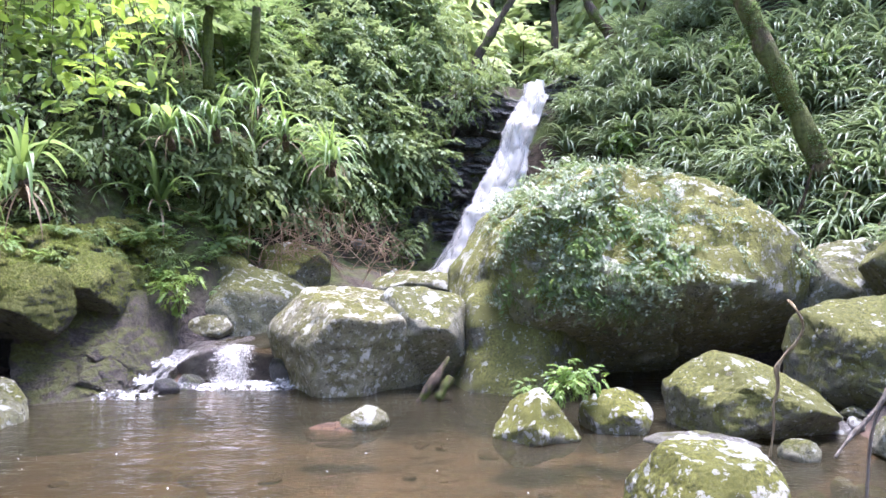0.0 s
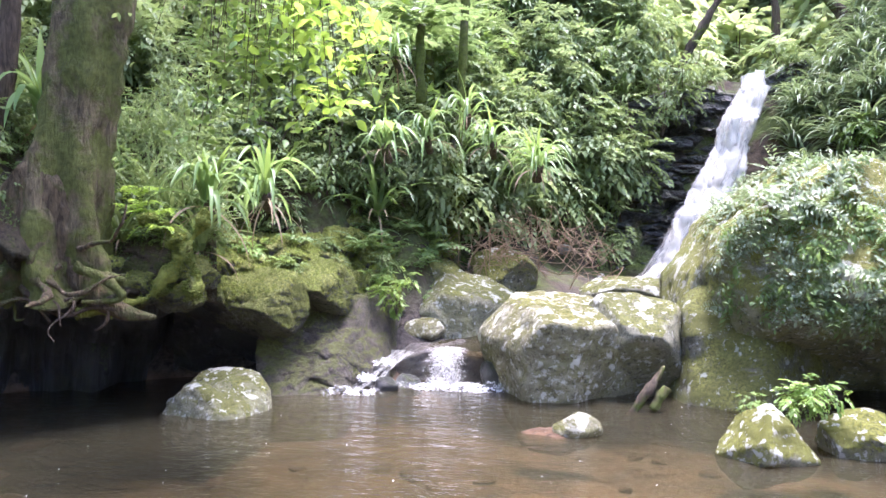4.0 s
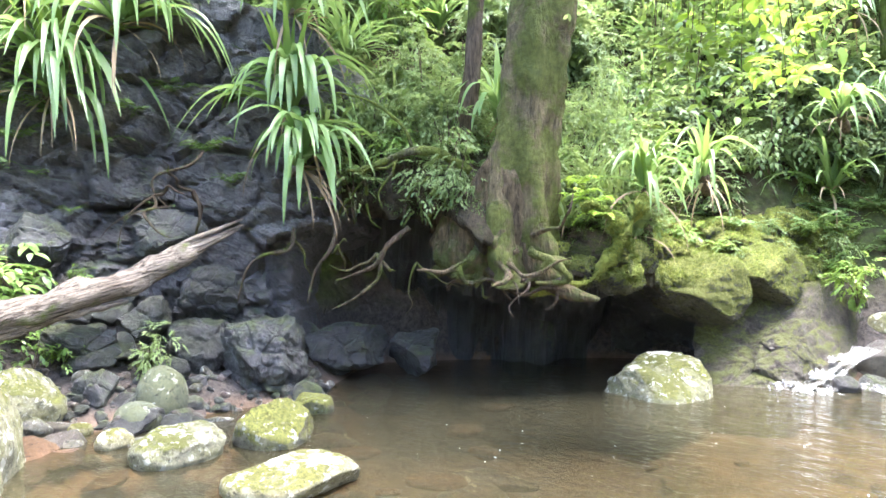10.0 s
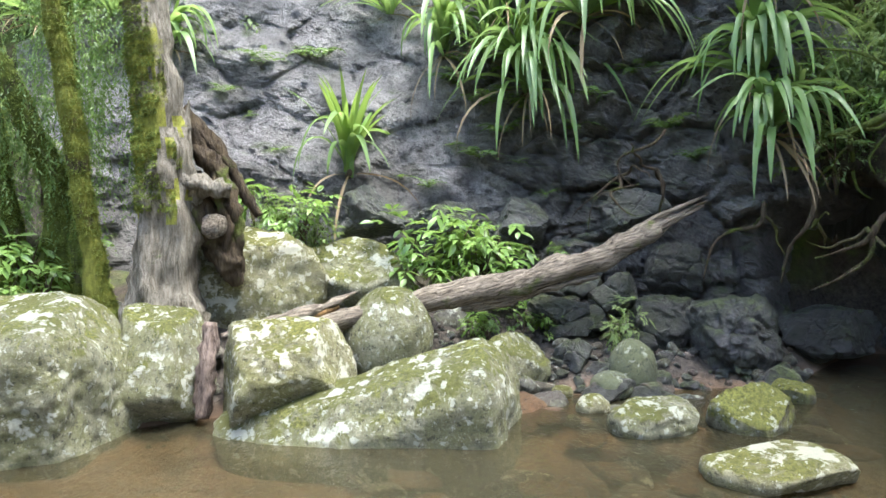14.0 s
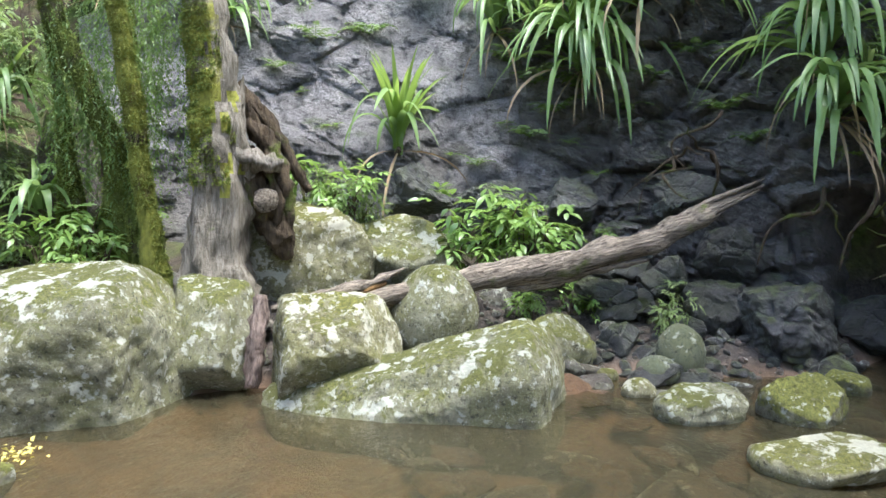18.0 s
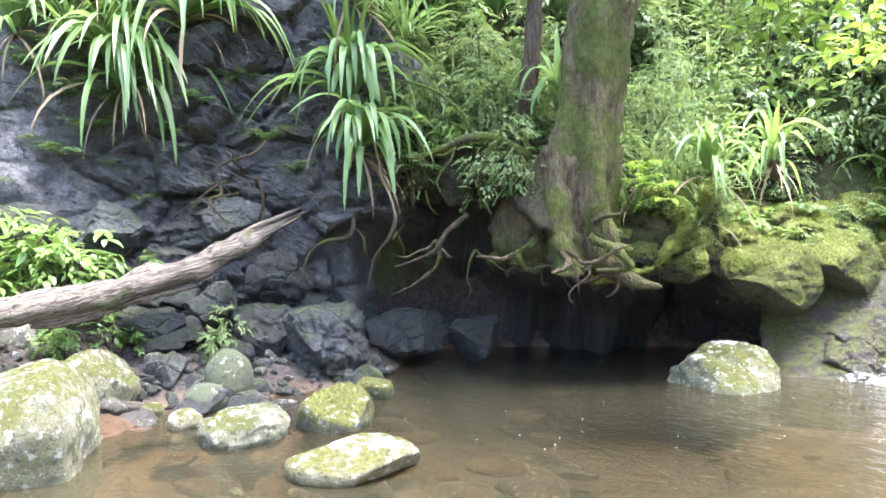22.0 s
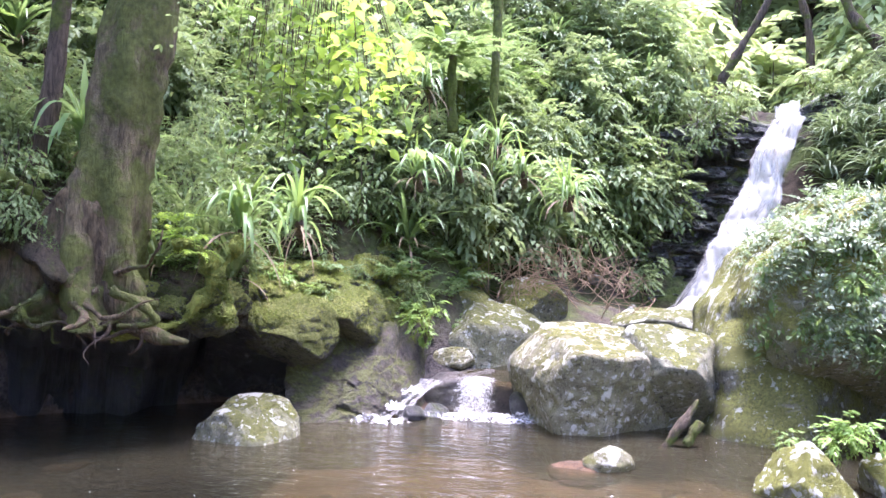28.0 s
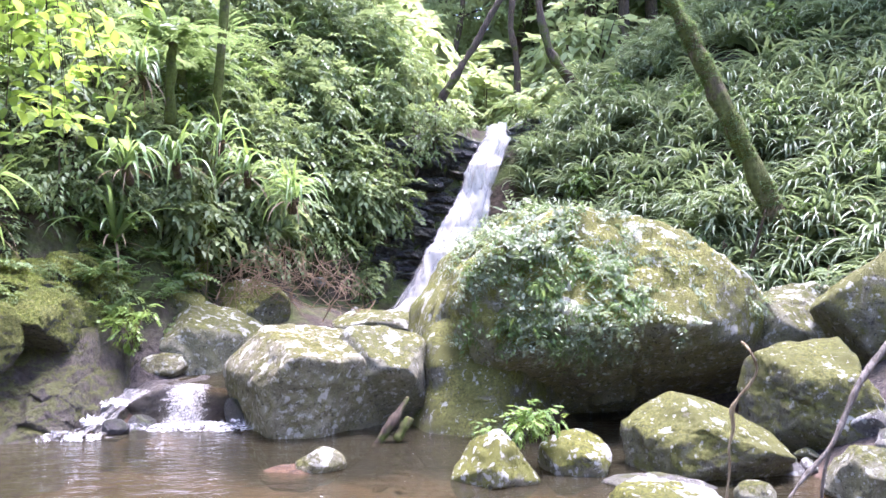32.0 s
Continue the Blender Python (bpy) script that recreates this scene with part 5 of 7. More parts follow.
for i, (pts, r, end, mat) in enumerate((
    ([(-7.0, -1.95, 1.98), (-6.95, -1.72, 2.0), (-6.95, -1.5, 1.96), (-6.97, -1.38, 1.93)], 0.12, 0.5, BARK_GREY),
    ([(-7.1, -1.8, 2.5), (-7.15, -1.62, 2.25), (-7.12, -1.48, 2.02), (-7.1, -1.38, 1.75), (-7.12, -1.36, 1.5), (-7.15, -1.4, 1.25)], 0.10, 0.45, ROOT),
    ([(-7.2, -1.85, 2.7), (-7.3, -1.6, 2.4), (-7.3, -1.35, 2.0), (-7.35, -1.2, 1.7)], 0.09, 0.4, ROOT),
    ([(-7.05, -1.7, 1.9), (-7.12, -1.6, 1.7), (-7.1, -1.52, 1.45), (-7.18, -1.5, 1.15)], 0.08, 0.5, ROOT),
    ([(-7.0, -1.55, 1.95), (-7.05, -1.45, 1.7), (-7.02, -1.44, 1.5), (-7.08, -1.5, 1.3)], 0.05, 0.5, ROOT),
    ([(-7.02, -2.1, 1.1), (-6.95, -2.28, 0.75), (-6.85, -2.42, 0.4)], 0.13, 0.7, BARK_GREY),
    ([(-6.85, -2.05, 0.9), (-6.76, -2.07, 0.6), (-6.74, -2.06, 0.35)], 0.045, 0.6, BARK_GREY),
    ([(-7.0, -1.85, 1.0), (-6.98, -1.7, 0.7), (-7.0, -1.6, 0.45)], 0.10, 0.7, BARK_GREY))):
    v, f = tube(pts, [r * (1 - (1 - end) * k / (len(pts) - 1)) for k in range(len(pts))], 20, 0.8, 7 + i, 13)
    child("root", mesh_from("root", v, f, mat), stump)
child("root_ball", rock_mesh("root_ball", (0.5, 0.42, 1.1), ROOT, 6, detail=5, facets=8, rough=0.12), stump, "tangled brown root mass", pose(-7.2, -1.6, 1.6, 18, 0, 0))
m, pts = along([(-7.15, -1.62, 1.6), (-7.0, -1.55, 1.6), (-6.9, -1.52, 1.6)])
v, f = tube(pts, [0.1, 0.11, 0.095], 16, 0.4, 6, 6)
child("branch_stub", mesh_from("branch_stub", v, f, BARK_LOG), stump, "round broken branch stub", m)
v, f = tube([(-7.0, -1.8, 2.35), (-6.98, -1.74, 2.55), (-6.98, -1.72, 2.75)], [0.05, 0.04, 0.008], 7, 0.6, 5, 9)
child("splinter", mesh_from("splinter", v, f, BARK_GREY), stump)

for pts, r, mat, label in (
    ([(-7.13, -2.6, 0.6), (-7.12, -2.62, 1.05), (-7.1, -2.7, 1.93), (-7.07, -2.79, 2.91), (-7.03, -2.95, 4.2), (-7.0, -3.1, 6.0)], 0.11, BARK_FURRED, "slender tree trunk wrapped in golden-green moss"),
    ([(-7.75, -3.2, 0.7), (-7.78, -3.16, 1.98), (-7.6, -3.5, 3.0), (-7.53, -3.76, 4.0), (-7.5, -4.0, 6.5)], 0.13, BARK_MOSS, "mossy tree trunk hung with moss"),
    ([(-7.6, -2.85, 0.8), (-7.62, -2.9, 2.2), (-7.6, -3.0, 4.2), (-7.5, -3.1, 6.5)], 0.09, BARK_MOSS, "thin mossy tree trunk"),
    ([(-7.9, -3.7, 0.8), (-7.9, -3.75, 2.5), (-7.85, -4.0, 5.0)], 0.08, BARK_MOSS, "thin mossy tree trunk"),
):
    tree = thing("tree", pose(0, 0, 0), label, "tree", "mossy trunks on the west bank")
    brng = random.Random(int(1000 * r))
    for k in range(4):
        p = Vector(pts[-1]).lerp(Vector(pts[-2]), brng.uniform(0.0, 0.6))
        way = Vector((brng.uniform(-1, 1), brng.uniform(-1, 1), brng.uniform(0.4, 1.2)))
        v, f = tube([p, p + way * 0.6 + Vector((0, 0, 0.1)), p + way * 1.2], [r * 0.35, r * 0.25, 0.006], 7, 0.3, k)
        child("limb", mesh_from("limb", v, f, mat), tree)
    v, f = tube(pts, [r * 2.2] + [r * (1 - 0.5 * i / len(pts)) for i in range(1, len(pts))], 16, 0.5, 6, 5, 0.12)
    child("trunk", mesh_from("trunk", v, f, mat), tree)

# the big tree on the undercut bank
oak = thing("tree", pose(0, 0, 0), "large leaning tree with mossy buttress roots over the undercut bank", "tree")
v, f = tube([(-5.34, 5.40, 1.2), (-5.31, 5.37, 1.4), (-5.27, 5.36, 1.75), (-5.22, 5.38, 2.25), (-5.15, 5.45, 2.8), (-5.08, 5.5, 3.4), (-5.02, 5.57, 4.0), (-4.85, 5.7, 5.5), (-4.5, 5.9, 8.0)], [0.50, 0.44, 0.39, 0.34, 0.315, 0.32, 0.325, 0.28, 0.18], 56, 0.16, 15, 5.0, 0.30)
child("trunk", mesh_from("trunk", v, f, BARK_TREE), oak)
for pts, r in (([(-5.3, 5.3, 1.9), (-5.6, 5.2, 1.4), (-5.95, 5.0, 1.25), (-6.15, 4.9, 1.15)], 0.27), ([(-5.2, 5.2, 1.5), (-5.15, 5.05, 1.25), (-5.1, 4.98, 1.08)], 0.17), ([(-5.1, 5.3, 1.5), (-4.85, 5.35, 1.15), (-4.6, 5.4, 1.0), (-4.35, 5.5, 0.95)], 0.16),
               ([(-5.35, 5.2, 1.4), (-5.45, 5.02, 1.2), (-5.5, 4.98, 1.05)], 0.15), ([(-5.32, 5.45, 2.7), (-5.46, 5.36, 2.1), (-5.72, 5.22, 1.7), (-5.95, 5.1, 1.3)], 0.2)):
    v, f = tube(pts, [r * (1 - 0.88 * i / (len(pts) - 1)) for i in range(len(pts))], 14, 0.35, 11)
    child("buttress", mesh_from("buttress", v, f, BARK_FOOT), oak)
child("root_flare", rock_mesh("root_flare", (1.3, 1.0, 1.5), BARK_FOOT, 9, cuts=[((-0.55, -0.45, 0.7), 0.42), ((0.0, -0.9, 0.2), 0.62)], detail=5, facets=6, rough=0.07), oak, "broad foot of the trunk sloping into the bank", pose(-5.66, 5.2, 1.8))
rrng = random.Random(33)
for i in range(5):
    a = rrng.uniform(0, math.pi)
    p = Vector((-5.28 + 0.4 * math.cos(a), 5.28 - 0.38 * math.sin(a), rrng.uniform(1.25, 1.6)))
    way = Vector((math.cos(a) * 1.0 + rrng.gauss(0, 0.3), -0.25 * math.sin(a) + rrng.gauss(0.15, 0.3), rrng.uniform(-0.9, -0.2))).normalized()
    pts = [p + Vector((0, 0.12, 0.1)), p.copy()]
    for _ in range(6):
        way = (way + Vector((rrng.gauss(0, 0.4), rrng.gauss(0.04, 0.28), rrng.gauss(0.05, 0.35)))).normalized()
        p = p + way * rrng.uniform(0.1, 0.2)
        p.z = max(p.z, 0.95)
        pts.append(p.copy())
    r = rrng.uniform(0.02, 0.045)
    v, f = tube(pts, [r * (1 - 0.75 * k / 7) for k in range(8)], 10, 1.0, i, 9)
    child("root", mesh_from("root", v, f, BARK_FOOT), oak)
# twisted roots along the lip and down the dark rock
for i, (pts, r, mat) in enumerate((
    ([(-5.59, 5.01, 2.23), (-5.81, 4.75, 2.45), (-6.02, 4.48, 2.43), (-6.30, 4.25, 2.30), (-6.51, 4.11, 2.27)], 0.075, BARK_MOSS),
    ([(-5.97, 4.55, 2.50), (-6.02, 4.48, 2.70), (-6.26, 4.30, 2.96), (-6.51, 4.12, 3.07), (-6.73, 3.94, 3.13)], 0.03, BARK_MOSS),
    ([(-6.76, 4.09, 1.92), (-6.66, 4.07, 1.68), (-6.61, 3.95, 1.44), (-6.69, 3.82, 1.23), (-6.73, 3.75, 0.90)], 0.042, ROOT),
    ([(-5.99, 4.52, 1.66), (-6.04, 4.28, 1.49), (-6.11, 4.17, 1.29), (-6.31, 4.06, 1.20), (-6.41, 3.89, 1.14)], 0.04, ROOT),
    ([(-6.09, 4.21, 1.35), (-6.10, 4.19, 1.15), (-6.24, 3.98, 0.95), (-6.43, 3.86, 0.85)], 0.03, ROOT),
    ([(-6.96, 3.74, 1.68), (-6.90, 3.64, 1.46), (-7.01, 3.42, 1.41), (-7.09, 3.26, 1.27), (-7.13, 3.17, 0.94)], 0.032, ROOT),
    ([(-7.62, 3.03, 2.50), (-7.57, 2.87, 2.35), (-7.68, 2.56, 2.23), (-7.69, 2.54, 2.07), (-7.64, 2.68, 1.89)], 0.022, ROOT),
    ([(-7.63, 2.73, 1.93), (-7.75, 2.37, 1.85), (-7.78, 2.25, 1.70), (-7.79, 2.21, 1.46)], 0.014, ROOT),
    ([(-5.23, 4.88, 1.26), (-5.07, 4.97, 1.07), (-4.91, 5.06, 0.99), (-4.76, 5.20, 1.06), (-4.55, 5.39, 1.00), (-4.42, 5.49, 0.94)], 0.04, ROOT),
    ([(-4.62, 5.40, 1.27), (-4.72, 5.24, 1.34), (-4.79, 5.17, 1.21), (-4.90, 5.06, 1.10)], 0.06, BARK_TREE),
    ([(-5.41, 4.83, 1.37), (-5.45, 4.71, 1.26), (-5.36, 4.74, 1.11), (-5.16, 4.88, 1.14), (-5.00, 4.97, 0.94)], 0.05, ROOT),
    ([(-4.90, 5.14, 1.42), (-4.63, 5.25, 1.26), (-4.57, 5.30, 1.13), (-4.80, 5.10, 1.11)], 0.07, BARK_TREE))):
    v, f = tube(pts, [0.7 * r * (1 - 0.7 * (k / (len(pts) - 1)) ** 1.5) for k in range(len(pts))], 10, 0.7, 60 + i, 8)
    child("root", mesh_from("root", v, f, mat), oak)
root_web(oak, [(-5.6, 5.0, 1.15), (-5.2, 4.95, 1.15), (-4.9, 5.1, 1.15), (-4.6, 5.25, 1.15)], 21, 2, 0.5, BARK, 0.022, 0.5)
root_web(oak, [(-6.1, 4.7, 1.3), (-6.4, 4.4, 1.4), (-6.7, 4.1, 1.5), (-6.9, 3.7, 1.55)], 23, 2, 0.6, BARK_TREE, 0.02, 0.8)
root_web(oak, [(-6.0, 4.9, 2.3), (-6.3, 4.6, 2.4), (-6.6, 4.4, 2.2)], 25, 3, 0.7, BARK_MOSS, 0.028, 0.3)
root_web(oak, [(-8.0, 2.65, 2.05), (-7.8, 3.0, 2.1)], 27, 3, 0.8, ROOT, 0.022, 0.5)
limb = thing("mossy_branch", pose(0, 0, 0), "crooked dead branch wrapped in bright green moss", "branch")
for i, (pts, r) in enumerate((([(-5.0, 5.25, 1.0), (-4.75, 5.45, 1.05), (-4.55, 5.62, 1.12), (-4.42, 5.74, 1.32), (-4.3, 5.82, 1.5), (-4.24, 5.9, 1.68), (-4.15, 5.94, 1.84), (-4.1, 5.97, 1.92)], 0.085),
                              ([(-4.62, 5.62, 1.82), (-4.52, 5.66, 1.86), (-4.42, 5.74, 1.78), (-4.36, 5.8, 1.66), (-4.3, 5.82, 1.5)], 0.075), ([(-4.3, 5.84, 1.52), (-4.22, 5.86, 1.4), (-4.2, 5.86, 1.25), (-4.22, 5.86, 1.12)], 0.10))):
    v, f = tube(pts, [r * (0.6 + 0.5 * math.sin(2.3 * k + i)) if 0 < k < len(pts) - 1 else r * 0.5 for k in range(len(pts))], 12, 0.9, 13 + i, 8)
    child("limb", mesh_from("limb", v, f, BARK_LIME), limb)
for x, y, z, size, seed in ((-4.72, 5.76, 1.22, (0.5, 0.5, 0.36), 161), (-4.45, 6.0, 1.1, (0.5, 0.5, 0.36), 162), (-4.98, 5.6, 1.42, (0.45, 0.4, 0.32), 163), (-4.4, 6.15, 1.35, (0.55, 0.5, 0.4), 164)):
    rock("rock", x, y, z, size, ROCK_MOSS, seed, "mossy rock held by the roots of the large tree", seed * 31, detail=5, facets=16, sharp=0.5, rough=0.12, group="rocks among the roots")
second = thing("tree", pose(0, 0, 0), "thin brown tree trunk behind the large one", "tree")
v, f = tube([(-6.4, 5.35, 1.6), (-6.29, 5.41, 2.33), (-6.15, 5.57, 3.3), (-6.1, 5.65, 4.6), (-6.0, 5.8, 7)], [0.16, 0.11, 0.10, 0.09, 0.06], 12, 0.25, 16)
child("trunk", mesh_from("trunk", v, f, BARK), second)

# trees by the fall and on the east slope
for name, pts, r, mat, label in (
    ("tree", [(0.55, 17.05, 5.2), (0.73, 16.98, 5.85), (1.15, 16.96, 6.61), (1.62, 16.92, 7.4), (2.7, 16.8, 9.4), (3.9, 16.6, 11.5)], 0.095, BARK, "slender leaning tree above the waterfall"),
    ("tree", [(4.5, 17.4, 5.8), (4.24, 17.49, 6.5), (3.84, 17.59, 7.08), (3.5, 17.66, 7.7), (3.2, 17.8, 9.5), (2.9, 18, 12)], 0.14, BARK, "dark leaning tree above the waterfall"),
    ("tree", [(2.9, 19.2, 5.6), (3.0, 19.2, 7.5), (2.8, 19.2, 9.0), (3.2, 19.4, 12)], 0.10, BARK, "thin crooked tree above the waterfall"),
    ("tree", [(5.6, 9.5, 1.1), (5.42, 9.57, 1.7), (5.13, 9.73, 2.66), (4.69, 9.95, 3.87), (4.23, 10.16, 5.04), (3.6, 10.45, 6.6), (2.9, 10.8, 8.6)], 0.155, BARK_TREE, "leaning mossy tree on the slope of strap-leaved plants"),
    ("tree", [(-2.88, 10.62, 2.27), (-2.88, 10.62, 3.47), (-2.79, 10.64, 4.51), (-2.67, 10.67, 7.72)], 0.1, BARK_MOSS, "thin mossy tree standing in the steep bank"),
    ("tree", [(4.65, 9.9, 1.0), (4.62, 9.95, 1.5), (4.6, 10.0, 2.2)], 0.11, BARK, "short rotten trunk behind the great boulder"),
):
    tree = thing(name, pose(0, 0, 0), label, "tree")
    v, f = tube(pts, [r * 1.25] + [r * (1 - 0.5 * i / len(pts)) for i in range(1, len(pts))], 18, 0.6, r * 90, 4)
    child("trunk", mesh_from("trunk", v, f, mat), tree)
    rng = random.Random(int(r * 1000))
    top = Vector(pts[-2])
    for i in range(0 if r == 0.1 else 3):
        way = Vector((rng.uniform(-1, 1), rng.uniform(-0.6, 0.6), rng.uniform(0.2, 0.8)))
        v, f = tube([top, top + way * 0.8, top + way * 1.5 + Vector((0, 0, 0.4))], [0.05, 0.035, 0.01], 6, 0.2, i)
        child("limb", mesh_from("limb", v, f, mat), tree)
vine = thing("vine", pose(0, 0, 0), "pale twisted vine hanging over the mossy boulders", "vine")
v, f = tube([(2.56, 5.32, 1.12), (2.52, 5.12, 1.07), (2.56, 5.1, 0.95), (2.52, 5.11, 0.84), (2.44, 5.15, 0.72), (2.40, 5.16, 0.63), (2.41, 5.16, 0.5), (2.38, 5.17, 0.36), (2.385, 5.17, 0.22), (2.36, 5.19, -0.05)], [0.010, 0.012, 0.011, 0.013, 0.012, 0.018, 0.010, 0.011, 0.009, 0.010], 7, 0.4, 2, 9)
child("stem", mesh_from("stem", v, f, VINE_BARK), vine)
stick = thing("dead_branch", pose(0, 0, 0), "bare grey dead branch standing in the shallows", "branch")
v, f = tube([(2.25, 4.12, 0.3), (2.38, 4.18, 0.41), (2.56, 4.19, 0.6), (2.69, 4.22, 0.83), (2.80, 4.24, 1.0), (3.0, 4.3, 1.2)], [0.008, 0.013, 0.014, 0.017, 0.024, 0.022], 8, 0.5, 5, 8)
child("stem", mesh_from("stem", v, f, BARK_GREY), stick)
v, f = tube([(2.56, 4.19, 0.6), (2.5, 4.2, 0.35), (2.47, 4.2, -0.2)], [0.012, 0.01, 0.009], 7, 0.3, 5, 8)
child("stem", mesh_from("stem", v, f, BARK_GREY), stick)


# ---- plants ----
def leaf_batch(pos, way, length, width, rng, curl=0.12, loose=0.45, oval=False):
    """Many small leaves at once: each a folded, pointed blade of four triangles. way: where each points."""
    pos, way = np.asarray(pos, float), np.asarray(way, float)
    n = len(pos)
    way /= np.linalg.norm(way, axis=1, keepdims=True) + 1e-9
    up = np.array([0, 0, 1.0]) + rng.normal(0, loose, (n, 3))
    side = np.cross(way, up)
    side /= np.linalg.norm(side, axis=1, keepdims=True) + 1e-9
    nrm = np.cross(side, way)
    length, width = np.broadcast_to(length, n)[:, None], np.broadcast_to(width, n)[:, None]
    base = pos
    mid = pos + way * length * 0.45 + nrm * length * curl * 0.5
    tip = pos + way * length - nrm * length * curl
    if oval:
        low, high = pos + way * length * 0.22 + nrm * length * curl * 0.3, pos + way * length * 0.72 + nrm * length * curl * 0.1
        ring = [base, low + side * width * 0.40, mid + side * width * 0.5, high + side * width * 0.36, tip, high - side * width * 0.36, mid - side * width * 0.5, low - side * width * 0.40, mid - nrm * width * 0.10]
        k = np.arange(n)[:, None] * 9
        return np.stack(ring, 1).reshape(-1, 3), np.concatenate([k + [i, 8, (i + 1) % 8] for i in range(8)], 0)
    left, right = mid + side * width * 0.5 + nrm * width * 0.12, mid - side * width * 0.5 + nrm * width * 0.12
    verts = np.stack([base, left, tip, right, mid], 1).reshape(-1, 3)
    k = np.arange(n)[:, None] * 5
    tris = np.concatenate([k + [0, 4, 1], k + [1, 4, 2], k + [0, 3, 4], k + [3, 2, 4]], 0)
    return verts, tris


def leaf_mesh(name, verts, tris, mat):
    me = bpy.data.meshes.new(name)
    n, m = len(verts), len(tris)
    me.vertices.add(n)
    me.vertices.foreach_set("co", np.asarray(verts, np.float32).ravel())
    me.loops.add(3 * m)
    me.loops.foreach_set("vertex_index", np.asarray(tris, np.int32).ravel())
    me.polygons.add(m)
    me.polygons.foreach_set("loop_start", np.arange(0, 3 * m, 3, dtype=np.int32))
    me.update(calc_edges=True)
    me.materials.append(mat)
    return me


def ball_points(rng, n, lumps=7):
    """Points in a few overlapping lumps, for an uneven crown of about one metre across."""
    c = rng.normal(0, 0.24, (lumps, 3)) * [1, 1, 0.8]
    r = rng.uniform(0.16, 0.34, lumps)
    i = rng.integers(0, lumps, n)
    d = rng.normal(0, 1, (n, 3))
    d /= np.linalg.norm(d, axis=1, keepdims=True)
    p = c[i] + d * (r[i] * rng.uniform(0.55, 1.0, n) ** 0.5)[:, None]
    return p, d


def spray_points(rng, p, d, per, reach, hang):
    """Leaves set in two rows along drooping twigs: places and ways of the leaves."""
    n = len(p)
    d = d * [1, 1, 0.7] + rng.normal(0, 0.35, (n, 3)) - [0, 0, hang]
    d /= np.linalg.norm(d, axis=1, keepdims=True)
    side = np.cross(d, [0, 0, 1.0])
    side /= np.linalg.norm(side, axis=1, keepdims=True) + 1e-6
    P, W = [], []
    for i in range(per):
        t = (i + 0.5) / per
        q = p + d * reach * t - np.array([0, 0, 1.0]) * reach * 0.45 * t * t
        for s in (-1, 1):
            P.append(q + side * s * 0.01)
            W.append(d * (0.55 + 0.6 * t) + side * s * (1.0 - 0.5 * t) - [0, 0, 0.15 + 0.35 * t])
    return np.concatenate(P), np.concatenate(W)


def shrub_meshes(count, seed, leaves, size, mat, stem_mat, hang=0.25, per=5):
    """Shapes of a shrub about one metre high and wide: stems and sprays of leaves."""
    made = []
    for s in range(count):
        rng = np.random.default_rng(seed + s)
        p, d = ball_points(rng, leaves // (2 * per), 9)
        p = p * 0.92 + [0, 0, 0.5]
        q, way = spray_points(rng, p, d, per, size * 0.42 * per, hang)
        n = len(q)
        v, t = leaf_batch(q, way + rng.normal(0, 0.14, (n, 3)), rng.uniform(0.75, 1.25, n) * size, rng.uniform(0.38, 0.5, n) * size, rng, 0.14, 0.22, size > 0.13)
        stems = []
        for _ in range(6):
            e = p[rng.integers(0, len(p))]
            stems.append(tube([(0, 0, -0.25), (e[0] * 0.4, e[1] * 0.4, 0.2), tuple(e)], [0.022, 0.014, 0.004], 5))
        sv, sf = joined(stems)
        made.append((mesh_from("stem", sv, sf, stem_mat), leaf_mesh("foliage", v, t, mat)))
    return made


def put_shrub(shapes, x, y, z, scale, rng, label, group, name="shrub", tilt=0.0):
    me_s, me_f = shapes[rng.randrange(len(shapes))]
    ob = thing(name, pose(x, y, z, rng.uniform(-12, 12) + tilt, rng.uniform(-12, 12), rng.uniform(0, 360)) @ Matrix.Scale(scale, 4), label, name.replace("_", " "), group)
    child("stem", me_s, ob)
    child("foliage", me_f, ob)
    return ob


FAR_LEAVES = {}


def far_shrub(shapes, key, x, y, z, scale, rng):
    """Adds a shrub's leaves to the joined far undergrowth."""
    me = shapes[rng.randrange(len(shapes))][1]
    v = np.zeros(3 * len(me.vertices), np.float32)
    me.vertices.foreach_get("co", v)
    t = np.zeros(len(me.loops), np.int32)
    me.loops.foreach_get("vertex_index", t)
    a, c = rng.uniform(0, 2 * math.pi), scale
    turn = np.array([[math.cos(a), -math.sin(a), 0], [math.sin(a), math.cos(a), 0], [0, 0, 1]]) * c
    FAR_LEAVES.setdefault(key, []).append((v.reshape(-1, 3) @ turn.T + [x, y, z], t.reshape(-1, 3)))


def far_lily(shapes, x, y, z, scale, rng, key="lily"):
    """Adds a tussock's leaves to the joined far lilies."""
    me = shapes[rng.randrange(len(shapes))][0]
    v = np.zeros(3 * len(me.vertices), np.float32)
    me.vertices.foreach_get("co", v)
    me.calc_loop_triangles()
    t = np.zeros(3 * len(me.loop_triangles), np.int32)
    me.loop_triangles.foreach_get("vertices", t)
    a = rng.uniform(0, 2 * math.pi)
    turn = np.array([[math.cos(a), -math.sin(a), 0], [math.sin(a), math.cos(a), 0], [0, 0, 1]]) * scale
    FAR_LEAVES.setdefault(key, []).append((v.reshape(-1, 3) @ turn.T + [x, y, z], t.reshape(-1, 3)))


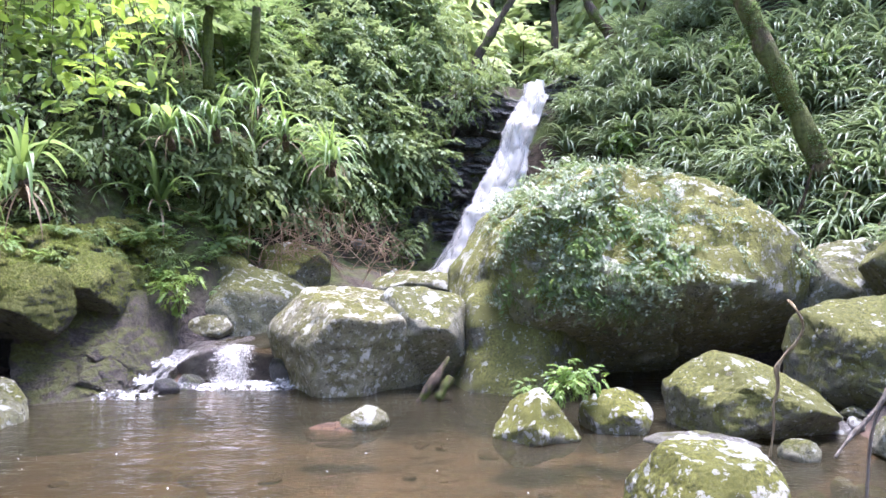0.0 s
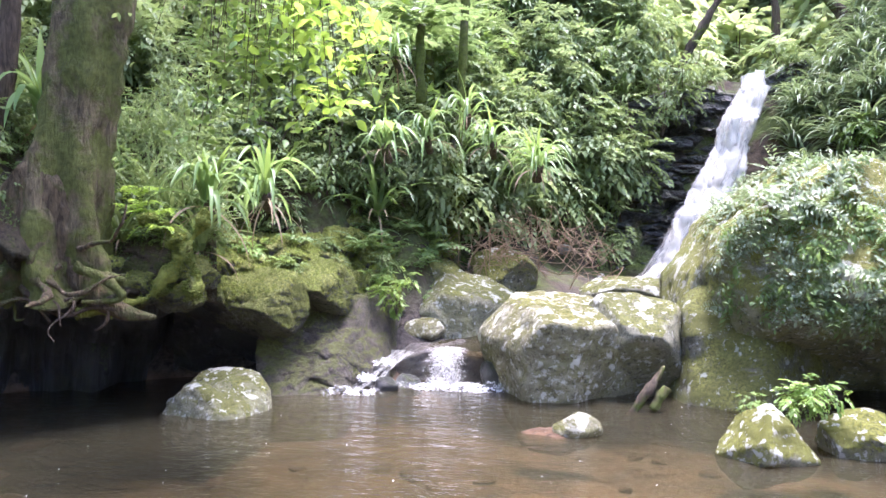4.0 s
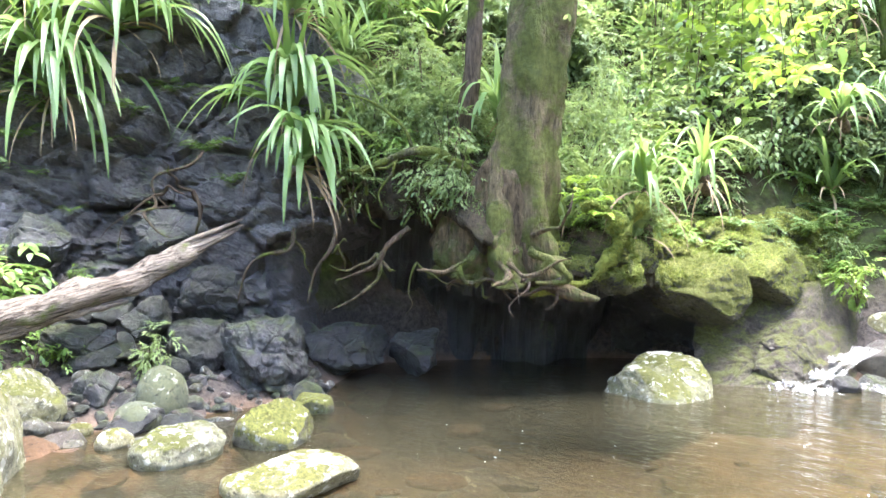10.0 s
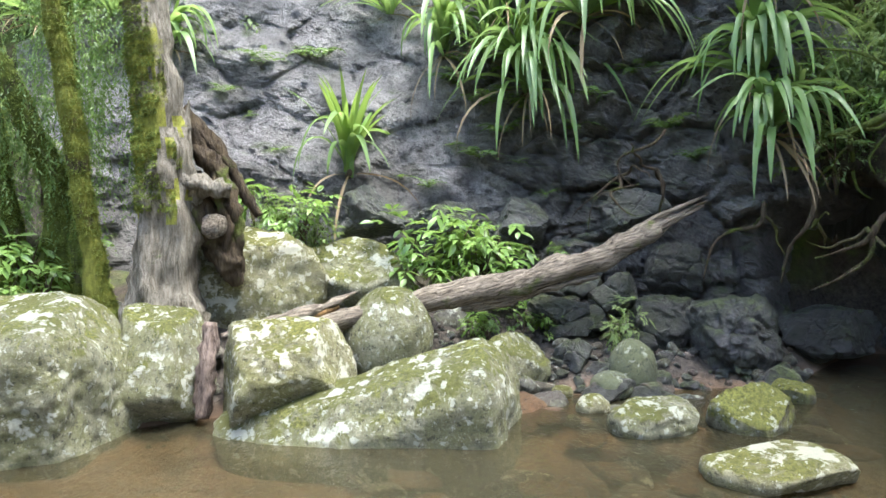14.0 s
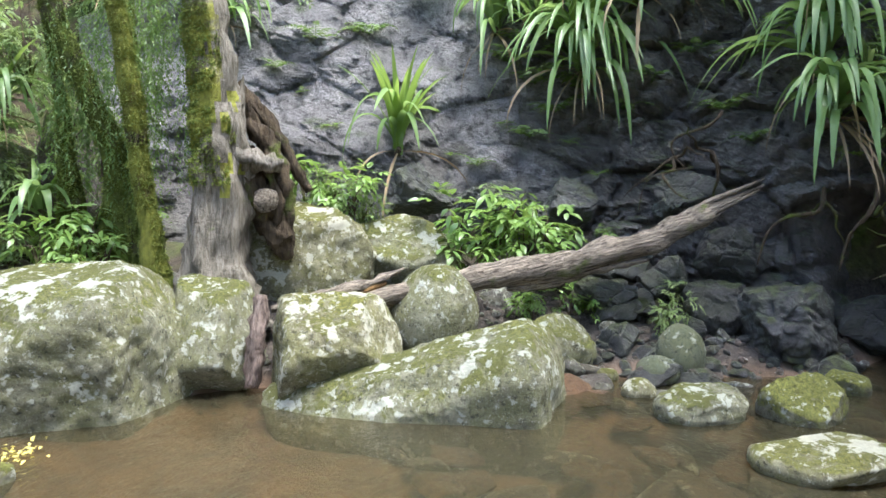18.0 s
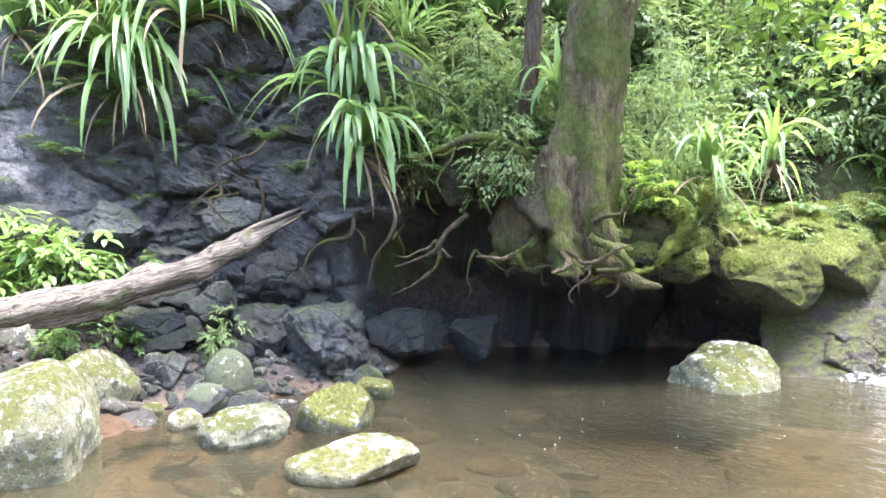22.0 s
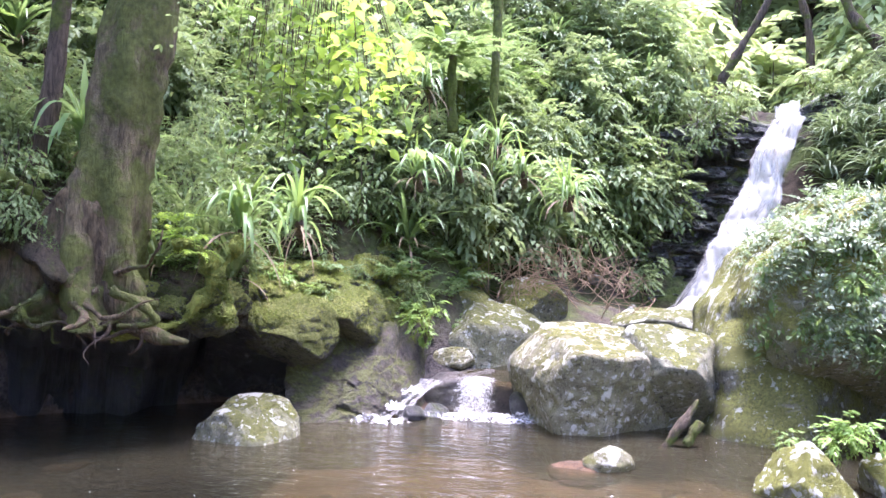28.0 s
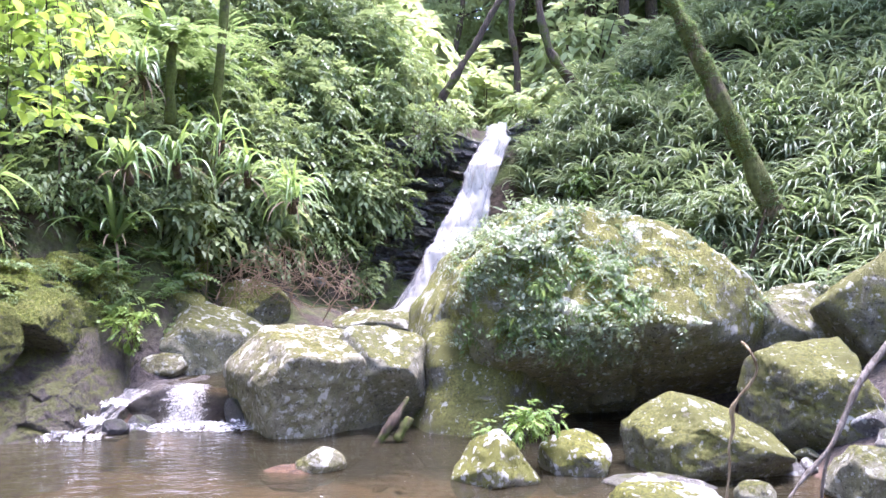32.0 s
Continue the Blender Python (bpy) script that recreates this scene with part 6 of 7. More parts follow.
def finish_far(key, mat, label):
    vs, ts, n = [], [], 0
    for v, t in FAR_LEAVES.get(key, []):
        vs.append(v)
        ts.append(t + n)
        n += len(v)
    if vs:
        tagged(new("undergrowth", leaf_mesh("undergrowth", np.concatenate(vs), np.concatenate(ts), mat)), label, "undergrowth", kind="stuff")


def strap_leaf(length, width, rise, droop, segs=9, twist=0.0, hang=0.0):
    """One long strap-shaped leaf that rises and arches over, along +x, keeled: verts and faces."""
    verts, faces = [], []
    x = z = 0.0
    a = rise
    for i in range(segs + 1):
        t = i / segs
        w = width * (0.45 + 0.55 * min(1, t * 4)) * (1 - max(0, t - 0.55) / 0.45) ** 0.7 + 0.001
        s, c = math.sin(twist * t), math.cos(twist * t)
        verts += [(x, w * 0.5 * c, z + 0.18 * w + 0.5 * w * s), (x, 0, z), (x, -w * 0.5 * c, z + 0.18 * w - 0.5 * w * s)]
        x += math.cos(a) * length / segs
        z += math.sin(a) * length / segs
        a -= droop * ((1 - hang) * (0.5 + t) / segs + hang * math.exp(-((t - 0.38) / 0.2) ** 2) / (0.354 * segs))
    for i in range(segs):
        k = i * 3
        faces += [(k, k + 3, k + 4, k + 1), (k + 1, k + 4, k + 5, k + 2)]
    return verts, faces


def turned(vf, m):
    return [m @ Vector(v) for v in vf[0]], vf[1]


def lily_shape(seed, leaves, length, width, mat=None, dry=4, droop=(1.2, 2.6), segs=7):
    """A tussock of strap leaves, joined: green leaves and dry ones."""
    rng = random.Random(seed)
    green, brown = [], []
    for i in range(leaves):
        rise = radians(rng.uniform(35, 88))
        vf = strap_leaf(length * rng.uniform(0.6, 1.1), width * rng.uniform(0.8, 1.2), rise, rng.uniform(*droop), segs, rng.uniform(-0.6, 0.6))
        green.append(turned(vf, pose(rng.uniform(-0.04, 0.04), rng.uniform(-0.04, 0.04), 0, 0, 0, rng.uniform(0, 360))))
    for i in range(dry):
        vf = strap_leaf(length * rng.uniform(0.5, 0.9), width * 0.6, radians(rng.uniform(-20, 30)), rng.uniform(1.4, 2.2), segs, rng.uniform(-1, 1))
        brown.append(turned(vf, pose(0, 0, 0, 0, 0, rng.uniform(0, 360))))
    return mesh_from("leaf_tuft", *joined(green), mat or STRAP), (mesh_from("dry_leaf_tuft", *joined(brown), STRAP_DRY) if dry else None)


def put_lily(shapes, x, y, z, scale, rng, label, group, lean=(0, 0), name="strap_leaved_lily"):
    me_g, me_b = shapes[rng.randrange(len(shapes))]
    ob = thing(name, pose(x, y, z, lean[0], lean[1], rng.uniform(0, 360) if lean == (0, 0) else 0) @ pose(0, 0, 0, 0, 0, rng.uniform(0, 360)) @ Matrix.Scale(scale, 4), label, "lily", group)
    child("leaf_tuft", me_g, ob)
    if me_b:
        child("dry_leaf_tuft", me_b, ob, "dead brown strap leaves")
    return ob


SHRUB_DARK = shrub_meshes(4, 100, 900, 0.105, LEAF_DARK, BARK)
SHRUB_MID = shrub_meshes(5, 200, 900, 0.1, LEAF_MID, BARK)
SHRUB_FRESH = shrub_meshes(3, 300, 420, 0.14, LEAF_FRESH, BARK, 0.2, 4)
LILIES = [lily_shape(400 + i, 46, 1.1, 0.042) for i in range(5)]
LILIES_DARK = [lily_shape(440 + i, 44, 0.9, 0.04, STRAP_DARK, 4, (1.9, 3.3)) for i in range(5)]
LILIES_FRESH = [lily_shape(420 + i, 30, 1.0, 0.05, LEAF_MID, 3) for i in range(3)]


def cover(count, a0, a1, r0, r1, seed, pick, low=0.4, accept=None):
    """Scatter plants over a stretch of bank; pick(rng, x, y, z) plants one."""
    rng = random.Random(seed)
    done = 0
    for _ in range(count * 6):
        az, r = rng.uniform(a0, a1), rng.uniform(r0, r1)
        x, y = polar(az, r).xy
        z = ground_z(x, y)
        if z < low or (accept and not accept(az, r, z)):
            continue
        pick(rng, x, y, z)
        done += 1
        if done >= count:
            break


def bank_plant(rng, x, y, z):
    k = rng.random()
    far = math.hypot(x, y) > 10.9
    if k < 0.42:
        if far:
            far_shrub(SHRUB_MID, "mid", x, y, z - 0.1, rng.uniform(0.8, 1.6), rng)
        else:
            put_shrub(SHRUB_MID, x, y, z - 0.1, rng.uniform(0.6, 1.2), rng, "dense green shrub with small glossy leaves on the steep bank", "shrubs on the bank")
    elif k < 0.66:
        if far:
            far_shrub(SHRUB_DARK, "dark", x, y, z - 0.1, rng.uniform(0.9, 1.8), rng)
        else:
            put_shrub(SHRUB_DARK, x, y, z - 0.1, rng.uniform(0.7, 1.3), rng, "dense dark green shrub on the steep bank", "shrubs on the bank")
    elif k < 0.73:
        if far:
            far_shrub(SHRUB_FRESH, "fresh", x, y, z - 0.1, rng.uniform(0.7, 1.3), rng)
        else:
            put_shrub(SHRUB_FRESH, x, y, z - 0.1, rng.uniform(0.5, 0.9), rng, "light green leafy shrub on the steep bank", "shrubs on the bank")
    elif math.hypot(x, y) > 13.2:
        far_lily(LILIES, x, y, z + 0.15, rng.uniform(0.8, 1.3), rng)
    else:
        put_lily(LILIES, x, y, z + 0.15, rng.uniform(0.8, 1.3), rng, "tussock of long arching strap leaves on the bank", "lilies on the bank")


cover(300, 1.0, 35, 9.9, 18, 11, bank_plant, 1.9, lambda az, r, z: az > 3.0 or r > 15.2)
cover(70, 35, 60, 9.3, 13.5, 12, bank_plant, 2.0)


def slope_lily(rng, x, y, z):
    k = rng.random()
    if k < 0.92 and math.hypot(x, y) > 11.6:
        far_lily(LILIES_DARK, x, y, z + 0.12, rng.uniform(0.65, 1.15), rng, "lily_dark")
    elif k < 0.92:
        put_lily(LILIES_DARK, x, y, z + 0.12, rng.uniform(0.65, 1.15), rng, "tussock of long glossy arching strap leaves on the slope", "lilies on the east slope")
    elif k < 0.96:
        far_shrub(SHRUB_DARK, "dark", x, y, z, rng.uniform(0.5, 0.9), rng)
    else:
        far_shrub(SHRUB_FRESH, "fresh", x, y, z, rng.uniform(0.5, 0.8), rng)


cover(950, -42, -9.5, 9.6, 18, 13, slope_lily, 0.9, lambda az, r, z: not (r < 10.3 and -33 < az < -23.5) and (az < -14 or r < 16.5))
cover(45, 56, 112, 11.2, 14, 14, bank_plant, 3.0)
cover(26, 112, 140, 10.5, 14, 15, bank_plant, 1.1)


# ---- trees round the gully ----
def tree_shape(seed, leaves, size, mat, trunk_mat, height=9.0):
    rng = np.random.default_rng(seed)
    r = random.Random(seed)
    bends = [(0, 0, -0.6), (r.uniform(-0.2, 0.2), r.uniform(-0.2, 0.2), height * 0.3), (r.uniform(-0.5, 0.5), r.uniform(-0.5, 0.5), height * 0.6), (r.uniform(-0.8, 0.8), r.uniform(-0.8, 0.8), height * 0.9)]
    v, f = tube(bends, [0.2, 0.15, 0.11, 0.03], 9, 0.2, seed)
    trunk = mesh_from("trunk", v, f, trunk_mat)
    limbs, pos, ways = [], [], []
    for i in range(9):
        a, h = r.uniform(0, 2 * math.pi), r.uniform(0.35, 0.95) * height
        base = Vector((np.interp(h, [b[2] for b in bends], [b[0] for b in bends]), np.interp(h, [b[2] for b in bends], [b[1] for b in bends]), h))
        out = Vector((math.cos(a), math.sin(a), r.uniform(0.1, 0.6))) * r.uniform(1.2, 2.4)
        v, f = tube([base, base + out * 0.5 + Vector((0, 0, 0.15)), base + out], [0.06, 0.04, 0.012], 6, 0.2, i)
        limbs.append(mesh_from("limb", v, f, trunk_mat))
        n = leaves // 9
        p, d = ball_points(rng, n, 8)
        pos.append(p * [2.6, 2.6, 1.7] + np.array(base + out * 0.85))
        ways.append(d * [1, 1, 0.5] + rng.normal(0, 0.5, (n, 3)) - [0, 0, 0.25])
    v, t = leaf_batch(np.concatenate(pos), np.concatenate(ways), rng.uniform(0.7, 1.3, len(np.concatenate(pos))) * size, 0.45 * size, rng)
    return trunk, limbs, leaf_mesh("crown", v, t, mat)


def put_tree(shape, x, y, z, scale, turn, label, group):
    ob = thing("tree", pose(x, y, z, 0, 0, turn) @ Matrix.Scale(scale, 4), label, "tree", group)
    child("trunk", shape[0], ob)
    for me in shape[1]:
        child("limb", me, ob)
    child("crown", shape[2], ob)


# Far crowns get the leaf colour with haze and sunlight in it.
TREES_FAR = [tree_shape(500 + i, 5400, 0.24, LEAF_HAZED, BARK) for i in range(3)]
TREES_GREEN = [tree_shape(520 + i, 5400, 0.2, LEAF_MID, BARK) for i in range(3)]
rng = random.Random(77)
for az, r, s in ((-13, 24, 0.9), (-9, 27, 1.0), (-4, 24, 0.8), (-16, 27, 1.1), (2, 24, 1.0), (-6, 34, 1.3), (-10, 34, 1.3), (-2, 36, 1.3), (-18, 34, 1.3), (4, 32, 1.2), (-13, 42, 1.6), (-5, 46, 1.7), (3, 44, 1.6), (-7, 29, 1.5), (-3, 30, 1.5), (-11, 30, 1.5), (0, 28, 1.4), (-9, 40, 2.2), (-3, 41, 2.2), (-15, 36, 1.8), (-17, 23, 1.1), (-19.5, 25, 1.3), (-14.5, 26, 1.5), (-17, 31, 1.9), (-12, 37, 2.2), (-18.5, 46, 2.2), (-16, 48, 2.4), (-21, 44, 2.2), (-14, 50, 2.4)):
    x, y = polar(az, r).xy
    put_tree(TREES_FAR[rng.randrange(3)], x, y, ground_z(x, y) - 0.4 * s, s, rng.uniform(0, 360), "rainforest tree beyond the fall, light green with haze and sunlight in its colour", "far forest trees")
for az, r, s in ((6, 19, 0.9), (10, 17.5, 0.8), (14, 18.5, 0.9), (19, 17, 0.8), (24, 17, 0.9), (29, 16, 0.8), (34, 16, 0.9), (40, 15, 0.9), (47, 15, 0.9), (54, 15, 0.9), (62, 15.5, 0.9), (70, 16, 1.0), (78, 16, 1.0), (86, 16, 1.0), (95, 16, 1.0), (104, 15.5, 1.0), (112, 15, 1.0), (120, 15, 1.0), (128, 14.5, 1.0), (137, 14, 1.0), (150, 14, 1.0), (165, 14, 1.0), (180, 14, 1.0), (-165, 14, 1.0), (-150, 14, 1.0), (-135, 14, 1.0), (-120, 14, 1.0), (-105, 14, 1.0), (-90, 14, 1.0), (-76, 15, 1.0), (-64, 15, 1.0), (-52, 16, 1.0), (-43, 16, 0.9), (-36, 17, 0.9), (-29, 17.5, 0.9), (-22, 18.5, 0.9), (12, 24, 1.2), (22, 23, 1.2), (32, 22, 1.2), (-25, 24, 1.2), (-34, 23, 1.2)):
    x, y = polar(az, r).xy
    put_tree(TREES_GREEN[rng.randrange(3)], x, y, ground_z(x, y) - 0.4, s, rng.uniform(0, 360), "green rainforest tree on the gully side", "gully trees")


# ---- large lilies on the west cliff, leaf by leaf ----
STRAPS = [mesh_from("leaf", *strap_leaf(1.0, 0.078, radians(r), d, 14, tw, 0.65), STRAP) for r, d, tw in ((74, 2.75, 0.3), (56, 2.4, -0.4), (82, 2.95, 0.2), (36, 1.95, 0.5), (66, 2.6, -0.2), (14, 1.6, 0.3), (78, 2.3, -0.3))]
STRAPS_UP = [mesh_from("leaf", *strap_leaf(1.0, 0.075, radians(r), d, 9, tw), LEAF_FRESH) for r, d, tw in ((84, 0.5, 0.3), (76, 0.9, -0.4), (68, 0.8, 0.2))]
STRAPS_DRY = [mesh_from("dead_leaf", *strap_leaf(1.0, 0.03, radians(r), d, 8, tw), STRAP_DRY) for r, d, tw in ((-30, 1.2, 1.0), (0, 1.9, -1.2))]


def on_cliff(x, y, z):
    """The nearest point of the west cliff behind a place, or the place itself."""
    way = Vector((x, y, 0)).normalized()
    hit, place, normal, _ = bpy.data.objects["cliff_west"].ray_cast(Vector((0, 0, z)), way)
    return place - way * 0.06 if hit and (place - Vector((x, y, z))).length < 1.6 else Vector((x, y, z))


def large_lily(x, y, z, reach, leaves, upright, dead, seed, label, toward=(1.0, 0.3), slim=1.0):
    """A hanging lily; its leaves lean out from the rock, towards the pool."""
    rng = random.Random(seed)
    x, y, z = on_cliff(x, y, z)
    ob = thing("strap_leaved_lily", pose(x, y, z), label, "lily", "large lilies on the west cliff")
    v, f = tube([(-0.3 * toward[0], -0.3 * toward[1], -0.1), (0, 0, 0.0), (0.03, 0, 0.06)], [0.05, 0.05, 0.03], 8, 0.4, seed, 9)
    child("root_stock", mesh_from("root_stock", v, f, BARK), ob)
    face = math.degrees(math.atan2(toward[1], toward[0]))
    for i in range(leaves):
        a = face + rng.gauss(0, 75)
        s = reach * rng.uniform(0.65, 1.1)
        child("leaf", rng.choice(STRAPS), ob, "", pose(rng.uniform(-0.05, 0.05), rng.uniform(-0.05, 0.05), rng.uniform(-0.05, 0.1), 0, rng.uniform(-14, 14), a) @ Matrix.Diagonal((s, slim * rng.uniform(0.8, 1.25), s, 1)))
    for i in range(upright):
        s = reach * rng.uniform(0.5, 0.85)
        child("leaf", rng.choice(STRAPS_UP), ob, "", pose(rng.uniform(-0.04, 0.04), rng.uniform(-0.04, 0.04), 0.05, 0, rng.uniform(-8, 8), rng.uniform(0, 360)) @ Matrix.Diagonal((s, slim * rng.uniform(0.8, 1.2), s, 1)))
    for i in range(dead):
        s = reach * rng.uniform(0.5, 0.9)
        child("dead_leaf", rng.choice(STRAPS_DRY), ob, "dry brown leaf", pose(0, 0, 0, 0, 0, face + rng.gauss(0, 50)) @ Matrix.Scale(s, 4))
    return ob


NORTH_LILIES = [(-2.55, 9.9, 3.45, 0.85), (-1.5, 9.8, 2.65, 0.9), (-3.45, 9.4, 4.25, 0.8), (-3.3, 8.6, 2.85, 0.75), (-2.95, 9.3, 3.05, 0.8), (-2.15, 9.8, 3.0, 0.8), (-1.6, 10.2, 2.7, 0.8)]
HANG = "large lily with long glossy arching leaves hanging from the cliff"
large_lily(-7.07, 3.8, 2.98, 1.65, 56, 18, 8, 1, HANG)
large_lily(-6.9, 3.8, 2.35, 1.35, 48, 2, 9, 2, HANG)
large_lily(-8.0, 1.7, 3.25, 1.8, 90, 18, 14, 3, HANG)
large_lily(-8.4, -0.3, 2.25, 1.6, 10, 26, 3, 4, "lily with stiff upright light green leaves growing on the cliff")
large_lily(-8.4, 2.46, 4.05, 1.7, 50, 14, 8, 5, HANG)
large_lily(-8.75, 0.85, 3.85, 1.5, 26, 12, 5, 6, HANG)
large_lily(-7.4, 4.0, 4.2, 1.6, 26, 8, 5, 7, HANG)
large_lily(-8.6, 1.6, 4.4, 1.5, 26, 10, 5, 8, HANG)
large_lily(-9.1, -2.4, 4.0, 1.3, 20, 8, 3, 9, HANG)
large_lily(-8.5, -5.3, 3.3, 1.3, 16, 20, 3, 10, "lily with stiff upright leaves on the earthy slope")
large_lily(-8.0, -5.4, 2.4, 1.2, 22, 4, 4, 11, "lily with drooping strap leaves on the earthy slope")
large_lily(-8.4, -4.7, 2.6, 1.2, 20, 6, 4, 12, "lily with drooping strap leaves on the earthy slope")
large_lily(-7.9, -4.0, 1.5, 0.9, 14, 4, 1, 13, "small lily with pale arching leaves on the earthy slope")
large_lily(-5.96, 5.85, 2.9, 1.2, 16, 6, 2, 14, "lily with broad pale leaves behind the large tree", (0.5, -0.8))
NORTH = "lily with arching strap leaves on the north bank"
for i, (x, y, z, s) in enumerate(NORTH_LILIES):
    large_lily(x, y, z, s, 22, 4, 5, 40 + i, NORTH, (0.2, -1.0), 0.42)
large_lily(-4.35, 6.3, 2.0, 0.95, 18, 7, 8, 15, "lily with pale strap leaves beside the large tree", (0.4, -0.9), 0.65)
large_lily(-3.95, 6.75, 2.1, 0.95, 18, 7, 8, 16, "lily with pale strap leaves beside the large tree", (0.4, -0.9), 0.65)


# ---- ferns ----
def frond(rng, length, pairs, width, droop):
    """One fern frond along +x: leaflet places and ways."""
    pos, way, ln = [], [], []
    x = z = 0.0
    a = rng.uniform(0.5, 1.1)
    for i in range(pairs):
        t = i / pairs
        x += math.cos(a) * length / pairs
        z += math.sin(a) * length / pairs
        a -= droop / pairs
        for s in (-1, 1):
            pos.append((x, 0, z))
            way.append((0.45, s, -0.15))
            ln.append(width * (1.05 - t) * min(1, 0.4 + 3 * t))
    return np.array(pos), np.array(way), np.array(ln)


def frond_shapes(seed, count, length, mat, pairs=12, width=0.15, droop=1.9):
    """Single fern fronds with leaflets and a midrib, along +x."""
    made = []
    for i in range(count):
        rng, nrng = random.Random(seed + i), np.random.default_rng(seed + i)
        p, w, l = frond(rng, length * rng.uniform(0.85, 1.1), pairs, width, droop * rng.uniform(0.7, 1.2))
        v, t = leaf_batch(p, w, l, l * 0.32 + 0.012, nrng, 0.05)
        rv, rf = tube([(0, 0, 0)] + [tuple(q) for q in p[0::8]], [0.006] * (1 + len(p[0::8])), 3)
        n = len(v)
        tris = [tuple(x) for x in t]
        for face in rf:
            if len(face) == 4:
                tris += [(face[0] + n, face[1] + n, face[2] + n), (face[0] + n, face[2] + n, face[3] + n)]
        made.append(leaf_mesh("frond", np.concatenate([v, np.array([tuple(q) for q in rv])]), np.array(tris), mat))
    return made


FERNS = (frond_shapes(600, 4, 0.6, FERN), 8)
FERNS_BIG = (frond_shapes(620, 3, 1.7, FERN, 24, 0.40, 1.5), 11)
FERNS_LIME = (frond_shapes(660, 3, 0.42, LEAF_LIME, 10, 0.12), 7)
FERNS_SMALL = (frond_shapes(640, 3, 0.34, LEAF_FRESH, 8, 0.11), 6)


def put_fern(kind, x, y, z, s, rng, label, group, rx=0.0, ry=0.0):
    shapes, n = kind
    ob = thing("fern", pose(x, y, z, rx, ry, rng.uniform(0, 360)) @ Matrix.Scale(s, 4), label, "fern", group)
    for i in range(n):
        child("frond", rng.choice(shapes), ob, "", pose(0, 0, 0, rng.uniform(-10, 10), rng.uniform(-12, 12), 360 * i / n + rng.uniform(-18, 18)) @ Matrix.Scale(rng.uniform(0.75, 1.1), 4))
    return ob


def under_plant(rng, x, y, z):
    k = rng.random()
    if k < 0.45:
        put_fern(FERNS, x, y, z, rng.uniform(0.6, 1.1), rng, "green fern on the damp bank", "ferns on the bank")
    elif k < 0.7:
        put_shrub(SHRUB_MID, x, y, z - 0.15, rng.uniform(0.35, 0.7), rng, "low green shrub on the damp bank", "low shrubs on the bank")
    elif k < 0.85:
        put_shrub(SHRUB_FRESH, x, y, z - 0.15, rng.uniform(0.3, 0.5), rng, "low light green shrub on the damp bank", "low shrubs on the bank")
    else:
        put_fern(FERNS_SMALL, x, y, z, rng.uniform(0.7, 1.2), rng, "small light green fern on the damp bank", "ferns on the bank")


cover(34, 9, 33, 9.6, 11.2, 31, under_plant, 1.3)
cover(60, 110, 140, 8.8, 12, 33, under_plant, 0.95)
cover(40, -40, -20, 8.2, 11, 34, under_plant, 0.8)


TREE_OF = {}


def hit_tree(ob):
    """A ray-cast tree of an object, in its own frame, built once."""
    if ob.name not in TREE_OF:
        me = ob.data
        TREE_OF[ob.name] = BVHTree.FromPolygons([v.co.copy() for v in me.vertices], [tuple(p.vertices) for p in me.polygons])
    return TREE_OF[ob.name]


def drop_on(ob_list, x, y, top=9.0):
    """Height of the highest of some untransformed objects over a point."""
    hits = [hit_tree(ob).ray_cast(Vector((x, y, top)), Vector((0, 0, -1)))[0] for ob in ob_list]
    hits = [h.z for h in hits if h is not None]
    return max(hits) if hits else None


bpy.context.view_layer.update()
lip = bpy.data.objects["overhanging_bank"]
cliff = bpy.data.objects["cliff_west"]
rng = random.Random(41)
for i in range(190):
    az, r = rng.uniform(30, 60), rng.uniform(7.3, 10.2)
    x, y = polar(az, r).xy
    if math.hypot(x + 5.25, y - 5.3) < 0.62 or (r < 7.8 and az < 38) or math.hypot(x + 4.4, y - 5.75) < 0.6:
        continue
    z = drop_on([lip], x, y)
    if z is None:
        continue
    k = rng.random()
    if r < 8.4 and k < 0.5:
        put_fern(FERNS_SMALL if k < 0.25 else FERNS, x, y, z - 0.02, rng.uniform(0.5, 0.9), rng, "fern growing on the mossy undercut bank", "ferns on the undercut bank")
    elif k < 0.75:
        put_shrub(SHRUB_MID, x, y, z - 0.15, rng.uniform(0.4, 0.85), rng, "leafy shrub on the undercut bank", "shrubs on the undercut bank")
    elif k < 0.85:
        put_shrub(SHRUB_FRESH, x, y, z - 0.12, rng.uniform(0.3, 0.55), rng, "light green shrub on the undercut bank", "shrubs on the undercut bank")
    else:
        put_lily(LILIES_FRESH, x, y, z, rng.uniform(0.5, 0.85), rng, "tussock of strap leaves on the undercut bank", "lilies on the undercut bank")
for x, y, s in ((-4.6, 6.5, 0.9), (-5.0, 6.6, 1.0)):
    z = drop_on([lip], x, y) or 1.5
    put_lily(LILIES_FRESH, x, y, z, s, rng, "tall tussock of pale strap leaves beside the large tree", "lilies by the tree")

